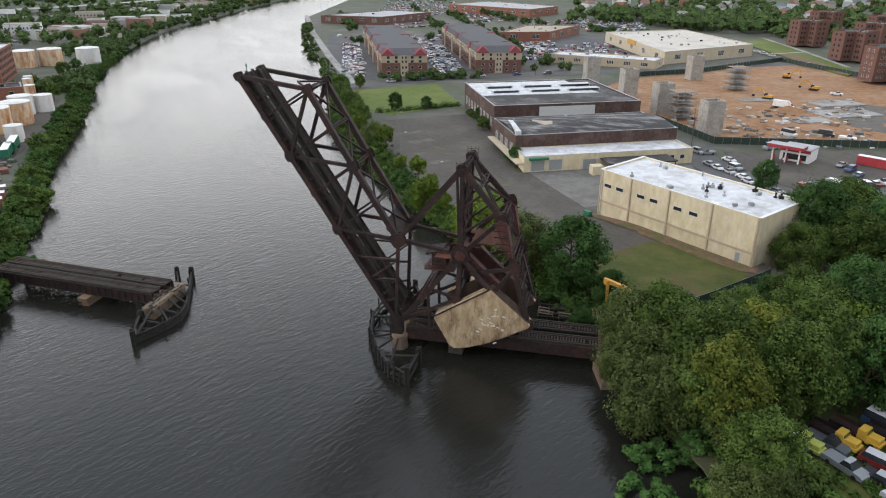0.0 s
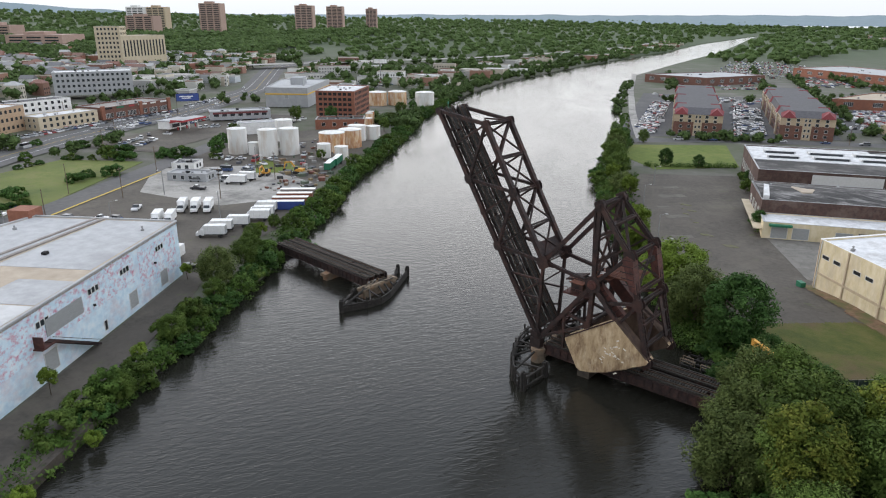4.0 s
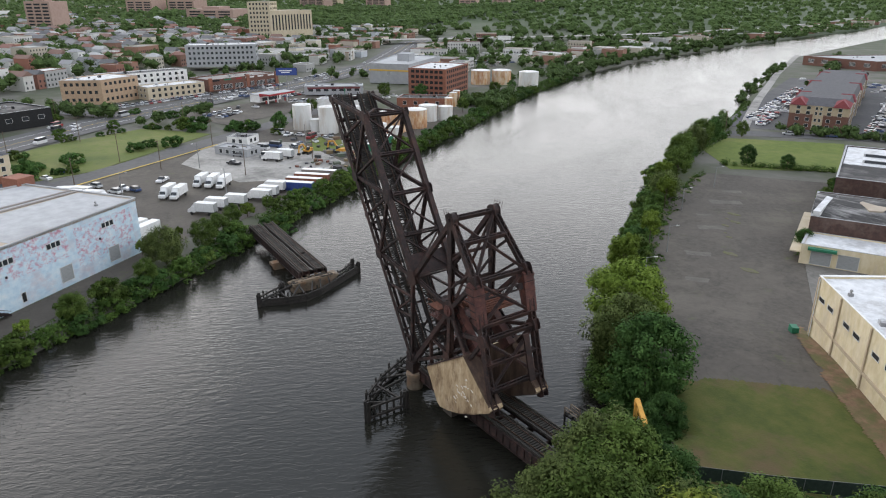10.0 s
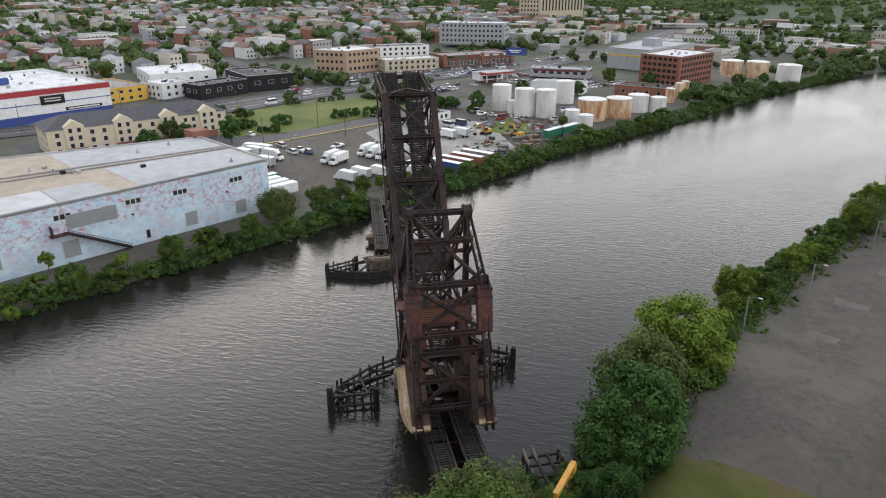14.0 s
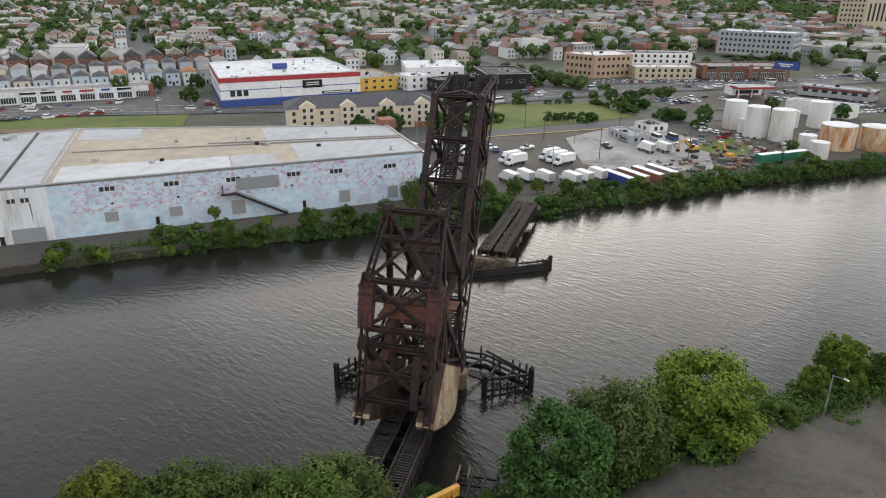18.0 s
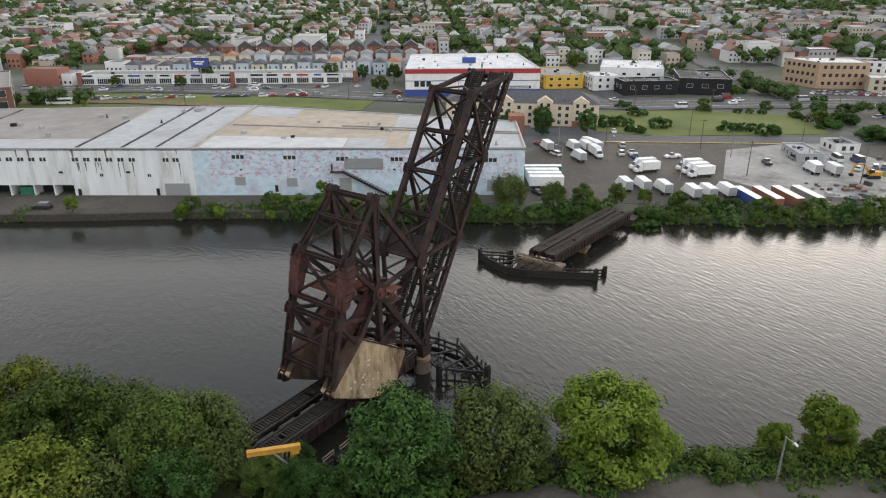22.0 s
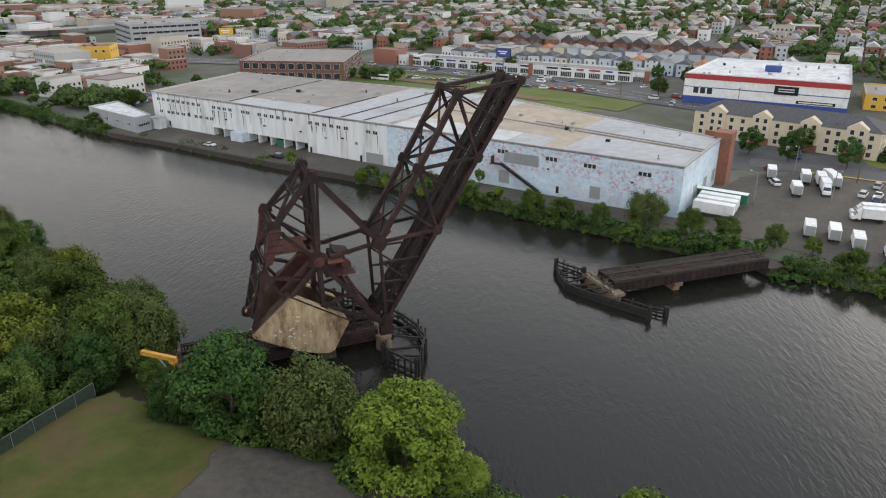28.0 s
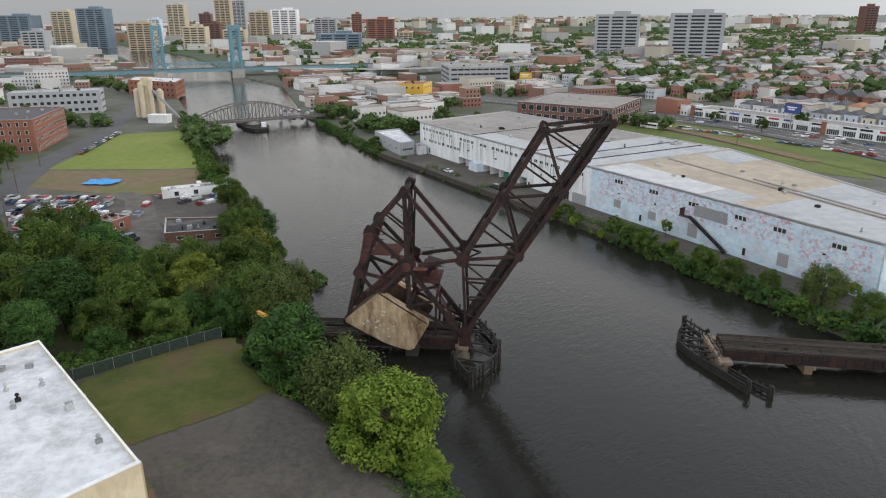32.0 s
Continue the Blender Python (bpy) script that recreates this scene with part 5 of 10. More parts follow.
def row_of_cars(p, q, n, turn, seed, fill=0.85, lift=None):
    """A row of cars parked side by side from p to q, noses turned from the row's line."""
    r = random.Random(seed)
    a = math.atan2(q[1] - p[1], q[0] - p[0]) + turn
    for k in range(n):
        if r.random() < fill:
            x, y = lerp(p, q, (k + 0.5) / n)
            park(r.choice(("car", "car", "suv", "suv", "car", "pickup", "van") if n < 8 else ("car", "car", "suv", "suv", "car")), x + r.uniform(-0.2, 0.2), y + r.uniform(-0.2, 0.2), a + (math.pi if r.random() < 0.4 else 0) + r.uniform(-0.04, 0.04), lift)


def truck_kind():
    t = thing("box_truck", Matrix.Translation((0, 0, -60)), "white box truck parked on the asphalt", "truck", "box trucks")
    s = Shape().box((-0.9, 0, 2.35), (6.0, 2.4, 2.5))
    part("cargo_box", s, M_WHITE, t)
    for x in (-2.7, -0.9, 0.9):
        part("box_rib", Shape().box((x, 0, 2.35), (0.06, 2.46, 2.54)), M_FRAME, t)
    part("rear_door", Shape().box((-3.93, 0, 2.3), (0.06, 2.2, 2.3)), M_SHUTTER, t)
    cab = Shape().plate([(2.2, 0.7), (2.2, 2.55), (3.1, 2.55), (3.75, 1.65), (4.4, 1.5), (4.45, 0.7)], -1.05, 1.05)
    part("cab", cab, M_WHITE, t)
    part("windscreen", Shape().solid([(3.12, -0.9, 2.5), (3.72, -0.95, 1.7), (3.72, 0.95, 1.7), (3.12, 0.9, 2.5), (3.18, -0.9, 2.53), (3.78, -0.95, 1.73), (3.78, 0.95, 1.73), (3.18, 0.9, 2.53)], BOX), M_GLASS, t)
    part("chassis", Shape().box((0, 0, 0.75), (8.2, 0.9, 0.3)), M_DARK, t)
    part("wind_deflector", Shape().plate([(2.15, 2.6), (2.3, 3.45), (3.0, 2.6)], -0.9, 0.9), M_WHITE, t)
    wheel = Shape().tube((0, -0.16, 0), (0, 0.16, 0), 0.47, 0.47, 14).mesh("truck_wheel", M_RUBBER)
    for x in (-2.3, 3.2):
        for y in (-1, 1):
            part("wheel", wheel, None, t, at=Matrix.Translation((x, y * 1.0, 0.47)))
    return t


TRUCK = truck_kind()


def truck(x, y, a):
    return copy_thing(TRUCK, Matrix.Translation((x, y, 4.06)) @ Matrix.Rotation(a, 4, "Z"))


def trailer(x, y, a, mat, label, n=12.5, wheels=True, h=2.7):
    t = thing("semi_trailer", Matrix.Translation((x, y, 4.06)) @ Matrix.Rotation(a, 4, "Z"), label, "trailer", "trailers")
    z = 1.1 if wheels else 0.15
    part("cargo_box", Shape().box((0, 0, z + h / 2), (n, 2.5, h)), mat, t)
    for k in range(9):
        part("rib", Shape().box((-n / 2 + n * (k + 0.5) / 9, 0, z + h / 2), (0.08, 2.58, h - 0.1)), mat, t)
    part("roof_skin", Shape().box((0, 0, z + h + 0.03), (n, 2.45, 0.06)), M_WHITE, t)
    if wheels:
        wheel = Shape().tube((0, -0.18, 0), (0, 0.18, 0), 0.5, 0.5, 12).mesh("trailer_wheel", M_RUBBER)
        for dx in (-n / 2 + 1.3, -n / 2 + 2.6):
            for y0 in (-1, 1):
                part("wheel", wheel, None, t, at=Matrix.Translation((dx, y0, 0.5)))
        part("landing_leg", Shape().box((n / 2 - 2.5, 0.8, 0.55), (0.15, 0.15, 1.1)).box((n / 2 - 2.5, -0.8, 0.55), (0.15, 0.15, 1.1)), M_POLE, t)
    return t


def light_pole(x, y, h, a, arm=1.8, wood=False, label="", z=None):
    z = max(4.0, ground_z(x, y)) if z is None else z
    t = thing("utility_pole" if wood else "street_lamp", Matrix.Translation((x, y, z)) @ Matrix.Rotation(a, 4, "Z"), label or ("weathered timber utility pole with a crossarm" if wood else "grey steel street lamp with one arm"), "pole" if wood else "lamp", "utility poles" if wood else "street lamps")
    part("pole", Shape().tube((0, 0, 0), (0, 0, h), 0.16, 0.1, 8), M_WOODPOLE if wood else M_POLE, t)
    if wood:
        part("crossarm", Shape().box((0, 0, h - 0.7), (0.14, 2.6, 0.16)), M_WOODPOLE, t)
    else:
        part("arm", Shape().tube((0, 0, h - 0.1), (arm, 0, h + 0.25), 0.06, 0.05, 6), M_POLE, t)
        part("lamp_head", Shape().box((arm + 0.25, 0, h + 0.25), (0.7, 0.28, 0.14)), M_FRAME, t)
    return t


def wire_fence(name, line, h, mat, label, z=4.0, step=3.0):
    f = thing(name, Matrix.Identity(4), label, "fence")
    for p, q in zip(line, line[1:]):
        n = max(1, int(math.dist(p, q) / step))
        for k in range(n + 1):
            x, y = lerp(p, q, k / n)
            part("post", Shape().tube((x, y, z - 0.2), (x, y, z + h), 0.05, 0.05, 6), M_POLE, f)
        part("fence_panel", Shape().beam((*p, z + h / 2 + 0.05), (*q, z + h / 2 + 0.05), h - 0.1, 0.03, up=(0, 0, 1)), mat, f)
        part("top_rail", Shape().tube((*p, z + h), (*q, z + h), 0.03, 0.03, 6), M_POLE, f)
    return f

# ---- the west bank ----
WA, WB, WC, WD, WE, WG = (92, 27), (37.6, 102.4), (-31.5, 198), (8, 238), (91, 138), (122, 47.4)
WTOP = 17.5


def on(p, q, s, off=0.0):
    d = Vector((q[0] - p[0], q[1] - p[1])).normalized()
    return (p[0] + d.x * s + d.y * off, p[1] + d.y * s - d.x * off)


def bil(a, b, c, d, u, v):
    """A place in the quad a b c d: u from a to b, v from the edge a b to d c."""
    return lerp(lerp(a, b, u), lerp(d, c, u), v)


def build_warehouse():
    w = thing("riverside_warehouse", Matrix.Identity(4), "long flat-roofed warehouse with peeling pale blue and white walls", "warehouse")
    z0 = 3.4
    # pale blue river wall, white river wall with real dock bays, end walls
    front = Shape().solid([(*WB, z0), (*WA, z0), (*WA, WTOP), (*WB, WTOP), (*lerp(WB, WE, 0.01), z0), (*lerp(WA, WG, 0.02), z0), (*lerp(WA, WG, 0.02), WTOP), (*lerp(WB, WE, 0.01), WTOP)],
                          [(0, 1, 2, 3), (5, 4, 7, 6), (3, 2, 6, 7), (1, 5, 6, 2), (4, 0, 3, 7)])
    part("blue_wall", front, M_BLUEW, w, "peeling pale blue wall with faded pink patches")
    for u0, u1, k0, k1 in ((0.05, 0.42, 0.42, 0.97), (0.42, 0.78, 0.5, 0.97), (0.80, 0.985, 0.25, 0.9)):
        a, b = on(WB, WA, 92.4 * u0, 0.012), on(WB, WA, 92.4 * u1, 0.012)
        za, zb = z0 + (WTOP - z0) * k0, z0 + (WTOP - z0) * k1
        part("pink_paint", Shape().face([(*a, za), (*b, za), (*b, zb), (*a, zb)]), M_PINKW, w, "faded pink paint peeling off the blue")
    s = Shape()
    n = math.dist(WB, WC)
    bays = [(34.4, 39.9), (40.3, 45.6), (46.0, 52.3), (52.7, 58.5), (58.9, 63.8), (71.6, 77.0), (77.4, 83.0)]
    cuts = [0.0] + [v for b in bays for v in b] + [n]
    for k in range(0, len(cuts) - 1):
        a, b = on(WB, WC, cuts[k]), on(WB, WC, cuts[k + 1])
        if k % 2 == 0:
            s.face([(*a, z0), (*a, WTOP), (*b, WTOP), (*b, z0)])
        else:
            hz = 7.1
            i, j = on(WB, WC, cuts[k], 4.0), on(WB, WC, cuts[k + 1], 4.0)
            s.face([(*a, hz), (*a, WTOP), (*b, WTOP), (*b, hz)])
            s.face([(*a, z0), (*i, z0), (*i, hz), (*a, hz)]).face([(*b, z0), (*b, hz), (*j, hz), (*j, z0)]).face([(*a, hz), (*i, hz), (*j, hz), (*b, hz)])
            # near-black sheet closing the bay: stands in for its unlit depth
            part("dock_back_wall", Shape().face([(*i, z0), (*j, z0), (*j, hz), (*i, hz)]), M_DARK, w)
    part("white_wall", s, M_WWALL, w, "streaked white wall with dock bays")
    part("end_wall", Shape().face([(*WA, z0), (*WG, z0), (*WG, WTOP), (*WA, WTOP)]), M_BLUEW, w)
    part("back_wall", Shape().face([(*WG, z0), (*WE, z0), (*WE, WTOP), (*WG, WTOP)]).face([(*WE, z0), (*WD, z0), (*WD, WTOP), (*WE, WTOP)]).face([(*WD, z0), (*WC, z0), (*WC, WTOP), (*WD, WTOP)]), M_WWALL, w)
    part("roof", Shape().prism(ccw([WA, WB, WC, WD, WE, WG]), WTOP - 0.5, WTOP), M_TROOF, w, "tan gravelled flat roof")
    # membrane patches lying on the roof
    q1, q2 = (WA, WB, WE, WG), (WB, WC, WD, WE)
    for q, u0, u1, v0, v1, m, label in ((q1, 0.01, 0.36, 0.03, 0.47, M_GROOF, "grey membrane"), (q1, 0.01, 0.42, 0.52, 0.98, M_GROOF, "grey membrane"), (q1, 0.425, 0.545, 0.02, 0.25, M_GROOF, "grey membrane"), (q1, 0.55, 0.985, 0.02, 0.25, M_WGROOF, "pale grey membrane"),
                                        (q1, 0.80, 0.985, 0.74, 0.99, M_GROOF, "grey membrane"), (q2, 0.01, 0.082, 0.02, 0.985, M_GROOF, "grey membrane"), (q2, 0.09, 0.163, 0.02, 0.985, M_GROOF, "grey membrane"), (q2, 0.171, 0.27, 0.02, 0.985, M_GROOF, "grey membrane"),
                                        (q2, 0.28, 0.62, 0.02, 0.20, M_GROOF, "grey membrane"), (q2, 0.28, 0.985, 0.21, 0.985, M_DROOF, "brown-grey felt"), (q2, 0.63, 0.985, 0.02, 0.20, M_DROOF, "brown-grey felt")):
        s = Shape().prism(ccw([bil(*q, u0, v0), bil(*q, u1, v0), bil(*q, u1, v1), bil(*q, u0, v1)]), WTOP - 0.1, WTOP + 0.05)
        part("roof_patch", s, m, w, label)
    for q, u, v0, v1 in ((q2, 0.086, 0.02, 0.98), (q2, 0.167, 0.02, 0.98), (q2, 0.275, 0.02, 0.62), (q2, 0.625, 0.02, 0.98)):
        a, b = bil(*q, u, v0), bil(*q, u, v1)
        part("expansion_joint", Shape().beam((*a, WTOP + 0.12), (*b, WTOP + 0.12), 0.2, 0.7, up=(0, 0, 1)), M_BROOF, w)
    for a, b in ((bil(*q1, 0.0, 0.5), bil(*q1, 0.98, 0.5)), (bil(*q1, 0.0, 0.56), bil(*q1, 0.6, 0.56))):
        part("expansion_joint", Shape().beam((*a, WTOP + 0.15), (*b, WTOP + 0.15), 0.3, 0.8, up=(0, 0, 1)), M_DROOF, w)
    part("white_parapet", Shape().beam((*WB, WTOP + 0.25), (*WE, WTOP + 0.25), 0.5, 0.4, up=(0, 0, 1)), M_GROOF, w)
    for p, q in ((WA, WB), (WB, WC), (WG, WA), (WE, WG), (WD, WE), (WC, WD)):
        part("coping", Shape().beam((*p, WTOP + 0.18), (*q, WTOP + 0.18), 0.36, 0.5, up=(0, 0, 1)), M_GROOF, w)
    roof_units(w, [WA, WB, WE, WG], WTOP, 14, 3, 1.3)
    roof_units(w, [WB, WC, WD, WE], WTOP, 22, 4, 1.6)
    # openings of the blue wall, measured from its south-west end
    f = 92.4
    for a, z in ((79.6, 15.2), (65.2, 15.0), (50.5, 14.6), (35.3, 14.5), (24.0, 14.2), (9.0, 14.2)):
        openings(w, WB, WA, [(f - a, z)], 3.6, 1.3, "bars")
    openings(w, WB, WA, [(f - 79.6, 8.2), (f - 65.0, 7.8)], 3.2, 2.7, "shutter", "loading_door")
    openings(w, WB, WA, [(f - 49.9, 7.2)], 3.6, 4.0, "shutter", "loading_door")
    openings(w, WB, WA, [(f - 22.0, 7.0), (f - 8.3, 6.8)], 3.2, 3.6, "shutter", "loading_door")
    openings(w, WB, WA, [(f - 33.0, 6.0), (f - 69.5, 6.0)], 1.1, 2.2, "void", "side_door")
    lou = Shape()
    for k in range(10):
        p, q = on(WB, WA, f - 50.0, 0.1), on(WB, WA, f - 39.2, 0.1)
        lou.beam((*p, 11.7 + 0.32 * k), (*q, 11.7 + 0.32 * k), 0.26, 0.12, up=(0, 0, 1))
    part("louvre_panel", lou, M_SHUTTER, w, "grey louvred panel")
    for a in (79.0, 64.0, 36.0, 12.0):
        p = on(WB, WA, f - a, 0.35)
        part("wall_lamp", Shape().box((*p, 11.6), (0.5, 0.4, 0.35)), M_DARK, w)
    # outside stair with a dark red landing hood
    st = Shape()
    for k in range(18):
        p = on(WB, WA, f - 50.5 + 0.72 * k, 0.9)
        st.box((*p, 11.2 - 0.39 * k), (1.3, 1.3, 0.08), rz=0.6)
    st.beam((*on(WB, WA, f - 50.5, 1.5), 12.0), (*on(WB, WA, f - 37.6, 1.5), 5.2), 0.1, 0.12, up=(0, 0, 1)).beam((*on(WB, WA, f - 50.5, 1.5), 11.1), (*on(WB, WA, f - 37.6, 1.5), 4.3), 0.3, 0.08, up=(0, 0, 1))
    part("outside_stair", st, M_STEEL, w)
    part("landing", Shape().box((*on(WB, WA, f - 52.2, 0.9), 11.0), (3.4, 1.8, 0.2), rz=-0.95).box((*on(WB, WA, f - 53.4, 0.9), 12.1), (0.2, 1.8, 2.2), rz=-0.95), M_RED, w, "dark red landing box")
    # small windows high on the white wall
    def white_openings(places, ww, hh, style, name="window"):
        openings(w, WC, WB, [(n - a, z) for a, z in places], ww, hh, style, name)

    top_row = [4.6, 7.4] + [16.8 + 3.16 * k for k in range(6)] + [41.6 + 3.1 * k for k in range(6)] + [63.0, 65.6, 72.4, 75.4, 78.4, 81.4] + [90.0 + 3.0 * k for k in range(9)]
    for a in top_row:
        white_openings([(a, 14.3 + a * 0.006)], 1.9, 1.25, "bars")
    for a in (83.4, 86.0, 89.4, 92.2, 96.4, 99.6, 103.2, 106.0, 108.6, 113.2):
        white_openings([(a, 10.2)], 1.9, 1.2, "bars")
    white_openings([(5.2, 5.7)], 7.2, 3.8, "shutter", "loading_door")
    white_openings([(10.8, 5.0), (108.8, 5.6), (33.0, 4.9)], 1.2, 2.4, "void", "side_door")
    white_openings([(12.6, 9.9), (26.0, 10.0)], 1.0, 1.0, "bars")
    for a in (18.3, 37.2, 54.8, 75.0, 96.0):
        part("wall_lamp", Shape().box((*on(WC, WB, n - a, 0.3), 10.9), (0.9, 0.5, 0.4), rz=-0.94), M_DARK, w)
    face = math.atan2(WB[1] - WC[1], WB[0] - WC[0])
    drip = random.Random(61)
    for a in top_row:                         # dark water stains run down from sills and roof edge
        for k in range(drip.choice((0, 1, 1, 2, 3))):
            d, z1 = a + drip.uniform(-1.3, 1.3), drip.choice((13.6, 13.6, 17.3))
            h, b = drip.uniform(1.5, 6.5), drip.uniform(0.10, 0.34)
            p = on(WC, WB, n - d, 0.015 + 0.003 * k)
            part("rust_streak", Shape().plate([(-b, z1), (b, z1), (b * 0.7, z1 - h * 0.5), (b * 0.15, z1 - h), (-b * 0.4, z1 - h * 0.7)], -0.006, 0.006), M_DRIP, w, at=Matrix.Translation((*p, 0)) @ Matrix.Rotation(face, 4, "Z"))
    part("pale_blue_store", Shape().box((*on(WC, WB, n - 67.4, 1.4), 5.6), (6.2, 3.0, 3.6), rz=face), M_BLUEW, w, "pale blue lean-to box between the bays")
    part("waste_container", Shape().box((*on(WC, WB, n - 48.6, -1.8), 5.0), (3.6, 2.0, 2.2), rz=face).box((*on(WC, WB, n - 48.6, -1.8), 6.2), (3.8, 2.2, 0.2), rz=face), M_GREENP, w, "bright green waste container in a bay")
    openings(w, WA, WG, [(14, 7.5), (24, 7.5), (33, 7.5)], 3.4, 3.8, "shutter", "loading_door")
    part("brick_stair_tower", Shape().box((124.6, 48.6, 11.6), (5.6, 5.0, 15.6), rz=0.6), M_BRICK, w, "red brick stair tower")
    # low annex at the far end
    a, o = building("warehouse_annex", [(-33, 189), (-38.5, 184), (-57, 217), (-46, 226)], 4, 9.5, M_GREYW, M_WROOF, "low grey annex at the end of the warehouse")
    for p, q in zip(o, o[1:] + o[:1]):
        openings(a, p, q, rows_of(math.dist(p, q), 4, [6.8]), 2.2, 1.2, "bars")
    building("warehouse_annex", [(-27.6, 190.4), (-30.6, 187.6), (-34.6, 193.2), (-31.6, 196)], 4, 7.6, M_WWALL, M_DROOF, "small white block beside the warehouse")


build_warehouse()

QUAY = [(along(WEST, y) + 0.3, y) for y in range(190, 60, -10)]
quay = Shape()
for p, q in zip(QUAY, QUAY[1:]):
    quay.solid([(*p, -1.5), (*q, -1.5), (q[0] + 0.9, q[1] + 0.4, -1.5), (p[0] + 0.9, p[1] + 0.4, -1.5), (*p, 4.0), (*q, 4.0), (q[0] + 0.9, q[1] + 0.4, 4.1), (p[0] + 0.9, p[1] + 0.4, 4.1)], BOX)
single("quay_wall", quay, M_DPIER, "stained concrete quay wall below the warehouse", "quay wall", kind="structure")
pad("warehouse_yard", [(-24, 190), (38, 101), (92, 26), (131, 48), (137, 44), (97, 14), (74, 36), (60, 54)] + [(x + 0.85, y + 0.3) for x, y in reversed(QUAY)], M_ASPH, "cracked grey asphalt yard along the warehouse", "yard")
pad("truck_yard", [(96, 14), (134, 50), (160, 50), (172, 34), (213, -31), (196, -52), (150, -62), (124, -42), (108, -16)], M_ASPH, "worn grey asphalt truck yard", "yard", 0.06)
pad("concrete_yard", [(142, -15), (180, -6), (214, -29), (190, -59), (146, -57), (135, -32)], M_PALE, "pale cracked concrete yard", "yard", 0.10)
pad("tank_yard", [(196, -52), (213, -33), (262, -100), (240, -150), (214, -166), (186, -128), (160, -84), (150, -62)], M_ASPH, "stained dark asphalt yard among the tanks", "yard", 0.08)
pad("yard_grass", [(176, -52), (198, -68), (190, -76), (160, -68)], M_GREEN, "patch of green grass in the tank yard", "grass", 0.12)
pad("vacant_lot_grass", [(187, 22), (231, -33), (262, -12), (246, 30), (222, 58), (196, 62), (182, 44)], M_MEADOW2, "overgrown yellow-green vacant lot", "grass", 0.16)
pad("verge_grass", [(68, 300), (131, 232), (160, 186), (150, 152), (104, 186), (60, 240), (36, 268)], M_MEADOW2, "rough grass strip behind the warehouse", "grass", 0.2)
pad("hotel_yard", [(134, 60), (160, 104), (182, 122), (214, 74), (190, 40), (172, 36), (150, 50)], M_ASPH2, "dark asphalt drive round the hotel", "yard", 0.09)
HIGHWAY = [(-120, 490), (60, 360), (138, 282), (168, 226), (190, 172), (214, 116), (248, 50), (284, 7), (312, -33), (337, -75), (354, -112), (392, -170), (455, -245), (640, -400), (700, -540)]
strip("highway_verge", [(80, 309), (120, 258), (148, 201), (170, 154)], 24, M_MEADOW2, "rough green verge between the warehouse and the highway", "grass", lift=0.26)
strip("worn_verge", [(74, 300), (96, 276), (112, 250), (130, 212), (142, 186)], 7, M_EARTH, "bare orange earth worn into the verge", "ground", lift=0.31)
strip("highway", HIGHWAY, 26, M_ROAD, "wide grey asphalt highway", lift=0.35)
for off, m in ((-0.6, M_YELLOW), (-6.5, M_WHITEP), (6.5, M_WHITEP)):
    line = []
    for i, p in enumerate(HIGHWAY):
        a, b = HIGHWAY[max(0, i - 1)], HIGHWAY[min(len(HIGHWAY) - 1, i + 1)]
        d = Vector((b[0] - a[0], b[1] - a[1])).normalized()
        line.append((p[0] - d.y * off, p[1] + d.x * off))
    strip("lane_marking", line, 0.3, m, "painted lane line on the highway", lift=0.40)
strip("parking_lot", [(322, -6), (336, -38), (352, -76), (368, -122)], 20, M_ASPH, "grey asphalt parking lot before the shops", "parking lot", 0.26)
strip("parking_lot", [(268, -38), (284, -76), (300, -112), (316, -160)], 44, M_ASPH, "grey asphalt forecourt by the highway", "parking lot", 0.24)
strip("parking_lot", [(262, 62), (300, 100), (330, 60)], 26, M_ASPH2, "dark asphalt lot between the stores", "parking lot", 0.28)
SIDE = [(150, 62), (168, 42), (190, 8), (216, -31), (246, -78), (300, -150)]
strip("side_street", SIDE, 11, M_ROAD, "grey side street by the truck yard", lift=0.2)
strip("lane_marking", [(157, 46), (170, 29), (196, -12), (206, -28)], 0.9, M_YELLOW, "faded yellow kerb line by the truck yard", lift=0.26)
strip("cross_street", [(192, 184), (230, 214), (330, 290), (640, 530)], 16, M_ROAD, "grey cross street with a crossing", lift=0.4)
strip("cross_street", [(296, -12), (340, 24), (420, 80), (700, 280)], 13, M_ROAD, "grey cross street beside the shops", lift=0.4)
strip("cross_street", [(352, -90), (420, -40), (700, 170)], 11, M_ROAD, "grey cross street between the blocks", lift=0.4)


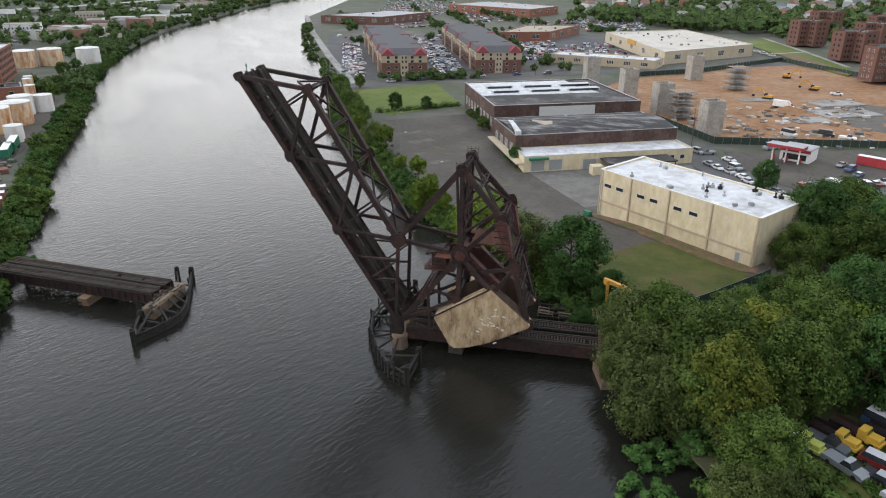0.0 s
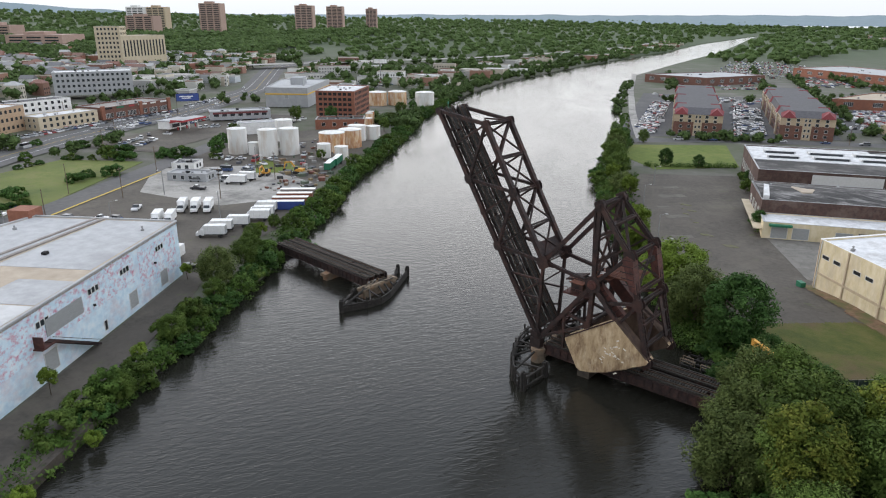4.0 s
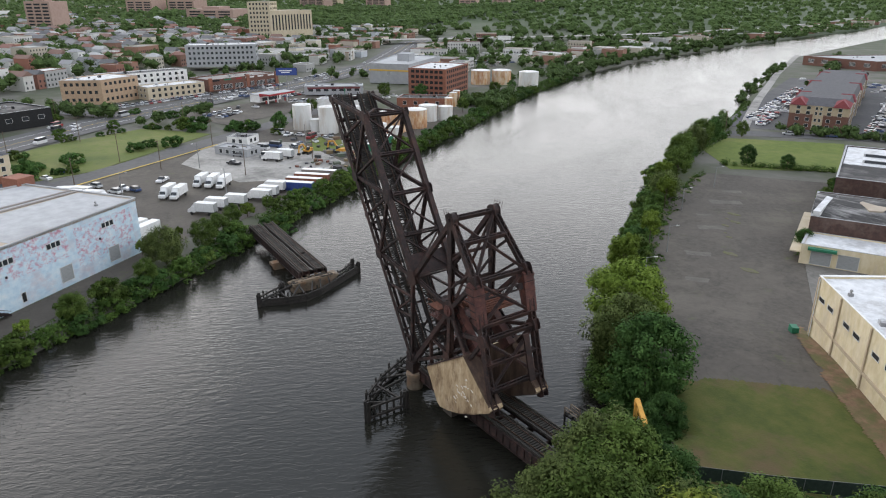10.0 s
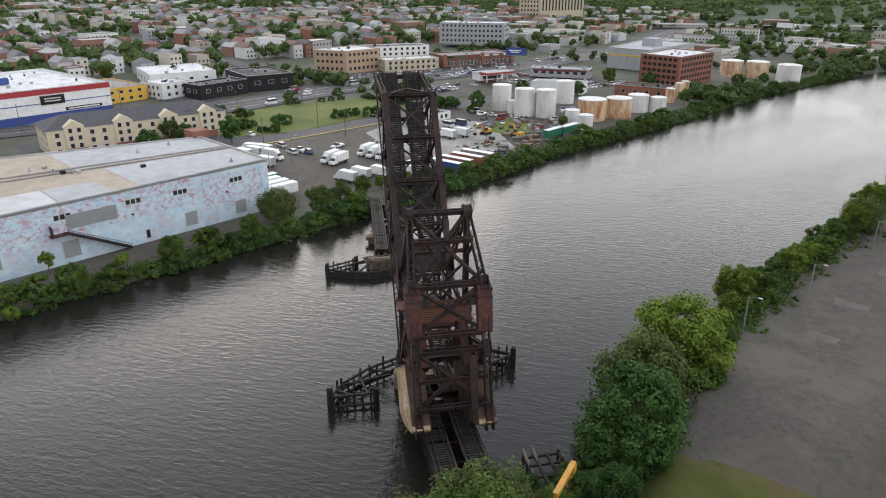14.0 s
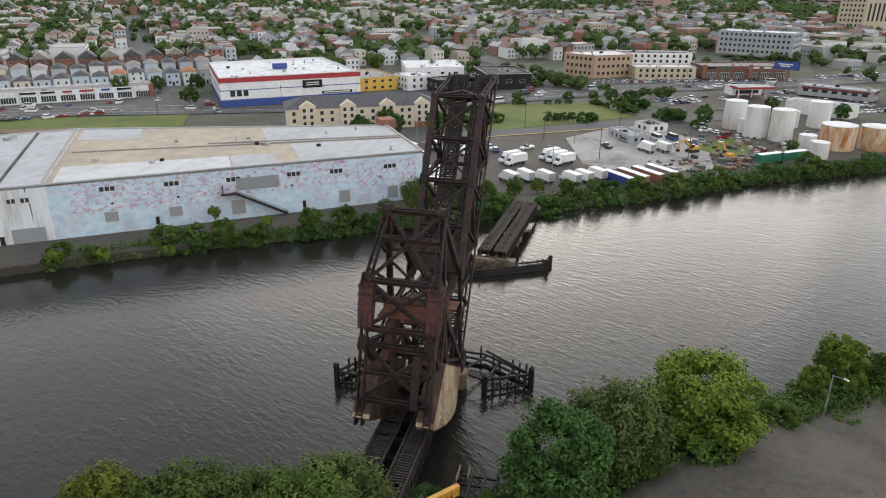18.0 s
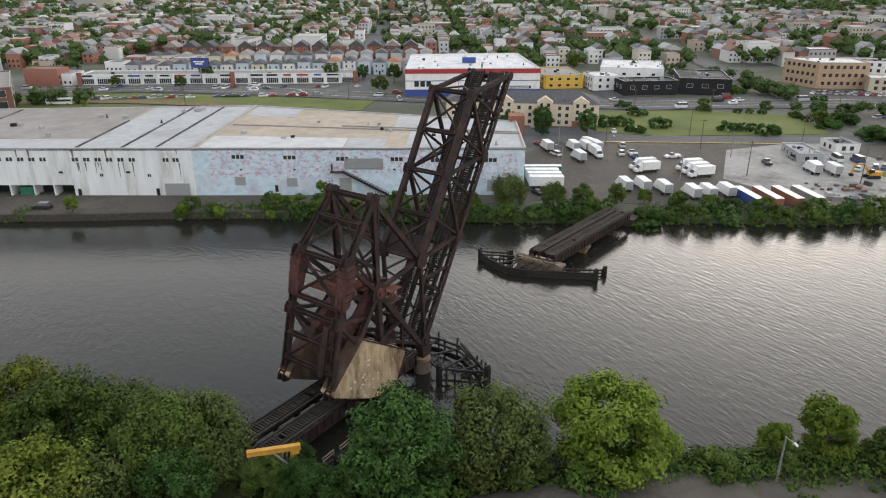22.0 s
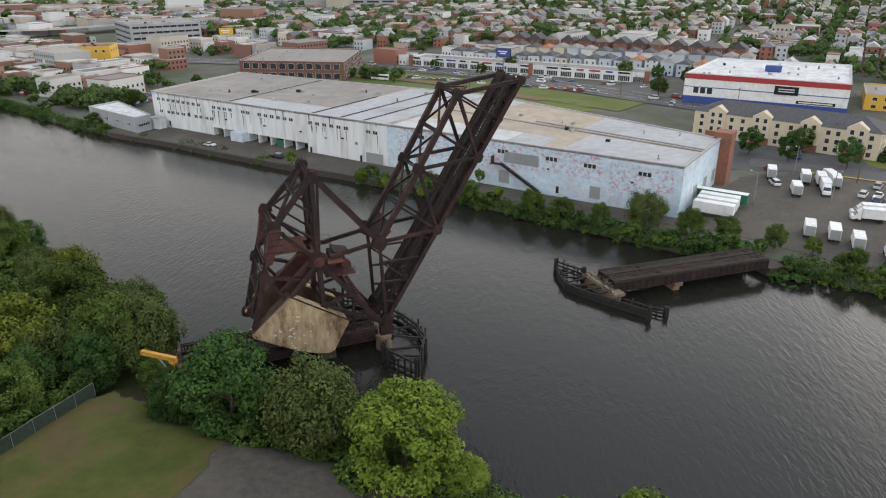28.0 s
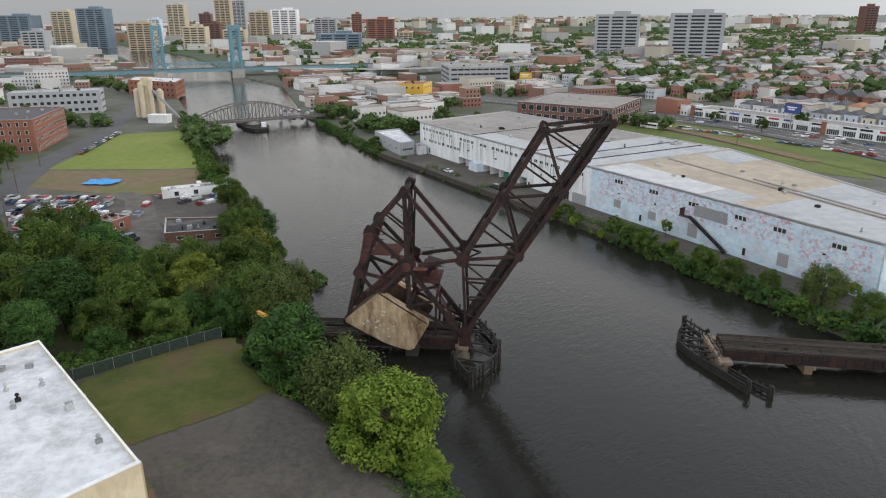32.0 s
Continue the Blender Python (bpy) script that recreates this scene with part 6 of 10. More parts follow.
def build_store():
    o = [(197, 153), (238, 100), (290, 143), (249, 190)]
    s, o = building("storage_store", o, 4.4, 17.6, M_WHITE, M_WROOF, "white storage building with red and blue bands", "building", 0.9)
    for p, q in zip(o, o[1:] + o[:1]):
        n = math.dist(p, q)
        mid, a = lerp(p, q, 0.5), math.atan2(q[1] - p[1], q[0] - p[0])
        part("red_band", Shape().box((*mid, 17.2), (n + 0.3, 0.3, 2.2), rz=a), M_REDP, s, "red cornice band")
        part("blue_band", Shape().box((*mid, 6.6), (n + 0.3, 0.3, 3.6), rz=a), M_BLUEP, s, "dark blue base band")
        part("blue_line", Shape().box((*mid, 12.6), (n + 0.2, 0.2, 0.35), rz=a), M_BLUEP, s)
    d, e = (238, 100), (197, 153)
    openings(s, e, d, [(5.5, 11.2), (8.5, 11.2), (11.5, 11.2)], 2.4, 3.0)
    a = math.atan2(d[1] - e[1], d[0] - e[0])
    part("sign_panel", Shape().box((*on(e, d, 43, 0.25), 13.8), (9.5, 0.3, 3.6), rz=a), M_DARK, s, "dark sign board with pale lettering bars")
    for z in (14.4, 13.4):
        part("sign_bar", Shape().box((*on(e, d, 43, 0.42), z), (6.4, 0.08, 0.45), rz=a), M_FRAME, s)
    part("sign_panel", Shape().box((*on(e, d, 55, 0.25), 9.4), (15, 0.25, 1.2), rz=a), M_DARK, s, "long dark sign strip with pale bars")
    part("sign_bar", Shape().box((*on(e, d, 55, 0.42), 9.4), (13, 0.06, 0.5), rz=a), M_WHITE, s)
    part("roof_sign", Shape().box((*bil(*o, 0.5, 0.45), 19.2), (7, 3, 2.6), rz=a), M_BLUEP, s, "blue box on the roof")
    roof_units(s, o, 17.6, 16, 8)


def build_hotel():
    p, q = (160, 102), (189, 47)
    o = [p, q, (206, 56), (177, 111)]
    h, o = building("hotel", o, 4.0, 13.0, M_BEIGE, M_SHINGLE, "beige stucco hotel with a dark hipped roof and gables", "hotel", 0.1)
    a = math.atan2(q[1] - p[1], q[0] - p[0])
    c = [lerp(x, (183, 79), 0.0) for x in o]
    ridge = [lerp(lerp(o[0], o[3], 0.5), lerp(o[1], o[2], 0.5), k) for k in (0.12, 0.88)]
    e = inset(o, -0.8)
    r = Shape()
    cc = [(*x, 13.1) for x in e] + [(*ridge[0], 16.8), (*ridge[1], 16.8)]
    d = [min(range(4), key=lambda i: math.dist(e[i], (x))) for x in (p, q, (206, 56), (177, 111))]
    r.solid(cc, [(d[0], d[1], 5, 4), (d[1], d[2], 5), (d[2], d[3], 4, 5), (d[3], d[0], 4)])
    part("hipped_roof", r, M_SHINGLE, h, "dark grey shingle roof")
    n = math.dist(p, q)
    for s0 in (8.5, 24.5, 40.5, 55.0):
        g = Shape()
        w = 3.2
        a0, b0 = on(p, q, s0 - w, 0.5), on(p, q, s0 + w, 0.5)
        a1, b1 = on(p, q, s0 - w, -2.0), on(p, q, s0 + w, -2.0)
        t0, t1 = on(p, q, s0, 0.5), on(p, q, s0, -3.5)
        g.solid([(*a0, 4), (*b0, 4), (*b1, 4), (*a1, 4), (*a0, 14.0), (*b0, 14.0), (*b1, 14.0), (*a1, 14.0), (*t0, 16.0), (*t1, 16.0)],
                [(0, 1, 5, 8, 4), (1, 2, 6, 5), (3, 0, 4, 7), (4, 8, 9, 7), (5, 6, 9, 8), (2, 3, 7, 9, 6)])
        part("gable_bay", g, M_BEIGE, h)
        part("brick_base", Shape().box((*on(p, q, s0, 0.55), 5.2), (6.7, 0.3, 2.6), rz=a), M_BRICK, h)
        for z in (7.4, 10.0, 12.6):
            openings(h, on(p, q, 0, 0.5), on(p, q, n, 0.5), [(s0 - 1.4, z), (s0 + 1.4, z)], 1.4, 1.7)
    openings(h, p, q, [(s, z) for s in (3, 14, 18, 30, 34.5, 46.5, 49.5, 59.5) for z in (5.8, 8.6, 11.4)], 1.5, 1.7)
    for x, y in zip(o, o[1:] + o[:1]):
        if math.dist(x, y) < 30:
            openings(h, x, y, rows_of(math.dist(x, y), 4, [5.8, 8.6, 11.4]), 1.4, 1.7)


build_store()
build_hotel()


def shop_row(p, q, depth, z0, z1, seed, label, walls=M_WWALL, roof=M_DROOF, bay=8.0):
    """A parade of shops under one flat roof, each with its glass front and a coloured sign board."""
    s, o = building("shop_row", rect(p, q, depth), z0, z1, walls, roof, label, "shops", 0.7)
    r = random.Random(seed)
    n = math.dist(p, q)
    a = math.atan2(q[1] - p[1], q[0] - p[0])
    k = int(n / bay)
    for i in range(k):
        c = n * (i + 0.5) / k
        openings(s, p, q, [(c, z0 + 1.7)], bay * 0.8, 2.8, "bars", "shop_front")
        part("sign_board", Shape().box((*on(p, q, c, 0.25), z1 - 0.2), (bay * r.uniform(0.45, 0.85), 0.25, 0.9), rz=a), r.choice((M_REDP, M_BLUEP, M_GREENP, M_WHITE, M_DARK, M_DARK, M_WHITE)), s)
    for t in (0.0, 0.55, 1.0):
        part("brick_pier", Shape().box((*on(p, q, n * t, 0.3), (z0 + z1) / 2 + 0.7), (2.4, 1.2, z1 - z0 + 1.8), rz=a), M_BRICK, s)
    roof_units(s, o, z1, 10, seed)
    return s


shop_row((121, 318), (213, 201), 17, 5.6, 10.4, 11, "long low parade of shops with coloured sign boards")
shop_row((358, -73), (373, -122), 22, 6, 12, 12, "red-fronted parade of shops beside the highway", M_BRICK2, M_DROOF)


M_OCHRE = material("ochre_brick_wall", [(0.36, 0.245, 0.16), (0.46, 0.34, 0.23)], 1.0, 0.9, coords="World")


def flats(name, outline, z0, z1, wall, roof, label, storeys, gap=4.0, w=1.6, h=1.7, cat="building", style="sash", sides=(0, 1, 2, 3), units=6):
    b, o = building(name, outline, z0, z1, wall, roof, label, cat)
    zs = [z0 + (z1 - z0) * (k + 0.55) / storeys for k in range(storeys)]
    for k in sides:
        p, q = o[k % len(o)], o[(k + 1) % len(o)]
        n = math.dist(p, q)
        openings(b, p, q, rows_of(n, max(1, int(n / gap)), zs), w, h, style)
    roof_units(b, o, z1, units, len(name) + int(z1 * 7))
    return b, o


flats("brick_factory", [(283, -171), (262, -184), (284, -217), (306, -203)], 4.4, 20, M_BRICK, M_WROOF, "five-storey red brick factory with dark window openings", 5, 3.4, 2.2, 1.7, style="void")
g, o = flats("grey_warehouse", [(348, -180), (324, -197), (366, -252), (396, -230)], 5, 17, M_GREYW, M_GROOF, "large grey industrial building with a yellow stripe", 1, 30, 3, 3, style="shutter")
for p, q in zip(o, o[1:] + o[:1]):
    part("yellow_stripe", Shape().box((*lerp(p, q, 0.5), 13.2), (math.dist(p, q) + 0.3, 0.3, 0.9), rz=math.atan2(q[1] - p[1], q[0] - p[0])), M_YELP, g, "yellow painted stripe")
part("roof_house", Shape().box((356, -215, 19.5), (12, 9, 5), rz=-0.9), M_GREYW, g)
flats("corner_block", [(354, 10), (343, -9), (356, -31), (378, -20), (366, 4)], 5.6, 18, M_OCHRE, M_WROOF, "three-storey ochre brick corner block with shop fronts", 3, 3.6)
flats("terrace_block", [(344, -33), (353, -68), (368, -64), (359, -29)], 5.8, 12, M_STONE, M_WROOF, "two-storey pale terrace with shops", 2, 4)
flats("terrace_block", [(379, -18), (388, -68), (402, -64), (394, -14)], 7, 16.5, M_WHITE, M_SHINGLE, "pale three-storey terrace with a grey roof", 3, 4)
flats("black_store", [(284, 45), (294, 22), (326, 36), (316, 59)], 5.5, 12.5, M_DARK, M_BROOF, "low black-painted shop building", 1, 7, 3, 2)
flats("black_store", [(263, 66), (282, 45), (292, 54), (273, 75)], 5.5, 11.5, M_DARK, M_BROOF, "low black-painted flat-roofed store with a dark roof", 1, 6, 2.4, 2)
flats("white_hall", [(302, 96), (316, 64), (352, 78), (338, 110)], 6, 12, M_WHITE, M_WROOF, "long white flat-roofed hall behind the stores", 1, 8, 2, 1.4)
flats("white_house", [(267, 84), (278, 73), (290, 84), (279, 96)], 5.5, 12, M_WHITE, M_WROOF, "small white two-storey corner building", 2, 4)
flats("yellow_store", [(258, 108), (272, 92), (298, 114), (284, 130)], 5, 11.5, M_YELP, M_DROOF, "bright yellow store with a flat roof", 2, 5, 2, 1.5)
flats("purple_block", [(476, -92), (456, -140), (478, -150), (498, -102)], 10, 25, M_GREYW, M_WROOF, "grey-violet four-storey apartment block", 4, 3.4)
flats("limestone_hall", [(729, -235), (715, -256), (742, -276), (756, -255)], 14, 52, M_STONE, M_STONE, "tall limestone civic tower", 8, 4, 1.8, 2.4, units=2)
flats("limestone_hall", [(715, -256), (733, -316), (762, -308), (744, -248)], 14, 42, M_STONE, M_STONE, "limestone civic building with tall columns", 1, 4.6, 2.0, 17, units=2)
flats("brick_works", [(14, 301), (66, 272), (92, 330), (40, 360)], 5, 15, M_BRICK2, M_DROOF, "long two-storey brown brick works with wide windows", 2, 5, 3.6, 3.2)
flats("yellow_block", [(-77, 402), (-56, 398), (-52, 420), (-73, 424)], 5, 16, M_YELP, M_BRICK, "yellow and brown flat-roofed block", 2, 5)
flats("parking_house", [(-45, 489), (7, 504), (-4, 560), (-58, 545)], 6, 22, M_GREYW, M_PALE, "grey concrete parking house", 4, 6, 5, 1.4, style="void")
flats("yard_office", [(176, -30), (190, -22), (194, -28), (180, -37)], 4.1, 6.6, M_GREYW, M_GROOF, "low office with a flat grey roof in the yard", 1, 4)
flats("yard_office", [(198, -38), (205, -32), (210, -38), (203, -45)], 4.1, 6.8, M_WHITE, M_SHINGLE, "small white house with a dark roof beside the yard", 1, 4)
flats("yard_shed", [(246, -140), (228, -160), (238, -170), (256, -150)], 4.1, 9, M_BRICK, M_BROOF, "red brick shed by the river", 1, 6, 2, 2, style="void")


def tank(x, y, r, h, mat, label, roof=0.12):
    z, h = 4.05, h * 0.84
    t = thing("storage_tank", Matrix.Translation((x, y, z)), label, "tank", "storage tanks")
    part("shell", Shape().tube((0, 0, 0), (0, 0, h), r, r, 32, caps=False), mat, t, smooth=True)
    part("tank_roof", Shape().dome((0, 0, h), r, r * roof, 32), M_TANK, t)
    part("rim", Shape().tube((0, 0, h - 0.15), (0, 0, h + 0.06), r + 0.08, r + 0.08, 32), M_FRAME, t)
    s = Shape()
    for k in range(int(h / 0.45)):
        s.box((r + 0.2, 0, 0.4 + 0.45 * k), (0.05, 0.5, 0.04))
    s.box((r + 0.2, -0.26, h / 2 + 0.3), (0.06, 0.05, h + 0.6)).box((r + 0.2, 0.26, h / 2 + 0.3), (0.06, 0.05, h + 0.6))
    part("ladder", s, M_POLE, t)
    return t


for x, y, r, h, m, lb in ((218, -72, 4.3, 13.5, M_TANK, "white"), (203, -78, 4.3, 14, M_TANK, "white"), (198.5, -86.5, 4.3, 14, M_TANK, "white"), (230, -107, 4.3, 12.5, M_TANK, "white"), (189.5, -104, 6, 10.5, M_RTANK, "rust"), (192, -117.5, 5.5, 10, M_RTANK, "rust"),
                          (203, -132, 4.6, 9, M_TANK, "white"), (199.5, -140, 3.6, 8, M_TANK, "white"), (181, -92, 3, 7.2, M_TANK, "white"), (171.5, -94, 3, 6.8, M_TANK, "white"), (210, -75, 2.5, 6.5, M_TANK, "white"), (226, -96, 2.6, 8, M_TANK, "white"),
                          (271, -258, 6.5, 11.5, M_TANK, "white"), (292, -252, 6.5, 11, M_RTANK, "rust"), (300, -240, 6.5, 11, M_RTANK, "rust"), (232, -168, 2.0, 9, M_RTANK, "rust"), (237, -174, 2.0, 9, M_RTANK, "rust"), (222, -158, 2.2, 8, M_RTANK, "rust")):
    tank(x, y, r, h, m, {"white": "white steel storage tank with rust streaks", "rust": "rusting orange-brown steel storage tank"}[lb])


def billboard(x, y, z, h, w, hh, a, mat, label):
    b = thing("billboard", Matrix.Translation((x, y, z)) @ Matrix.Rotation(a, 4, "Z"), label, "billboard")
    part("post", Shape().tube((0, 0, 0), (0, 0, h), 0.35, 0.3, 10), M_POLE, b)
    part("panel", Shape().box((0, 0, h + hh / 2), (w, 0.5, hh)), M_DARK, b)
    part("poster_face", Shape().box((0, -0.28, h + hh / 2), (w - 0.4, 0.06, hh - 0.4)), mat, b)
    for k, q in ((0.62, 0.6), (0.4, 0.4)):
        part("poster_bar", Shape().box((-w * 0.05, -0.33, h + hh * k), (w * q, 0.04, hh * 0.13)), M_WHITE, b)
    part("catwalk", Shape().box((0, -0.7, h - 0.1), (w, 0.8, 0.08)), M_POLE, b)


billboard(330, -112, 6, 9.5, 13, 4.6, radians(-120), M_BLUEP, "bright blue electronic billboard on a post")
billboard(158, 262, 6, 9, 10, 5, radians(-60), M_BLUEP, "blue and white billboard on a post behind the shops")
billboard(420, -360, 12, 10, 13, 4, radians(-150), M_WHITE, "white billboard on a post beside the highway")
billboard(20, 430, 8, 10, 10, 5, radians(-10), M_YELP, "yellow billboard on a post above the roofs")


M_MAROON = material("maroon_paint", [(0.12, 0.03, 0.035), (0.17, 0.05, 0.05)], 1, 0.7)


def gas_station(x, y, a, z, label, k=1.0):
    g = thing("petrol_station", Matrix.Translation((x, y, z)) @ Matrix.Rotation(a, 4, "Z"), label, "petrol station")
    part("canopy", Shape().box((0, 0, 5.2), (22 * k, 9 * k, 0.9)), M_REDP, g, "red canopy")
    part("canopy_top", Shape().box((0, 0, 5.7), (21.4 * k, 8.4 * k, 0.12)), M_GROOF, g)
    for px in (-8 * k, 0, 8 * k):
        part("canopy_post", Shape().box((px, 0, 2.4), (0.4, 0.4, 4.8)), M_WHITE, g)
        part("fuel_pump", Shape().box((px, 1.6, 0.9), (0.7, 0.5, 1.7)), M_REDP, g)
    part("kiosk", Shape().box((2, 13 * k, 2.0), (18 * k, 8, 4.0)), M_WHITE, g)
    part("kiosk_roof", Shape().box((2, 13 * k, 4.1), (18.6 * k, 8.6, 0.4)), M_GROOF, g)
    part("kiosk_window", Shape().box((2, 13 * k - 4.05, 1.6), (14 * k, 0.1, 1.8)), M_GLASS, g)
    part("kiosk_fascia", Shape().box((2, 13 * k - 4.2, 3.6), (18.4 * k, 0.3, 0.8)), M_REDP, g)


gas_station(292, -90, radians(-68), 5.6, "petrol station with a red canopy by the highway", 0.9)
b, o = flats("restaurant", [(314, -116), (297, -147), (308, -153), (325, -122)], 5.6, 9.6, M_GREYW, M_GROOF, "low pale grey restaurant with a maroon sign band", 1, 5, 3.0, 1.8)
for p, q in zip(o, o[1:] + o[:1]):
    part("sign_band", Shape().box((*lerp(p, q, 0.5), 9.0), (math.dist(p, q) * 0.9, 0.3, 1.1), rz=math.atan2(q[1] - p[1], q[0] - p[0])), M_MAROON, b)
building("low_hall", [(262, -100), (250, -124), (258, -130), (270, -106)], 4.6, 9.5, M_WHITE, M_GROOF, "low flat-roofed white hall by the tanks")

# trucks and trailers of the yard
for x, y, a in ((142.6, 46, 0.8), (148, 38.4, 0.8), (150.4, 35, 0.82), (152.8, 32, 0.8), (136, 30.6, 0.85), (144.8, 28.4, 3.95), (138.2, 9.2, 2.45), (135.2, 6.6, 2.45), (145.8, -3.4, 2.45), (142.6, -6.2, 2.45), (139.6, -9, 2.45), (113.4, 5.6, 0.75), (116.6, 1.4, 0.75), (117, -4.6, 0.75), (117.6, -12.6, 0.75), (120.4, -16, 0.75), (124.4, -20, 0.75), (165, -36, 0.6), (167, -41.4, 0.6)):
    truck(x, y, a)
trailer(101.2, 24.6, -0.95, M_WHITE, "white trailer backed up to the dock", 10)
trailer(110.4, 31.6, -0.95, M_GREENP, "green container trailer backed up to the dock", 13)
trailer(104.4, 27.0, -0.95, M_WHITE, "white trailer backed up to the dock", 10)
trailer(107.4, 29.4, -0.95, M_WHITE, "white trailer backed up to the dock", 10)
trailer(122.0, -26.6, 0.75, M_BLUEP, "blue shipping container with a white roof", 12, False)
trailer(125.2, -31.0, 0.75, M_BRICK, "red shipping container with a white roof", 12, False)
trailer(128.6, -35.4, 0.75, M_BRICK, "rust-red shipping container with a white roof", 12, False)
trailer(132.4, -39.8, 0.75, M_DROOF, "dark shipping container with a pale roof", 12, False)
trailer(163, -84, 2.2, M_GREENP, "green tank trailer in the yard", 11)
trailer(158, -76, 2.2, M_GREENP, "green flat trailer in the yard", 11)
for kd, x, y, a in (("suv", 152, 22, 0.5), ("pickup", 154, 19, 0.5), ("suv", 151, 16.5, 0.4), ("suv", 180, -28, 0.6), ("pickup", 168, -22, 0.5), ("van", 171, -36, 0.6), ("van", 186, -40, 0.6), ("car", 95, 24, 1.1), ("suv", 138, 40, 1.1), ("car", 167, 60, 2.0), ("car", 171, 64, 2.0), ("suv", 174, 67, 2.0),
                    ("car", 184, 38, 0.5), ("car", 192, 32, 0.4), ("car", -14, 152, 2.3), ("suv", 6, 126, 2.2), ("pickup", 190, -88, 2.2), ("van", 196, -66, 2.2), ("pickup", 207, -60, 2.2), ("car", 204, -64, 0.6), ("van", 214, -58, 0.6), ("pickup", 176, -76, 2.4)):
    park(kd, x, y, a)
row_of_cars((268, -48), (292, -78), 11, 1.4, 51, 0.8)
row_of_cars((300, -96), (284, -130), 12, 1.2, 52, 0.75)
row_of_cars((318, -104), (338, -150), 14, 1.4, 53, 0.8)
row_of_cars((262, -118), (284, -162), 13, 1.5, 54, 0.6)
row_of_cars((88, 292), (176, 190), 30, 0.35, 21, 0.75)
row_of_cars((112, 306), (206, 190), 34, 1.2, 22, 0.5)
row_of_cars((322, -4), (352, -72), 26, 1.1, 23, 0.9)
row_of_cars((330, -8), (348, -62), 18, 1.1, 24, 0.7)
row_of_cars((354, -76), (372, -128), 18, 1.1, 28, 0.85)
row_of_cars((274, -42), (296, -70), 8, 0.4, 29, 0.6)
row_of_cars((300, -122), (288, -146), 8, 1.3, 30, 0.7)
row_of_cars((268, 84), (300, 104), 10, 1.3, 32, 0.7)
row_of_cars((186, -62), (214, -104), 12, 0.8, 33, 0.6)
row_of_cars((176, -46), (190, -60), 6, 0.9, 34, 0.8)
row_of_cars((200, 160), (186, 148), 3, 0.1, 26, 0.6)
row_of_cars((384, -140), (414, -184), 12, 1.3, 27, 0.8)
r0 = random.Random(31)
for k in range(44):
    s0 = r0.uniform(0.02, 0.98)
    i = min(len(HIGHWAY) - 2, int(s0 * (len(HIGHWAY) - 1)))
    p = lerp(HIGHWAY[i], HIGHWAY[i + 1], s0 * (len(HIGHWAY) - 1) - i)
    a = math.atan2(HIGHWAY[i + 1][1] - HIGHWAY[i][1], HIGHWAY[i + 1][0] - HIGHWAY[i][0])
    o = r0.choice((-10, -6, -3, 3, 6.5, 10))
    x, y = p[0] - math.sin(a) * o, p[1] + math.cos(a) * o
    if math.dist((x, y), (0, 0)) < 560:
        park(r0.choice(("car", "suv", "car", "suv", "van")), x, y, a + (0 if o > 0 else math.pi), max(4.0, ground_z(x, y)) + 0.45)
# scrap and stores lying about the yards
r0 = random.Random(12)
heap = Shape()
for k in range(170):
    x, y = bil((150, -62), (196, -50), (222, -120), (176, -100), r0.random(), r0.random())
    if k % 3 == 0:
        x, y = bil((132, -46), (150, -34), (170, -70), (152, -72), r0.random(), r0.random())
    w = r0.uniform(0.5, 2.6)
    heap.box((x, y, 4.05 + w * 0.25), (w, w * r0.uniform(0.3, 1.0), w * 0.5), rz=r0.uniform(0, 3.1))
single("yard_scrap", heap, M_JUNK, "scattered scrap, drums and stores in the yard", "scrap", kind="stuff")
for x, y in ((196, 12), (162, 32), (176, 2), (206, -26), (184, 60), (226, 46), (246, 18), (262, -30), (300, 20), (316, -60), (340, -110), (150, -20), (160, -50), (236, 96), (176, 172), (120, 224), (80, 268), (204, 126), (380, -60), (410, -120)):
    light_pole(x, y, 11, r0.uniform(0, 6), wood=True)
for x, y in ((140, 22), (128, -6), (152, 46), (170, -10), (184, -58), (118, 28)):
    light_pole(x, y, 9, r0.uniform(0, 6))

# ---- the east bank ----
pad("east_lot", [(60, -154), (27, -176), (10, -146), (-6, -100), (-25, -70), (-31, -58), (-42, -37), (-24, -21), (-18, -22.5), (-7.5, -34.5), (5.5, -52), (16, -66.5), (27, -81), (46.5, -113)], M_ASPH, "worn empty asphalt lot with cracks and weeds", "yard", 0.06)
pad("factory_apron", [(-6, -100), (-25, -70), (-37, -80), (-56, -108), (-56, -121)], M_APRON, "worn grey concrete apron beside the factory", "yard", 0.09)
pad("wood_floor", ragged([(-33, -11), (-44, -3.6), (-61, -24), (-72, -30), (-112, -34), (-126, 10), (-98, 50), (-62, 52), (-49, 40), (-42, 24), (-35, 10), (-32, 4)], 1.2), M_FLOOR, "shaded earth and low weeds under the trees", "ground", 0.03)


def smooth01(u):
    u = min(1.0, max(0.0, u))
    return u * u * (3 - 2 * u)


def lot_z(x, y):
    """The empty lot climbs gently from the factory to the cream warehouse."""
    d = (x + 24) * -0.66 + (y + 20) * -0.75
    return 4.0 + 2.8 * smooth01(((x + 10) * -0.57 + (y + 72) * 0.82) / 34) * smooth01(max(d, -30 - x) / 7)


def inside(x, y, o):
    hit = False
    for (ax, ay), (bx, by) in zip(o, o[1:] + o[:1]):
        if (ay > y) != (by > y) and x < ax + (y - ay) * (bx - ax) / (by - ay):
            hit = not hit
    return hit


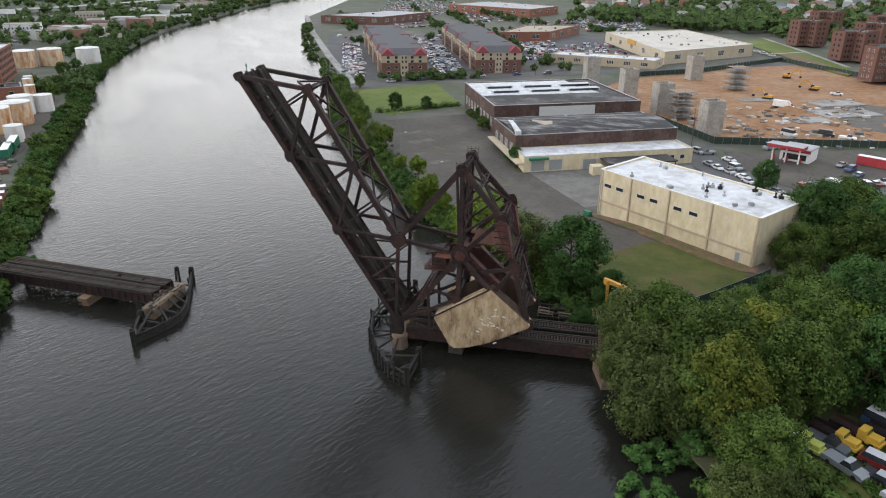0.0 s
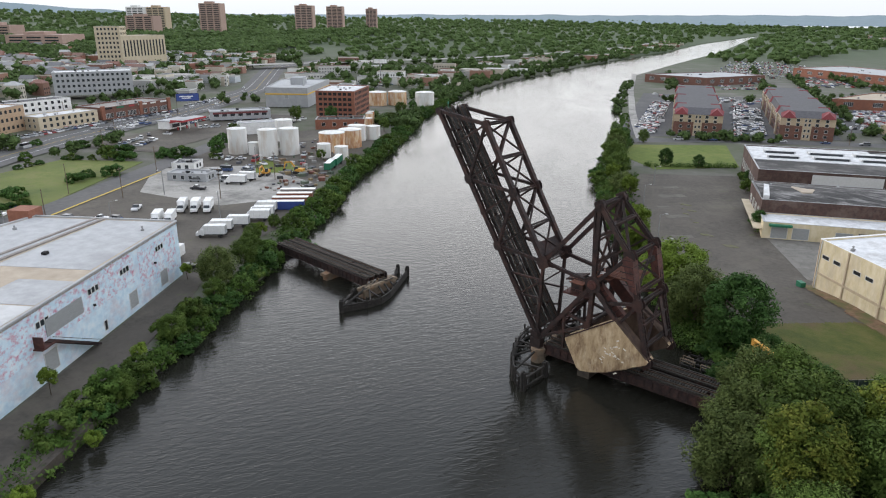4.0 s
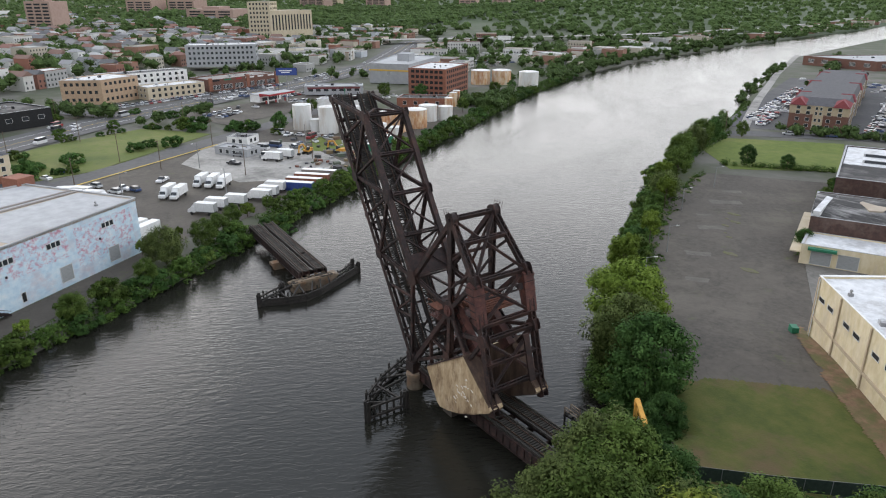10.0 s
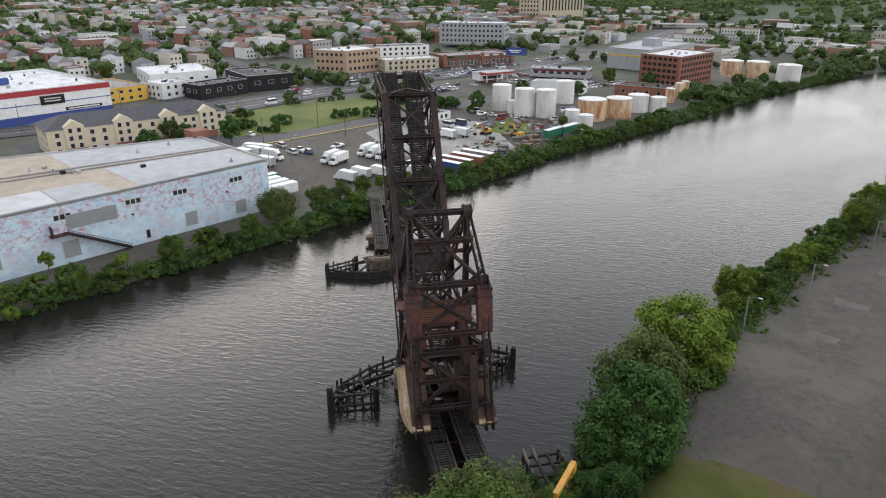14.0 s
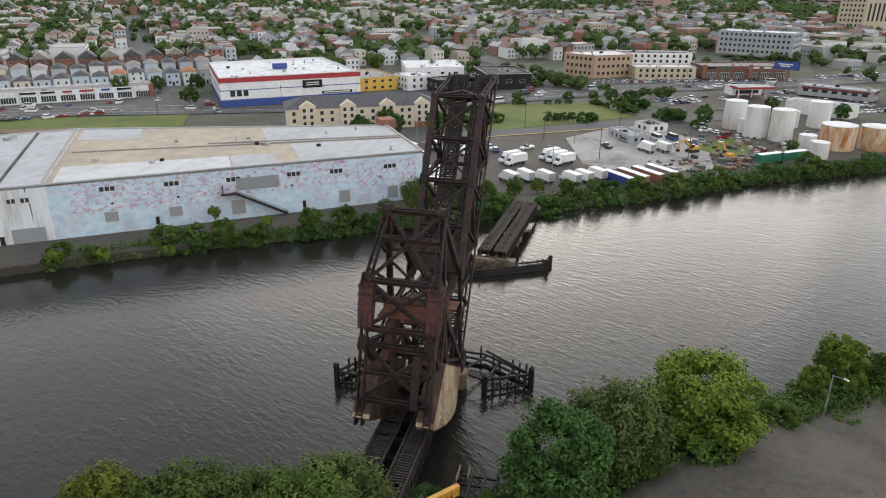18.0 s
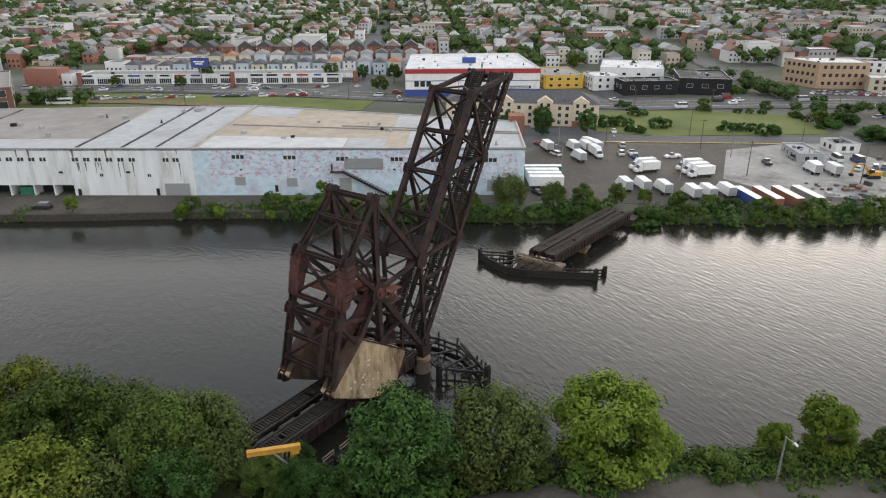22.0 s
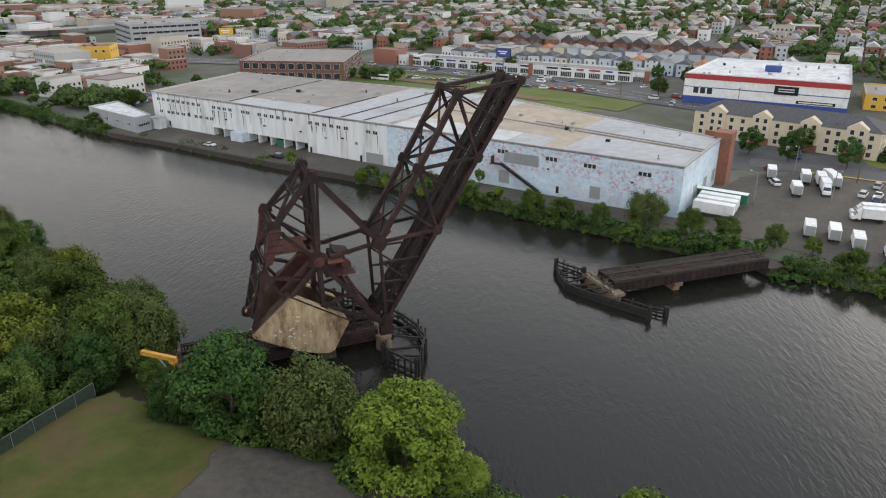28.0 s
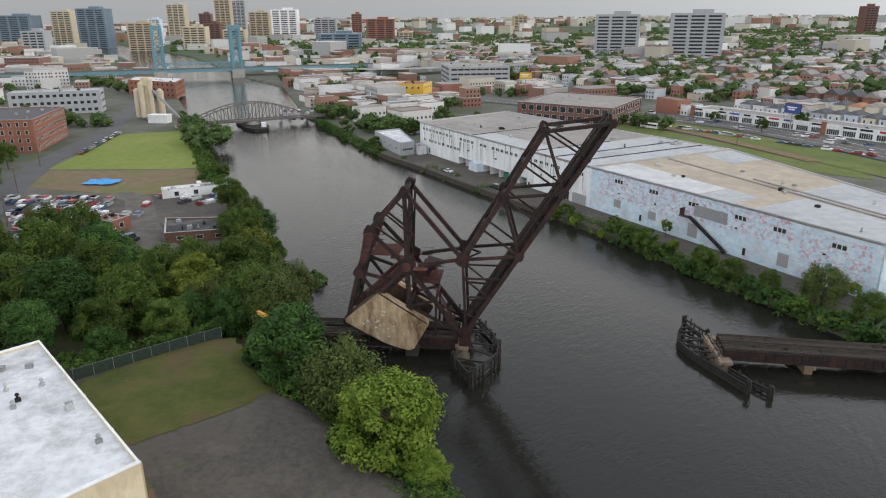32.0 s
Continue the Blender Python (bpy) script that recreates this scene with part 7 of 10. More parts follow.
def rising_pad(name, outline, mat, label, category, lift, cell=0.45):
    """A surfacing draped over the rising lot, with worn uneven edges."""
    s = Shape()
    x0, y0 = min(p[0] for p in outline), min(p[1] for p in outline)
    nx, ny = int((max(p[0] for p in outline) - x0) / cell) + 1, int((max(p[1] for p in outline) - y0) / cell) + 1

    def corner(i, j):
        x, y = x0 + i * cell, y0 + j * cell
        x, y = x + 0.3 * noise.noise((x * 1.7, y * 1.7, 4.0)), y + 0.3 * noise.noise((x * 1.7, y * 1.7, 9.0))
        return (x, y, lot_z(x, y) + lift)
    for i in range(nx):
        for j in range(ny):
            x, y = x0 + (i + 0.5) * cell, y0 + (j + 0.5) * cell
            if inside(x + 0.8 * noise.noise((x * 0.4, y * 0.4, 2.0)), y + 0.8 * noise.noise((x * 0.4, y * 0.4, 7.0)), outline):
                s.face([corner(i, j), corner(i + 1, j), corner(i + 1, j + 1), corner(i, j + 1)])
    return single(name, s, mat, label, category, kind="structure")


rising_pad("lot_rise", [(-6, -78), (-24, -69), (-29, -65), (-62, -36), (-68, -26), (-58, -21), (-46, -10.5), (-40, -9.5), (-33, -14), (-25, -20), (-18, -22.5), (-7.5, -34.5), (4, -50)], M_ASPH, "worn asphalt rising towards the cream warehouse", "yard", 0.10, 0.9)
rising_pad("lot_grass", [(-24.8, -26.5), (-27.5, -30.5), (-31, -35.2), (-35, -38.4), (-40, -43.4), (-44, -43.4), (-57, -31.8), (-58, -28), (-49.4, -14.2), (-45, -10), (-39.5, -9.4), (-32.8, -14.8), (-26.4, -21.4)], M_GRASS, "rough dry grass beside the warehouse", "grass", 0.17)
rising_pad("bare_earth", [(-24.6, -63.8), (-25.8, -59.6), (-32, -53), (-38, -46.6), (-42.4, -42.4), (-55.4, -31.4), (-59.5, -30.6), (-60, -34.5), (-44, -48.2), (-29.5, -61)], M_EARTH, "bare brown earth along the cream wall", "ground", 0.23)
weeds, wr, taken = Shape(), random.Random(88), []
for p, q, n in (((-20, -26), (-7, -37), 10), ((-7, -37), (6, -56), 16), ((6, -56), (27, -84), 18), ((27, -84), (46, -116), 12), ((46, -116), (60, -150), 8), ((-4, -104), (8, -140), 10), ((0, -80), (30, -120), 14)):
    for k in range(n):
        x, y = lerp(p, q, wr.random())
        x, y = x - abs(wr.gauss(0, 1.6)), y - abs(wr.gauss(0, 1.1))
        a, w = wr.uniform(0, 3), wr.uniform(0.5, 2.6)
        if any(math.dist((x, y), c) < (w + d) * 1.3 for c, d in taken):
            continue
        taken.append(((x, y), w))
        ring = [(x + w * math.cos(i * 0.524 + a) * (1 + 0.4 * noise.noise((i * 0.9, x, y))), y + w * 0.5 * math.sin(i * 0.524 + a) * (1 + 0.4 * noise.noise((i * 0.9, y, x)))) for i in range(12)]
        weeds.prism(ring, 4.0, 4.115)
single("lot_weeds", weeds, M_WEED, "low weeds and moss creeping over the worn asphalt", "weeds", kind="stuff")
for k, (x, y, w, d, a) in enumerate(((12, -84, 6, 3.0, 0.7), (22, -104, 7, 3.4, 0.9), (34, -128, 9, 4, 0.8), (2, -70, 5, 2.2, 0.6), (30, -112, 4, 2.0, 0.9), (40, -140, 6, 3, 0.7))):
    patch = ragged([(x + w * i * math.cos(a) - d * j * math.sin(a), y + w * i * math.sin(a) + d * j * math.cos(a)) for i, j in ((-0.5, -0.5), (0.5, -0.5), (0.5, 0.5), (-0.5, 0.5))], 0.35, 0.9)
    pad("asphalt_patch", patch, M_PATCH, "pale worn repair patch in the asphalt lot", "patch", 0.07)
pad("north_field", [(92, -214), (56, -243), (33, -194), (58, -166), (84, -186)], M_GREEN, "mown green field", "grass", 0.06)
pad("apartment_parking", [(112, -238), (94, -246), (64, -268), (44, -276), (16, -298), (72, -440), (120, -470), (196, -446)], M_ASPH2, "dark asphalt parking round the apartments", "yard", 0.05)
strip("promenade", [(93.6, -228), (106, -250), (124, -283), (150, -332), (172, -376), (215, -461), (294, -630)], 4.6, M_PALE, "pale riverside promenade path", "path", 0.1)
strip("north_road", [(106, -216), (91, -232), (56, -261), (12, -285), (-60, -322), (-200, -400)], 12, M_ROAD, "grey road north of the field", lift=0.14)
strip("east_road", [(-20, -215), (-50, -147), (-70, -102), (-88, -76), (-130, -40), (-240, 40)], 13, M_ROAD, "grey road past the factory", lift=0.14)
strip("east_cross_road", [(-88, -82), (-120, -110), (-200, -160), (-420, -260)], 13, M_ROAD, "grey cross road with a junction", lift=0.16)
pad("construction_site", [(-24, -246), (-40, -286), (-78, -312), (-132, -372), (-170, -300), (-160, -222), (-125, -158), (-66, -150), (-48, -184)], M_DIRT, "churned orange-brown earth of a building site", "ground", 0.05)
pad("station_forecourt", [(-68, -138), (-116, -150), (-124, -112), (-92, -88), (-72, -112)], M_ASPH, "asphalt petrol station forecourt", "yard", 0.11)
pad("store_parking", [(60, -330), (-40, -330), (-60, -345), (-30, -470), (0, -520), (60, -470)], M_ASPH2, "dark asphalt shopping car park", "yard", 0.04)


def build_cream():
    o = [(-27.9, -60.9), (-58.9, -33.6), (-69.8, -47.0), (-38.2, -74.8)]
    b, o = building("cream_warehouse", o, 4.0, 17.1, M_CREAM, M_WROOF, "cream-painted block warehouse with a white flat roof", "warehouse", 0.35, coping=M_WHITE)
    p, q = (-58.9, -33.6), (-27.9, -60.9)
    n = math.dist(p, q)
    a = math.atan2(q[1] - p[1], q[0] - p[0])
    openings(b, q, p, [(s, 13.9) for s in (2.6, 6.2, 12.4, 16.0, 22.4, 26.4)], 2.3, 1.0, "void")
    for s in (n - 9.4, n - 20.0, n - 30.6, 0.4, n - 0.4):
        part("wall_joint", Shape().box((*on(p, q, s, -0.12), 10.7), (0.35, 0.3, 13.2), rz=a), M_TANB, b)
    openings(b, q, p, [(n - 3.5, 8.0)], 1.2, 2.2, "shutter", "side_door")
    part("base_band", Shape().box((*on(p, q, n / 2, -0.1), 9.8), (n - 0.6, 0.24, 0.5), rz=a), M_TANB, b)
    part("waste_bin", Shape().box((*on(p, q, n + 1.0, -2.2), 6.3), (1.8, 1.2, 1.3), rz=a), M_GREENP, b)
    roof_units(b, o, 17.1, 20, 5, 1.0)
    part("drain_pipe", Shape().tube((*on(p, q, n - 0.8, -0.2), 5), (*on(p, q, n - 0.8, -0.2), 17.2), 0.09, 0.09, 8), M_WHITE, b)


def build_factory():
    # two long brick halls and a low white-roofed front range
    f, o = building("brick_hall", [(-1.5, -108), (-51.5, -131), (-41, -154), (9, -131)], 4.0, 12.6, M_BRICK3, M_BROOF, "old brown brick hall with a patched black roof", "factory", 0.2)
    roof_units(f, o, 12.8, 6, 6)
    bow = Shape()
    a, b, c, d = [(x, y) for x, y in ((-1.5, -108), (-51.5, -131), (-41, -154), (9, -131))]
    for k in range(8):
        z0, z1 = 12.6 + 1.3 * math.sin(math.pi * k / 8), 12.6 + 1.3 * math.sin(math.pi * (k + 1) / 8)
        bow.face([(*lerp(a, d, k / 8), z0), (*lerp(a, d, (k + 1) / 8), z1), (*lerp(b, c, (k + 1) / 8), z1), (*lerp(b, c, k / 8), z0)])
    part("bowed_roof", bow, M_SLATE, f, "patched black bowed roof")
    part("white_gable_patch", Shape().prism(ccw([bil(a, b, c, d, 0.005, 0.02), bil(a, b, c, d, 0.035, 0.02), bil(a, b, c, d, 0.07, 0.62), bil(a, b, c, d, 0.045, 0.66)]), 12.9, 14.02), M_WROOF, f)
    part("tan_roof_patch", Shape().prism(ccw([bil(a, b, c, d, 0.22, 0.3), bil(a, b, c, d, 0.27, 0.32), bil(a, b, c, d, 0.30, 0.5), bil(a, b, c, d, 0.25, 0.52), bil(a, b, c, d, 0.19, 0.62), bil(a, b, c, d, 0.18, 0.56)]), 13.2, 13.99), M_TROOF, f)
    g, o = building("front_range", [(-5.5, -98), (-56, -121), (-51.6, -130.8), (-1.6, -107.8)], 4.0, 8.6, M_CREAM, M_WROOF, "low cream range with a white roof along the factory", "factory", 0.3)
    p, q = (-56, -121), (-5.5, -98)
    openings(g, q, p, [(10.0, 6.0), (4.4, 6.0), (21.0, 5.6)], 4.4, 3.4, "shutter", "loading_door")
    openings(g, q, p, [(52, 6.4), (48.5, 6.4), (44.5, 6.4)], 1.6, 1.4, "void")
    part("green_canopy", Shape().box((*on(p, q, 51, -0.6), 8.2), (6.0, 1.2, 0.6), rz=math.atan2(23, 50.5)), M_GREENP, g, "green awning")
    part("lean_to", Shape().box((*on(p, q, 20, -3.5), 7.2), (22, 7.5, 0.4), rz=math.atan2(23, 50.5)).box((*on(p, q, 9.5, -6.8), 5.5), (0.3, 0.3, 3.4)).box((*on(p, q, 30, -6.8), 5.5), (0.3, 0.3, 3.4)), M_BROOF, g, "black-roofed lean-to")
    part("hut", Shape().box((*on(p, q, 34.5, -5.5), 5.4), (3.4, 3.0, 2.8), rz=0.4), M_CREAM, g)
    part("side_cladding", Shape().beam((*lerp((-5.5, -98), (9, -131), 0.02), 6.6), (*lerp((-5.5, -98), (9, -131), 0.98), 6.6), 0.3, 4.6, up=(0, 0, 1)), M_STONE, f, "stained pale rendered end wall")
    h, o = building("dark_roof_hall", [(11, -144), (-41, -167), (-20, -213), (31, -190)], 4.0, 14.0, M_BRICK3, M_BROOF, "long brick hall with a black roof and white monitors", "factory", 0.4)
    a, b, c, d = (11, -144), (-41, -167), (-20, -213), (31, -190)
    part("green_glazing", Shape().beam((*lerp(a, b, 0.30), 11.8), (*lerp(a, b, 0.68), 11.8), 3.4, 0.3, up=(0, 0, 1)), M_FRAME, h, "pale green glazed clerestory strip")
    part("white_roof", Shape().prism(ccw([bil(a, b, c, d, u, v) for u, v in ((0.012, 0.42), (0.86, 0.40), (0.82, 0.58), (0.78, 0.62), (0.80, 0.985), (0.012, 0.985))]), 13.9, 14.15), M_WROOF, h, "white membrane over half the roof")
    for v in (0.50, 0.70):
        for u0, u1 in ((0.10, 0.30), (0.38, 0.60), (0.66, 0.90)):
            m = Shape().prism(ccw([bil(a, b, c, d, u0, v), bil(a, b, c, d, u1, v), bil(a, b, c, d, u1, v + 0.07), bil(a, b, c, d, u0, v + 0.07)]), 14.0, 15.1)
            part("roof_monitor", m, M_WROOF, h, "white roof monitor")
            part("monitor_glazing", Shape().beam((*bil(a, b, c, d, u0 + 0.01, v - 0.004), 14.6), (*bil(a, b, c, d, u1 - 0.01, v - 0.004), 14.6), 0.75, 0.16, up=(0, 0, 1)), M_GLASS, h)
    for p, q, n in (((31, -190), (11, -144), 9), ((9, -131), (-1.5, -108), 4)):
        openings(h if n == 9 else f, p, q, rows_of(math.dist(p, q), n, [8.0]), 2.8, 3.2, "bars")


build_cream()
build_factory()


def apartments(front_l, front_r, back_r, back_l, label):
    """A long four-storey block: brick below, tan above, dark hipped roof with red gable dormers."""
    o = ccw([front_l, front_r, back_r, back_l])
    b, o = building("apartment_block", o, 4.0, 15.2, M_BRICK2, M_SHINGLE, label, "apartments", 0.05, "apartments")
    for p, q in zip(o, o[1:] + o[:1]):
        n = math.dist(p, q)
        a = math.atan2(q[1] - p[1], q[0] - p[0])
        part("tan_storey", Shape().box((*lerp(p, q, 0.5), 13.2), (n + 0.2, 0.25, 4.0), rz=a), M_TANB, b)
        openings(b, *[on(p, q, 0, 0.13), on(p, q, n, 0.13)], rows_of(n, max(3, int(n / 4.4)), [6.0, 8.8, 11.8, 14.0]), 1.7, 1.6)
        for k in range(max(1, int(n / 34))):
            c = n * (k + 0.5) / max(1, int(n / 34))
            part("tan_bay", Shape().box((*on(p, q, c, 0.3), 9.6), (4.2, 0.7, 11.2), rz=a), M_TANB, b)
            openings(b, *[on(p, q, 0, 0.66), on(p, q, n, 0.66)], [(c - 0.9, z) for z in (6, 8.8, 11.8, 14)] + [(c + 0.9, z) for z in (6, 8.8, 11.8, 14)], 1.1, 1.5)
    e = inset(o, -0.7)
    f = inset(o, 7.5)
    r = Shape()
    for k in range(4):
        r.face([(*e[k], 15.2), (*e[(k + 1) % 4], 15.2), (*f[(k + 1) % 4], 18.0), (*f[k], 18.0)])
    r.face([(*x, 18.0) for x in f])
    part("hipped_roof", r, M_SHINGLE, b, "dark grey shingle roof")
    for k, n in ((0, 2), (1, 3), (2, 2), (3, 3)):
        p, q = o[k], o[(k + 1) % 4]
        if math.dist(p, q) < 60:
            n = 2
        for i in range(n):
            c = math.dist(p, q) * ((i + 0.5) / n if n > 2 else (0.14, 0.86)[i])
            a0, b0, t0, t1 = on(p, q, c - 3.6, 0.9), on(p, q, c + 3.6, 0.9), on(p, q, c, -0.3), on(p, q, c, -6.0)
            part("red_gable_roof", Shape().solid([(*a0, 15.0), (*b0, 15.0), (*t0, 18.4), (*t1, 18.4), (*on(p, q, c - 3.6, -5), 17.0), (*on(p, q, c + 3.6, -5), 17.0)], [(0, 1, 2), (1, 5, 3, 2), (0, 2, 3, 4), (4, 3, 5)]), M_DULLRED, b, "dull red metal gable roof")


apartments((90, -258), (67, -266), (124, -404), (147, -394), "brick and tan four-storey apartment block with red gables")
apartments((43, -282), (19, -290), (70, -428), (94, -419), "long brick and tan apartment block with red gables")
flats("brick_store", [(53, -436), (17, -450), (-3, -512), (40, -500)], 4.1, 10.5, M_BRICK, M_TROOF, "large brick store with a tan flat roof", 1, 14, 6, 3, style="bars")
flats("brick_store", [(242, -545), (196, -625), (150, -610), (180, -540)], 4.1, 11, M_BRICK2, M_GROOF, "low brown brick retail block by the river", 1, 12, 5, 3, style="bars")
flats("brick_store", [(155, -722), (55, -660), (30, -720), (120, -790)], 4.5, 12, M_BRICK, M_GROOF, "far red brick retail block", 1, 14, 6, 3, style="bars")
s, o = flats("big_store", [(-61, -342), (-25, -454), (-84, -488), (-120, -397)], 4.1, 11, M_STONE, M_LROOF, "big tan store with a pale tan roof and orange sign", 1, 20, 5, 3, style="bars", units=22)
part("orange_sign", Shape().box((-43, -398, 10.6), (16, 0.8, 3.0), rz=math.atan2(-112, 36)), M_DIGGER, s, "orange sign board")
flats("low_store", [(6, -335), (-55, -320), (-60, -336), (2, -352)], 4.1, 8.5, M_TANB, M_WROOF, "low store with a white roof", 1, 9, 4, 2, style="bars")
for x, y, a in ((-168, -463, 0.5), (-176, -386, 0.5), (-170, -304, 0.4), (-204, -560, 0.5), (-208, -452, 0.4), (-206, -350, 0.5), (-236, -520, 0.4), (-244, -410, 0.5), (-202, -286, 0.4)):
    d = Vector((math.cos(a), math.sin(a)))
    n = Vector((-d.y, d.x))
    cross = ((-13, -5), (-5, -5), (-5, -12), (5, -12), (5, -5), (13, -5), (13, 5), (5, 5), (5, 12), (-5, 12), (-5, 5), (-13, 5))
    flats("brick_tower", [(x + d.x * i + n.x * j, y + d.y * i + n.y * j) for i, j in cross], 6, 22, M_BRICK2, M_BROOF, "brown brick cross-shaped housing block of five storeys", 5, 3.4, 1.3, 1.4, cat="apartments", sides=range(12))
gas_station(-85, -129, radians(150), 4.1, "small petrol station with a red canopy beside the road", 0.5)


def lift_core(x, y, a, label, h=12.5):
    c = thing("lift_core", Matrix.Translation((x, y, 4)) @ Matrix.Rotation(a, 4, "Z") @ Matrix.Diagonal((0.86, 0.86, 1, 1)), label, "concrete core", "lift cores")
    s = Shape()
    for cx, cy, w, d in ((0, -3.3, 8, 0.5), (0, 3.3, 8, 0.5), (-3.8, 0, 0.5, 6.2), (3.8, 0, 0.5, 6.2)):
        s.box((cx, cy, h / 2), (w, d, h))
    part("wall", s, M_CONC, c, "raw grey concrete block wall")
    for k in range(4):
        part("door_opening", Shape().box((-4.07, 0, 1.6 + 3.1 * k), (0.06, 1.6, 2.2)), M_DARK, c)
        part("scaffold_bracket", Shape().box((0, -3.7, 2.9 + 3.0 * k), (8.4, 0.4, 0.2)), M_POLE, c)


for x, y in ((-20, -269), (-38, -233), (-51, -198), (-73, -290), (-66, -163)):
    lift_core(x, y, 0.42, "raw concrete lift core standing on the building site")


def scaffold(x, y, a):
    s = thing("scaffold_tower", Matrix.Translation((x, y, 4)) @ Matrix.Rotation(a, 4, "Z"), "steel scaffold tower round a core on the site", "scaffold")
    for k in range(8):
        part("scaffold_deck", Shape().box((0, 0, 1.3 + 1.4 * k), (8.5, 7.5, 0.14)), M_PLANK if k % 2 else M_POLE, s)
    for i in (-4.2, -1.4, 1.4, 4.2):
        for j in (-3.7, 3.7):
            part("standard", Shape().tube((i, j, 0), (i, j, 12.6), 0.07, 0.07, 6), M_POLE, s)


scaffold(-58, -188, 0.42)
scaffold(-90, -262, 0.42)
wire_fence("site_fence", [(-48, -182), (-66, -148), (-126, -156), (-162, -222), (-172, -300), (-133, -374), (-78, -314), (-38, -288)], 2.6, M_FENCE, "green-screened fence round the building site")
wire_fence("lot_fence", [(-61.5, -29.5), (-59.4, -27.1), (-48.4, -15.6), (-41.5, -9)], 4.4, M_FENCE, "dark chain-link fence along the trees", 4.6)
r0 = random.Random(44)
rub = Shape()
for k in range(240):
    x, y = bil((-50, -190), (-68, -152), (-118, -150), (-146, -258), r0.random(), r0.random())
    w = r0.uniform(0.5, 3.0)
    rub.box((x, y, 4.05 + w * 0.15), (w, w * r0.uniform(0.3, 1.0), w * 0.35), rz=r0.uniform(0, 3.1))
for k, (x, y, w, d) in enumerate(((-126, -214, 26, 14), (-128, -236, 22, 12), (-108, -196, 16, 9), (-96, -236, 18, 6))):
    single("foundation_slab", Shape().box((0, 0, 0.15), (w, d, 0.5)), M_PALE, "grey concrete foundation slab on the building site", "slab", "foundation slabs", m=Matrix.Translation((x, y, 4.05)) @ Matrix.Rotation(0.42, 4, "Z"))
for k, (x, y, w) in enumerate(((-84, -206, 9), (-70, -222, 7), (-104, -214, 8), (-62, -246, 6), (-88, -178, 6))):
    h = Shape()
    pts = [(0, 0, w * 0.3)]
    for r in (0.4, 0.75, 1.0):
        pts += [(w * r * math.cos(i * 0.698) * (1 + 0.2 * noise.noise((i, r * 3, k))), w * 0.6 * r * math.sin(i * 0.698), (1 - r) * w * 0.3 - 0.05) for i in range(9)]
    h.solid(pts, [(0, 1 + i, 1 + (i + 1) % 9) for i in range(9)] + [(1 + 9 * j + i, 10 + 9 * j + i, 10 + 9 * j + (i + 1) % 9, 1 + 9 * j + (i + 1) % 9) for j in (0, 1) for i in range(9)])
    single("earth_mound", h, M_DIRT, "heap of loose brown earth on the site", "earth", "earth heaps", m=Matrix.Translation((x, y, 4.06)))
single("site_materials", rub, M_SITE, "stacked building materials and rubble on the site", "materials", kind="stuff")


def digger(x, y, a, label, name="excavator", s=1.0):
    d = thing(name, Matrix.Translation((x, y, 4.05)) @ Matrix.Rotation(a, 4, "Z"), label, "excavator")
    for j in (-1.1, 1.1):
        part("track", Shape().plate([(-1.9, 0.1), (1.9, 0.1), (2.2, 0.5), (1.9, 0.95), (-1.9, 0.95), (-2.2, 0.5)], j - 0.3, j + 0.3), M_RUBBER, d)
    part("body", Shape().plate([(-2.2, 1.1), (1.3, 1.1), (1.3, 1.7), (-0.2, 2.2), (-2.2, 2.2)], -1.3, 1.3), M_DIGGER, d)
    part("cab", Shape().plate([(0.0, 1.7), (1.4, 1.7), (1.2, 3.0), (0.1, 3.0)], 0.3, 1.25), M_GLASS, d)
    part("boom", Shape().beam((1.0, 0, 1.8), (3.4, 0, 4.6), 0.45, 0.6).beam((3.4, 0, 4.6), (6.0, 0, 4.2), 0.42, 0.5), M_DIGGER, d)
    part("arm", Shape().beam((6.0, 0, 4.3), (6.6, 0, 1.6), 0.36, 0.45), M_DIGGER, d)
    part("bucket", Shape().plate([(6.3, 1.7), (7.1, 1.5), (7.0, 0.8), (6.2, 0.7), (5.9, 1.2)], -0.5, 0.5), M_DARK, d)


digger(169, -52, 2.2, "small orange excavator in the concrete yard", s=0.7)
digger(162, -63, 0.4, "small orange excavator beside the grass patch", s=0.7)


pad("rubble_field", ragged([(-118.0, -225.2), (-133.1, -244.5), (-147.3, -232.4), (-130.4, -179.4), (-120.4, -190.2)], 1.2, 4), M_PATCH, "grey rubble and concrete strewn over the building site", "ground", 0.09)
pad("housing_lawn", ragged([(-122, -474), (-134, -418), (-148, -352), (-156, -318), (-164, -338), (-160, -420), (-150, -500)], 1.0, 6), M_GREEN, "mown green lawn before the brick housing blocks", "grass", 0.9)
pad("bare_lawn", ragged([(-136, -408), (-149, -346), (-155, -322), (-158, -346), (-148, -400)], 1.0, 6), M_EARTH, "worn brown earth between the lawn paths", "ground", 0.98)
strip("footpath", [(-146, -500), (-158, -420), (-165, -350)], 3.2, M_PALE, "pale concrete footpath across the lawn", "path", 1.05)
strip("footpath", [(-158, -420), (-135, -404)], 3.2, M_PALE, "pale concrete footpath across the lawn", "path", 1.05)
strip("site_road", [(-77.5, -568.3), (-119.4, -464.9), (-140.0, -377.7), (-158.2, -348.6), (-167.7, -296.0)], 9, M_ROAD, "grey road behind the building site", lift=0.3)
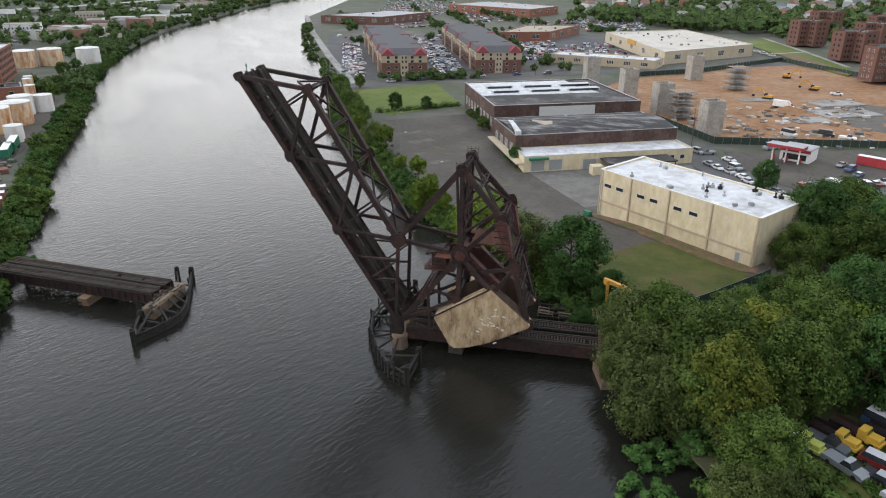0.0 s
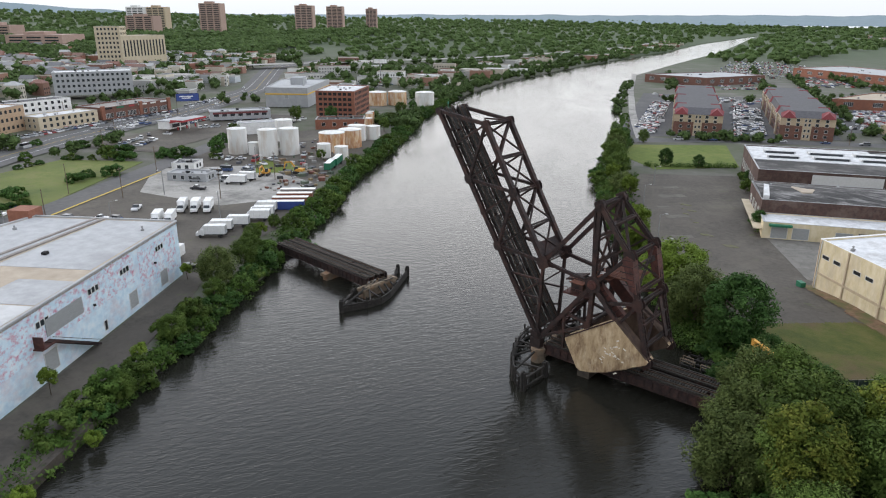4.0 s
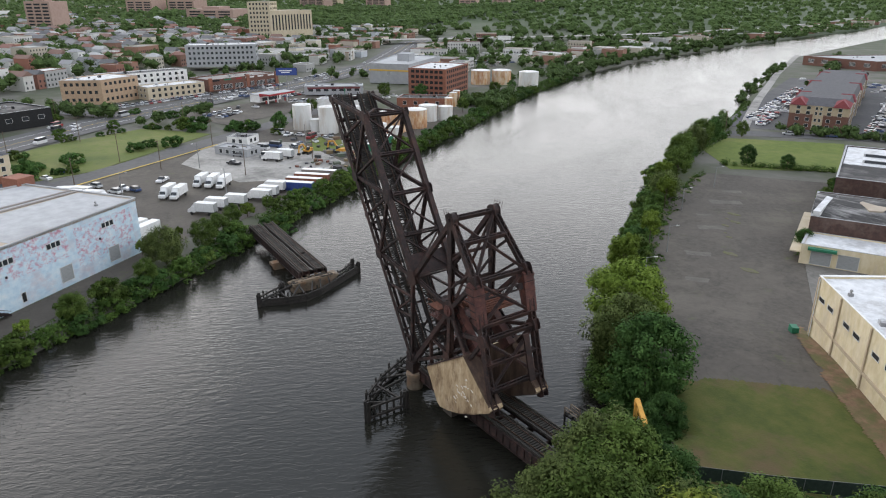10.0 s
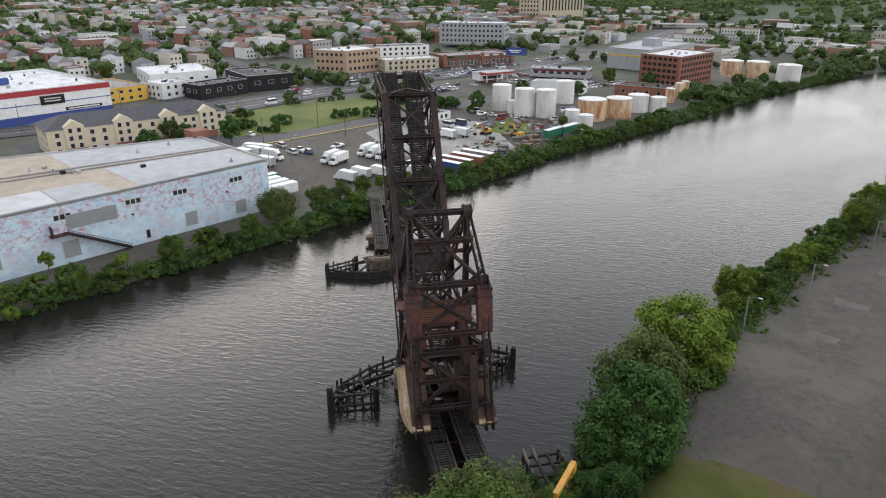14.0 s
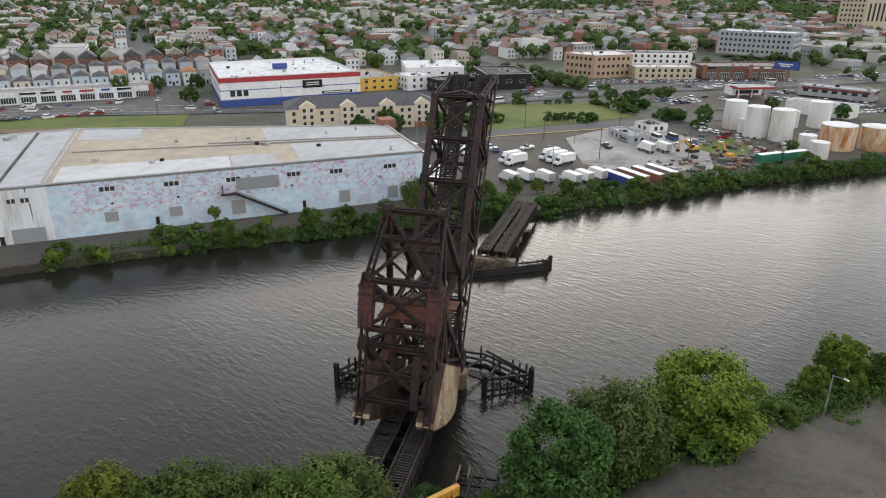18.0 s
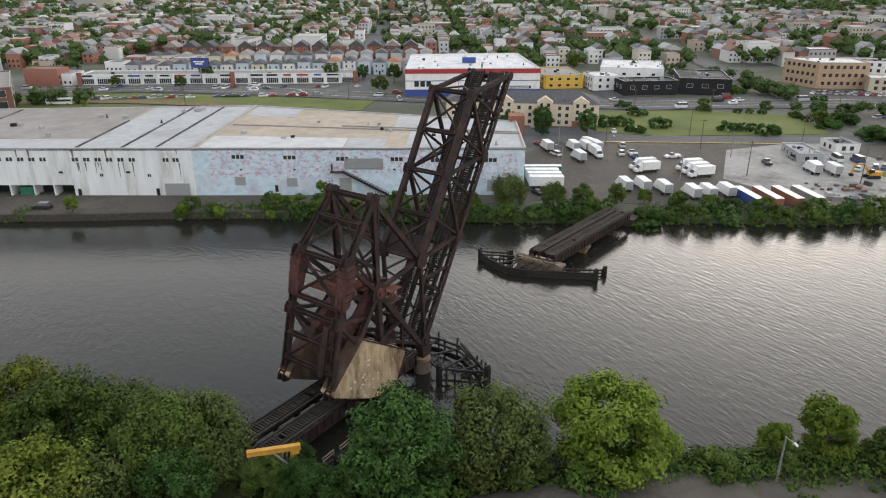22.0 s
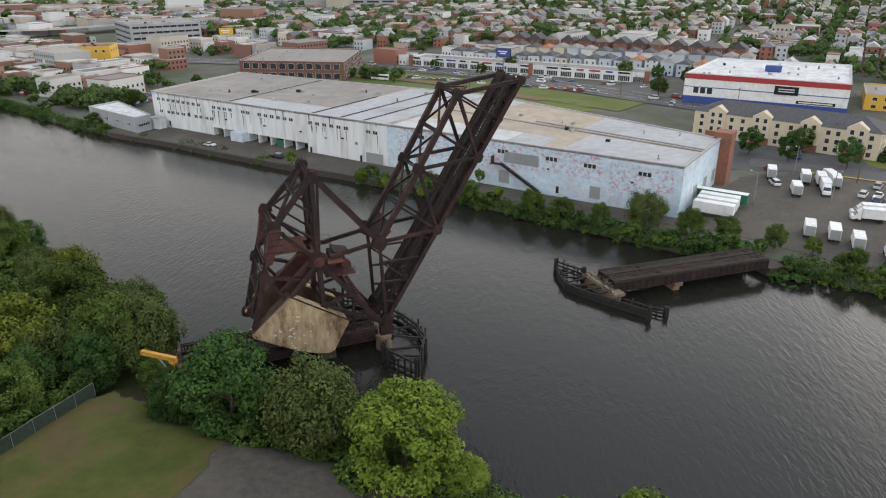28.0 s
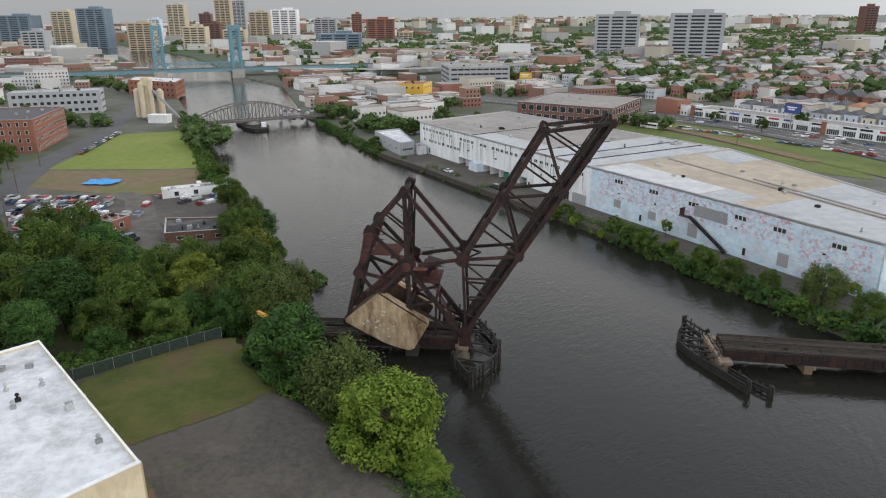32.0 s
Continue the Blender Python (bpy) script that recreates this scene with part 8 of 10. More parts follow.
for kd, (x, y), a in [('truck', (-102.5, -218.3), 2.7), ('suv', (-83.4, -205.0), 2.6), ('pickup', (-134.3, -258.2), 2.8), ('van', (-107.2, -168.5), 2.7), ('van', (-94.1, -166.2), 2.3), ('pickup', (-113.5, -165.7), 2.7), ('car', (-119.5, -161.3), 2.6), ('car', (-126.7, -416.2), 2.7), ('suv', (-129.5, -407.9), 2.7), ('car', (-132.9, -400.0), 2.7), ('car', (-142.0, -365.1), 2.7), ('suv', (-145.3, -358.7), 2.7), ('car', (-139.7, -372.1), 2.7), ('suv', (-59.2, -133.9), 2.2), ('car', (-61.1, -119.1), 2.1), ('car', (-67.8, -125.4), 2.3), ('suv', (-68.2, -116.3), 2.2), ('car', (-69.1, -106.9), 2.2), ('pickup', (-83.0, -153.7), 0.6), ('car', (-86.6, -151.3), 0.6), ('car', (-101.3, -127.5), 0.9), ('suv', (-102.4, -122.7), 0.9), ('car', (-103.0, -116.8), 0.9), ('pickup', (-85.5, -101.5), 2.3), ('car', (-86.0, -85.8), 2.2), ('car', (-79.1, -88.8), 2.2)]:
    truck(x, y, a) if kd == "truck" else park(kd, x, y, a, 4.2)
for x, y in [(-122.4, -305.5), (-127.2, -269.4), (-100.4, -239.2)]:
    digger(x, y, 0.6 + x * 0.7, "yellow excavator working on bare earth")


def crane_arm():
    """The loader whose long yellow boom stands out of the trees by the abutment."""
    d = thing("crane_truck", Matrix.Identity(4), "yellow-orange crane boom rising out of the trees", "crane")
    part("boom", Shape().beam((-34.6, -7.4, 11.6), (-29.9, -11.3, 11.5), 0.46, 0.62), M_DIGGER, d)
    part("boom_lip", Shape().beam((-34.6, -7.4, 11.95), (-29.9, -11.3, 11.85), 0.62, 0.08), M_DIGGER, d)
    part("mast", Shape().beam((-30.7, -10.5, 4.0), (-30.5, -10.7, 11.3), 0.55, 0.62, up=(1, 0, 0)), M_DIGGER, d)
    part("boom_knuckle", Shape().box((-30.4, -10.9, 11.3), (0.9, 0.8, 0.9), rz=-0.7), M_DIGGER, d)
    part("boom_cylinder", Shape().tube((-30.7, -10.6, 8.6), (-32.4, -9.2, 11.3), 0.13, 0.13, 8), M_POLE, d)
    part("base", Shape().box((-30.7, -10.5, 4.5), (1.8, 1.6, 1.1), rz=0.4), M_DIGGER, d)


crane_arm()
frame_t = thing("timber_stack", Matrix.Identity(4), "pale timber trestles standing by the abutment", "timber")
for k in range(4):
    part("trestle", Shape().beam((-28.6 - 0.7 * k, -5.6, 6.2), (-28.2 - 0.7 * k, -6.6, 7.9), 0.16, 0.16).beam((-28.2 - 0.7 * k, -6.6, 7.9), (-29.0 - 0.7 * k, -7.4, 6.0), 0.16, 0.16), M_PLANK, frame_t)

litter = random.Random(19)
for k in range(9):
    x, y, a, n = litter.uniform(-31, -26), litter.uniform(-9.5, -4.8), litter.uniform(0, 3.1), litter.uniform(1.6, 4.2)
    part("fallen_timber", Shape().beam((x, y, 4.5 + 0.12 * k), (x + n * math.cos(a), y + n * math.sin(a), 4.7 + 0.14 * k), 0.24, 0.22), M_PLANK if k % 2 else M_TIE, frame_t)

# cars of the east side
row_of_cars((100, -252), (152, -392), 40, 1.5, 51, 0.8)
row_of_cars((112, -262), (160, -392), 36, 1.5, 52, 0.75)
row_of_cars((60, -272), (108, -410), 40, 1.5, 53, 0.85)
row_of_cars((50, -280), (92, -402), 38, 1.5, 54, 0.6)
row_of_cars((-98, -106), (-112, -112), 5, 1.4, 55, 1.0)
for kd, x, y, a in (("car", -63, -116, 2.0), ("suv", -69, -117, 2.0), ("car", -70, -103, -1.1), ("car", -66, -112, -1.1), ("suv", -79, -118, 0.5), ("pickup", -62, -133, 0.4), ("van", -84, -145, 0.6), ("car", 66, -252, 0.6), ("suv", 80, -242, 0.6), ("car", 38, -271, 0.6), ("car", 20, -280, 0.5), ("suv", 4, -288, 0.5), ("car", -76, -95, -0.9)):
    park(kd, x, y, a)
trailer(-113, -129, -0.6, M_REDP, "red storage container by the petrol station", 14, False)


def bus(x, y, a):
    b = thing("city_bus", Matrix.Translation((x, y, 4.2)) @ Matrix.Rotation(a, 4, "Z"), "white city bus on the road", "bus")
    part("body", Shape().box((0, 0, 1.7), (12, 2.5, 2.7)), M_WHITE, b)
    part("window_band", Shape().box((0, 0, 2.05), (11.4, 2.56, 0.95)), M_GLASS, b)
    part("roof_unit", Shape().box((-2, 0, 3.15), (3, 1.8, 0.3)), M_FRAME, b)
    for px in (-3.6, 3.8):
        for py in (-1.1, 1.1):
            part("wheel", Shape().tube((px, py - 0.15, 0.5), (px, py + 0.15, 0.5), 0.5, 0.5, 12), M_RUBBER, b)


bus(-95, -99, -0.65)
bus(88, 276, -0.9)

# far parked cars, too many and too small to tell apart
def far_cars(quad, n, seed, z=4.1):
    r = random.Random(seed)
    s = Shape()
    a = math.atan2(quad[1][1] - quad[0][1], quad[1][0] - quad[0][0])
    for k in range(n):
        u, v = r.random(), (int(r.random() * 8) + 0.5) / 8
        x, y = bil(*quad, u, v)
        zz = max(z, ground_z(x, y) + 0.1)
        s.box((x, y, zz + 0.5), (1.8, 4.5, 0.9), rz=a)
        s.box((x, y, zz + 1.15), (1.6, 2.4, 0.5), rz=a)
    return s


cars = Shape()
SHOPPERS = [(((50, -335), (-50, -345), (-28, -440), (55, -430)), 190, 1), (((20, -520), (-60, -540), (-60, -620), (60, -600)), 130, 2),
        (((230, -640), (140, -660), (180, -900), (270, -880)), 200, 3), (((430, -330), (380, -300), (420, -420), (460, -420)), 60, 6),
        (((98, -256), (150, -394), (160, -390), (110, -252)), 46, 13), (((50, -284), (100, -416), (112, -410), (64, -278)), 60, 14)]
RESIDENTS = [(((60, -440), (100, -460), (190, -440), (150, -400)), 60, 10), (((-62, -500), (-10, -530), (20, -640), (-40, -660)), 150, 11),
        (((236, -715), (205, -747), (130, -526), (154, -503)), 150, 21), (((300, -930), (225, -951), (150, -700), (239, -761)), 110, 22),
        (((148, -679), (82, -793), (52, -630), (106, -577)), 120, 23), (((42, -423), (17, -446), (-1, -351), (13, -338)), 70, 24)]
WORKERS = [(((-60, 300), (-130, 290), (-150, 340), (-60, 350)), 60, 4), (((-160, 470), (-60, 440), (-60, 480), (-150, 520)), 90, 5),
        (((-120, 66), (-146, 64), (-148, 88), (-124, 98)), 36, 7), (((-92, 92), (-112, 100), (-104, 112), (-84, 104)), 12, 8),
        (((-126, 50), (-98, 52), (-112, 100), (-166, 98)), 110, 9), (((-120, 330), (-60, 310), (-40, 360), (-110, 390)), 110, 12),
        (((-60, 262), (-40, 244), (-24, 262), (-44, 284)), 40, 15)]
for q, n, sd in SHOPPERS + RESIDENTS + WORKERS:
    c = far_cars(q, n, sd)
    k = len(cars.v)
    cars.v += c.v
    cars.f += [tuple(k + i for i in f) for f in c.f]
    cars.m += c.m
single("distant_parked_cars", cars, M_CARS_FAR, "rows of distant parked cars in many colours", "cars", kind="stuff")

# the scrapyard south of the trees
pad("scrapyard_ground", [(-46, 22), (-74, 8), (-96, 26), (-92, 50), (-60, 46), (-48, 36)], M_GRASS, "weedy ground of the scrapyard", "yard", 0.07)
pad("south_yard", [(-150, 60), (-146, 92), (-122, 106), (-100, 110), (-84, 104), (-76, 60), (-104, 52)], M_ASPH, "grey asphalt yard with parked vehicles", "yard", 0.05)
pad("south_field", [(-181, 143), (-130, 148), (-117, 152), (-134, 186), (-148, 214), (-170, 248), (-200, 231)], M_MEADOW, "mown green riverside field", "grass", 0.06)
pad("rough_field", [(-124, 104), (-170, 112), (-178, 140), (-112, 148), (-92, 112)], M_ROUGH, "rough bare ground with weeds", "ground", 0.08)
strip("south_road", [(-120, 20), (-150, 60), (-168, 100), (-190, 150), (-212, 236), (-260, 360), (-330, 520)], 11, M_ROAD, "grey road past the green field", lift=0.14)
for x, y, a, c in ((-52.3, 19.2, 2.4, "car"), (-55.4, 18.7, 2.5, "suv"), (-60.0, 18.4, 2.43, "pickup"), (-68.8, 13.0, 2.4, "van"), (-65.6, 21.3, 2.5, "suv"), (-61.0, 22.8, 2.3, "pickup"), (-64.8, 24.4, 2.45, "car"), (-69.4, 20.0, 2.4, "car"), (-73, 17, 2.4, "pickup"), (-70, 25.6, 2.3, "car"), (-66, 29, 2.2, "pickup"),
                   (-74, 28, 2.4, "van"), (-80, 24, 2.3, "car"), (-82, 33, 2.2, "pickup"), (-77, 21, 2.4, "suv"), (-72, 33, 2.3, "car"), (-86, 28, 2.4, "car")):
    park(c, x, y, a)


def old_truck(x, y, a, mat, label):
    t = thing("old_truck", Matrix.Translation((x, y, 4.07)) @ Matrix.Rotation(a, 4, "Z"), label, "truck", "scrapyard trucks")
    part("hood", Shape().box((2.3, 0, 1.15), (1.6, 1.5, 0.9)).box((2.4, 0, 0.75), (1.9, 2.0, 0.4)), mat, t)
    part("cab", Shape().plate([(0.3, 0.7), (0.3, 2.1), (1.3, 2.1), (1.6, 1.5), (1.6, 0.7)], -0.95, 0.95), mat, t)
    part("windscreen", Shape().box((1.5, 0, 1.8), (0.1, 1.6, 0.5)), M_GLASS, t)
    part("bed", Shape().box((-1.6, 0, 1.0), (3.6, 2.1, 0.25)).box((-1.6, 1.05, 1.35), (3.6, 0.08, 0.6)).box((-1.6, -1.05, 1.35), (3.6, 0.08, 0.6)), M_STEEL, t)
    for px in (2.3, -2.0):
        for py in (-0.95, 0.95):
            part("wheel", Shape().tube((px, py - 0.12, 0.42), (px, py + 0.12, 0.42), 0.42, 0.42, 12), M_RUBBER, t)


M_LIME = material("faded_lime_yellow_paint", [(0.42, 0.46, 0.08), (0.52, 0.55, 0.14)], 1.5, 0.5, stain=(0.28, 0.24, 0.10), stain_scale=0.8)
old_truck(-56.3, 18.7, 2.43, M_LIME, "old lime-yellow pickup rusting in the scrapyard")
old_truck(-61.2, 17.0, 2.43, M_YELP, "old yellow truck rusting in the scrapyard")
old_truck(-64.4, 15.6, 2.43, M_YELP, "old yellow dump truck with a rusty bed in the scrapyard")
old_truck(-68.6, 16.0, 2.43, M_REDP, "old red truck rusting in the scrapyard")
flats("dark_shed", [(-84, 52.5), (-66.5, 58.5), (-72.5, 70), (-91, 67)], 4, 6.6, M_BRICK2, M_BROOF, "low shed with a black flat roof", 1, 6, 2, 1.2)
flats("red_shed", [(-112, 62), (-104, 60), (-102, 67), (-110, 69)], 4, 7.2, M_BRICK, M_BRICK, "small shed with a red roof by the yard", 1, 4)
flats("white_shed", [(-109, 100), (-90, 112), (-92.5, 116.5), (-111.5, 104.5)], 4, 6.6, M_WHITE, M_WROOF, "long low white shed", 1, 6)
strip("yard_drive", [(-80, 42), (-86, 52), (-99, 68), (-118, 100), (-130, 106)], 9, M_PATCH, "worn grey drive through the yard", lift=0.12)
for k in range(7):
    park(("car", "suv", "car", "van")[k % 4], -113 + 3.3 * k, 110 + 2.1 * k, 2.1, 4.1)
for k in range(12):
    park(("car", "suv", "car")[k % 3], -187 - 1.3 * k, 176 + 5.2 * k, 1.82, 4.15)
for k in range(9):
    park(("van", "car", "pickup", "suv")[k % 4], -122 + 3.4 * k, 66 - 1.7 * k, 1.1, 4.1)
flats("brick_mill", [(-240, 170), (-210, 178), (-226, 226), (-256, 218)], 4, 19, M_BRICK, M_SHINGLE, "four-storey red brick mill with rows of windows", 4, 3.6, 1.5, 2.0)
flats("grey_works", [(-310, 294), (-262, 318), (-270, 336), (-318, 312)], 4, 18, M_GREYW, M_GROOF, "long grey three-storey industrial block", 3, 4, 2.2, 1.8)
flats("red_mill", [(-300, 420), (-250, 400), (-262, 440), (-312, 455)], 4, 16, M_BRICK, M_WROOF, "red brick building with a white roof", 3, 5)
plant = thing("concrete_plant", Matrix.Translation((-214, 284, 4)), "tan concrete batching plant with silos", "plant")
for x, y, h, r in ((0, 0, 22, 1.7), (4, 3, 24, 1.7), (-4, 2, 18, 2.0), (7, 9, 17, 2.2), (1, 8, 20, 1.9), (-7, 8, 14, 2.4)):
    part("silo", Shape().tube((x, y, 2), (x, y, h), r, r, 14).tube((x, y, h), (x, y, h + 1.4), r, 0.5, 14), M_STONE, plant)
part("mixing_tower", Shape().box((2, 4, 10), (4, 4, 20)).box((2, 4, 23), (5, 5, 5)), M_CREAM, plant)
part("conveyor", Shape().beam((26, -4, 1), (3, 4, 20), 1.2, 1.0), M_POLE, plant, "grey sloping conveyor")
part("control_shed", Shape().box((14, -8, 2.2), (12, 6, 4.4)).box((14, -8, 4.7), (12.8, 6.8, 0.4)), M_WHITE, plant)
tarp = Shape()
for i in range(6):
    for j in range(4):
        tarp.face([(-150 + a * 2.0, 117 + b * 2.1, 4.7 + 0.9 * noise.noise((a * 0.7, b * 0.9, 1))) for a, b in ((i, j), (i + 1, j), (i + 1, j + 1), (i, j + 1))])
single("blue_tarpaulin", tarp, material("blue_tarp", [(0.03, 0.22, 0.5), (0.06, 0.32, 0.62)], 1, 0.5), "crumpled bright blue tarpaulin lying on bare ground", "tarpaulin")
for x, y, a in ((6.4, -57.4, 3.9), (17, -78.6, 3.9), (36.4, -110, 3.9), (46.5, -140, 3.9)):
    light_pole(x, y, 6.8, a, 1.6)
for x, y in ((-58, -142), (-76, -96), (-100, -70), (-46, -152), (-140, 64), (-166, 104), (-188, 148), (-60, -160), (10, -283), (100, -225)):
    light_pole(x, y, 10, r0.uniform(0, 6), wood=True)

# ---- bridges downstream ----


def swing_bridge():
    p, q = (-170, 260), (-107, 302.5)
    m = frame2(p, q)
    n = math.dist(p, q)
    b = thing("swing_bridge", m, "grey steel truss swing bridge low over the river", "bridge")
    part("deck", Shape().box((n / 2, 0, 6.0), (n + 22, 9, 0.9)), M_TRUSSGREY, b)
    part("railing", Shape().box((n / 2, -4.9, 7.3), (n + 22, 0.12, 0.9)), M_TRUSSGREY, b)
    k, a, e = 14, 3.0, 60.0
    tops = [(a + (e - a) * i / k, 9.0 + 7.4 * math.sin(math.pi * (0.04 + 0.92 * i / k))) for i in range(k + 1)]
    for y in (-4.6, 4.6):
        for i in range(k):
            part("top_chord", Shape().beam((tops[i][0], y, tops[i][1]), (tops[i + 1][0], y, tops[i + 1][1]), 0.5, 0.6), M_TRUSSGREY, b)
            part("post", Shape().beam((tops[i][0], y, 6.4), (tops[i][0], y, tops[i][1]), 0.35, 0.4), M_TRUSSGREY, b)
            part("diagonal", Shape().beam((tops[i][0], y, 6.4) if i >= k / 2 else (tops[i][0], y, tops[i][1]), (tops[i + 1][0], y, tops[i + 1][1]) if i >= k / 2 else (tops[i + 1][0], y, 6.4), 0.3, 0.3), M_TRUSSGREY, b)
        for i in (0, k):
            x = tops[i][0] + (-4 if i == 0 else 4)
            part("end_post", Shape().beam((x, y, 6.4), (tops[i][0], y, tops[i][1]), 0.5, 0.5), M_TRUSSGREY, b)
    for i in range(1, k):
        part("top_strut", Shape().beam((tops[i][0], -4.6, tops[i][1]), (tops[i][0], 4.6, tops[i][1]), 0.3, 0.3, up=(0, 0, 1)), M_TRUSSGREY, b)
    part("pivot_pier", Shape().tube((32, 0, -2), (32, 0, 5.5), 5, 4.6, 20), M_CONC, b)
    part("pier_fender", Shape().prism([(32 + x, y) for x, y in ((-4, -22), (4, -22), (7, -12), (7, 12), (4, 22), (-4, 22), (-7, 12), (-7, -12))], -1, 3.6), M_BLACKWOOD, b)
    part("tender_hut", Shape().box((35, -15, 4.9), (2.6, 2.4, 2.6)), M_WHITE, b)
    for x in (-8, n + 8):
        part("abutment", Shape().box((x, 0, 2.0), (6, 12, 7)), M_CONC, b)


def lift_bridge():
    p, q = (-409, 562), (-252, 644)
    m = frame2(p, q)
    n = math.dist(p, q)
    b = thing("vertical_lift_bridge", m, "blue-green steel vertical lift bridge across the river", "bridge")
    part("deck", Shape().box((n / 2, 0, 10.6), (n + 260, 16, 3.2)), M_TEAL, b)
    part("railing", Shape().box((n / 2, -8, 12.8), (n + 260, 0.3, 1.4)), M_TRUSSGREY, b)
    for x in (n * 0.32, n * 0.76):
        for dx in (-4.5, 4.5):
            for y in (-8, 8):
                part("tower_leg", Shape().box((x + dx, y, 28), (2.4, 2.2, 50)), M_TEAL, b)
        for k in range(5):
            z = 14 + 8.6 * k
            for y in (-8, 8):
                part("tower_brace", Shape().beam((x - 4.5, y, z), (x + 4.5, y, z + 8.6), 1.1, 1.0).beam((x + 4.5, y, z), (x - 4.5, y, z + 8.6), 1.1, 1.0), M_TEAL, b)
            part("tower_strut", Shape().box((x, -8, z), (9, 0.8, 0.9)), M_TEAL, b)
            for dx in (-4.5, 4.5):
                part("tower_strut", Shape().box((x + dx, 0, z), (0.8, 16, 0.9)), M_TEAL, b)
        part("sheave_house", Shape().box((x, 0, 54), (11, 18, 4)), M_TEAL, b)
        part("pier", Shape().box((x, 0, 4), (13, 22, 13)), M_CONC, b)
    for k in range(10):
        x0 = n * 0.32 + 4.5 + k * (n * 0.44 - 9) / 10
        x1 = x0 + (n * 0.44 - 9) / 10
        for y in (-7.5, 7.5):
            part("span_web", Shape().beam((x0, y, 12), ((x0 + x1) / 2, y, 18), 0.5, 0.5).beam(((x0 + x1) / 2, y, 18), (x1, y, 12), 0.5, 0.5).beam((x0, y, 18), (x1, y, 18), 0.6, 0.6), M_TEAL, b)


swing_bridge()
lift_bridge()
strip("elevated_highway", [(-252, 650), (-120, 640), (60, 700), (300, 900)], 22, M_PALE, "pale concrete elevated motorway", lift=6)
strip("river_motorway", [(640, -330), (560, -700), (545, -1000), (600, -1300), (700, -1700)], 20, M_PALE, "pale motorway along the far bank", lift=5)


def landing():
    """The wrecked timber landing stage on the bank beside the abutment."""
    d = thing("landing_stage", pose(-21.6, -11.6, 1.5, rz=0.55), "wrecked black timber landing stage with pale broken railings", "landing stage")
    for y in (-2.4, -0.8, 0.9, 2.4):
        part("beam", Shape().beam((-3.0, y, 2.5), (3.0, y, 2.4), 0.3, 0.35, up=(0, 0, 1)), M_BLACKWOOD, d)
    for x in (-2.9, -1.0, 1.2, 2.9):
        part("cross_beam", Shape().beam((x, -2.6, 2.25), (x, 2.6, 2.2), 0.26, 0.3, up=(0, 0, 1)), M_BLACKWOOD, d)
        for y in (-2.4, 2.4):
            part("timber_post", Shape().tube((x, y, -2.0), (x, y, 2.9), 0.18, 0.16, 8), M_BLACKWOOD, d)
    for k in range(7):
        part("plank", Shape().box((-2.4 + 0.42 * k, -1.6, 2.72), (0.3, 1.7, 0.08), rz=0.03 * (k % 3)), M_TIE, d)
    for y, x0, x1 in ((2.5, 0.2, 2.9), (1.2, 1.0, 2.9), (2.6, -2.9, -0.9)):
        for z in (3.1, 3.6):
            part("railing", Shape().beam((x0, y, z), (x1, y, z + 0.12), 0.1, 0.14, up=(0, 0, 1)), M_PLANK, d)
        for x in (x0, x1):
            part("rail_post", Shape().box((x, y, 3.05), (0.12, 0.12, 1.3)), M_PLANK, d)


landing()

# ---- the far town, woods and skyline ----


def leaf_cloud(s, c, r, n, size, rnd, squash=0.8):
    """A clump of small leaf blades scattered through a rough ball."""
    for _ in range(n):
        d = Vector((rnd.gauss(0, 1), rnd.gauss(0, 1), rnd.gauss(0, 1)))
        d.normalize()
        q = r * rnd.uniform(0.55, 1.08)
        p = Vector((c[0] + d.x * q, c[1] + d.y * q, c[2] + d.z * q * squash))
        up = (d + Vector((rnd.uniform(-0.7, 0.7), rnd.uniform(-0.7, 0.7), rnd.uniform(0.1, 1.0)))).normalized()
        u = up.orthogonal().normalized()
        u.rotate(Matrix.Rotation(rnd.uniform(0, 6.28), 3, up))
        v = up.cross(u)
        a, b = size * rnd.uniform(0.7, 1.4), size * rnd.uniform(0.45, 0.8)
        s.face([p - u * a, p + u * a * 0.7 - v * b, p + u * a * 0.7 + v * b])


def tower(x, y, z1, w, wall, label, depth=None, z0=None, storeys=None, a=0.0):
    """A far tall block with window bands as real strips of glass."""
    z0 = ground_z(x, y) if z0 is None else z0
    d = depth or w * 0.8
    t = thing("office_tower", Matrix.Translation((x, y, z0)) @ Matrix.Rotation(a, 4, "Z"), label, "tower block", "skyline")
    h = z1 - z0
    part("wall", Shape().box((0, 0, h / 2), (w, d, h)), wall, t)
    n = storeys or max(4, int(h / 4))
    s = Shape()
    for k in range(1, n):
        s.box((0, 0, h * (k + 0.1) / n), (w * 0.96, d + 0.5, h / n * 0.5)).box((0, 0, h * (k + 0.1) / n), (w + 0.5, d * 0.94, h / n * 0.5))
    part("window_banding", s, M_GLASS, t)["kind"] = "stuff"
    part("roof_house", Shape().box((w * 0.1, 0, h + 2), (w * 0.4, d * 0.5, 4)), wall, t)
    s = Shape()
    for i in (-0.5, -0.17, 0.17, 0.5):
        s.box((w * i * 0.98, 0, h / 2), (w * 0.07, d + 0.9, h))
    part("facade_ribbing", s, wall, t)["kind"] = "stuff"


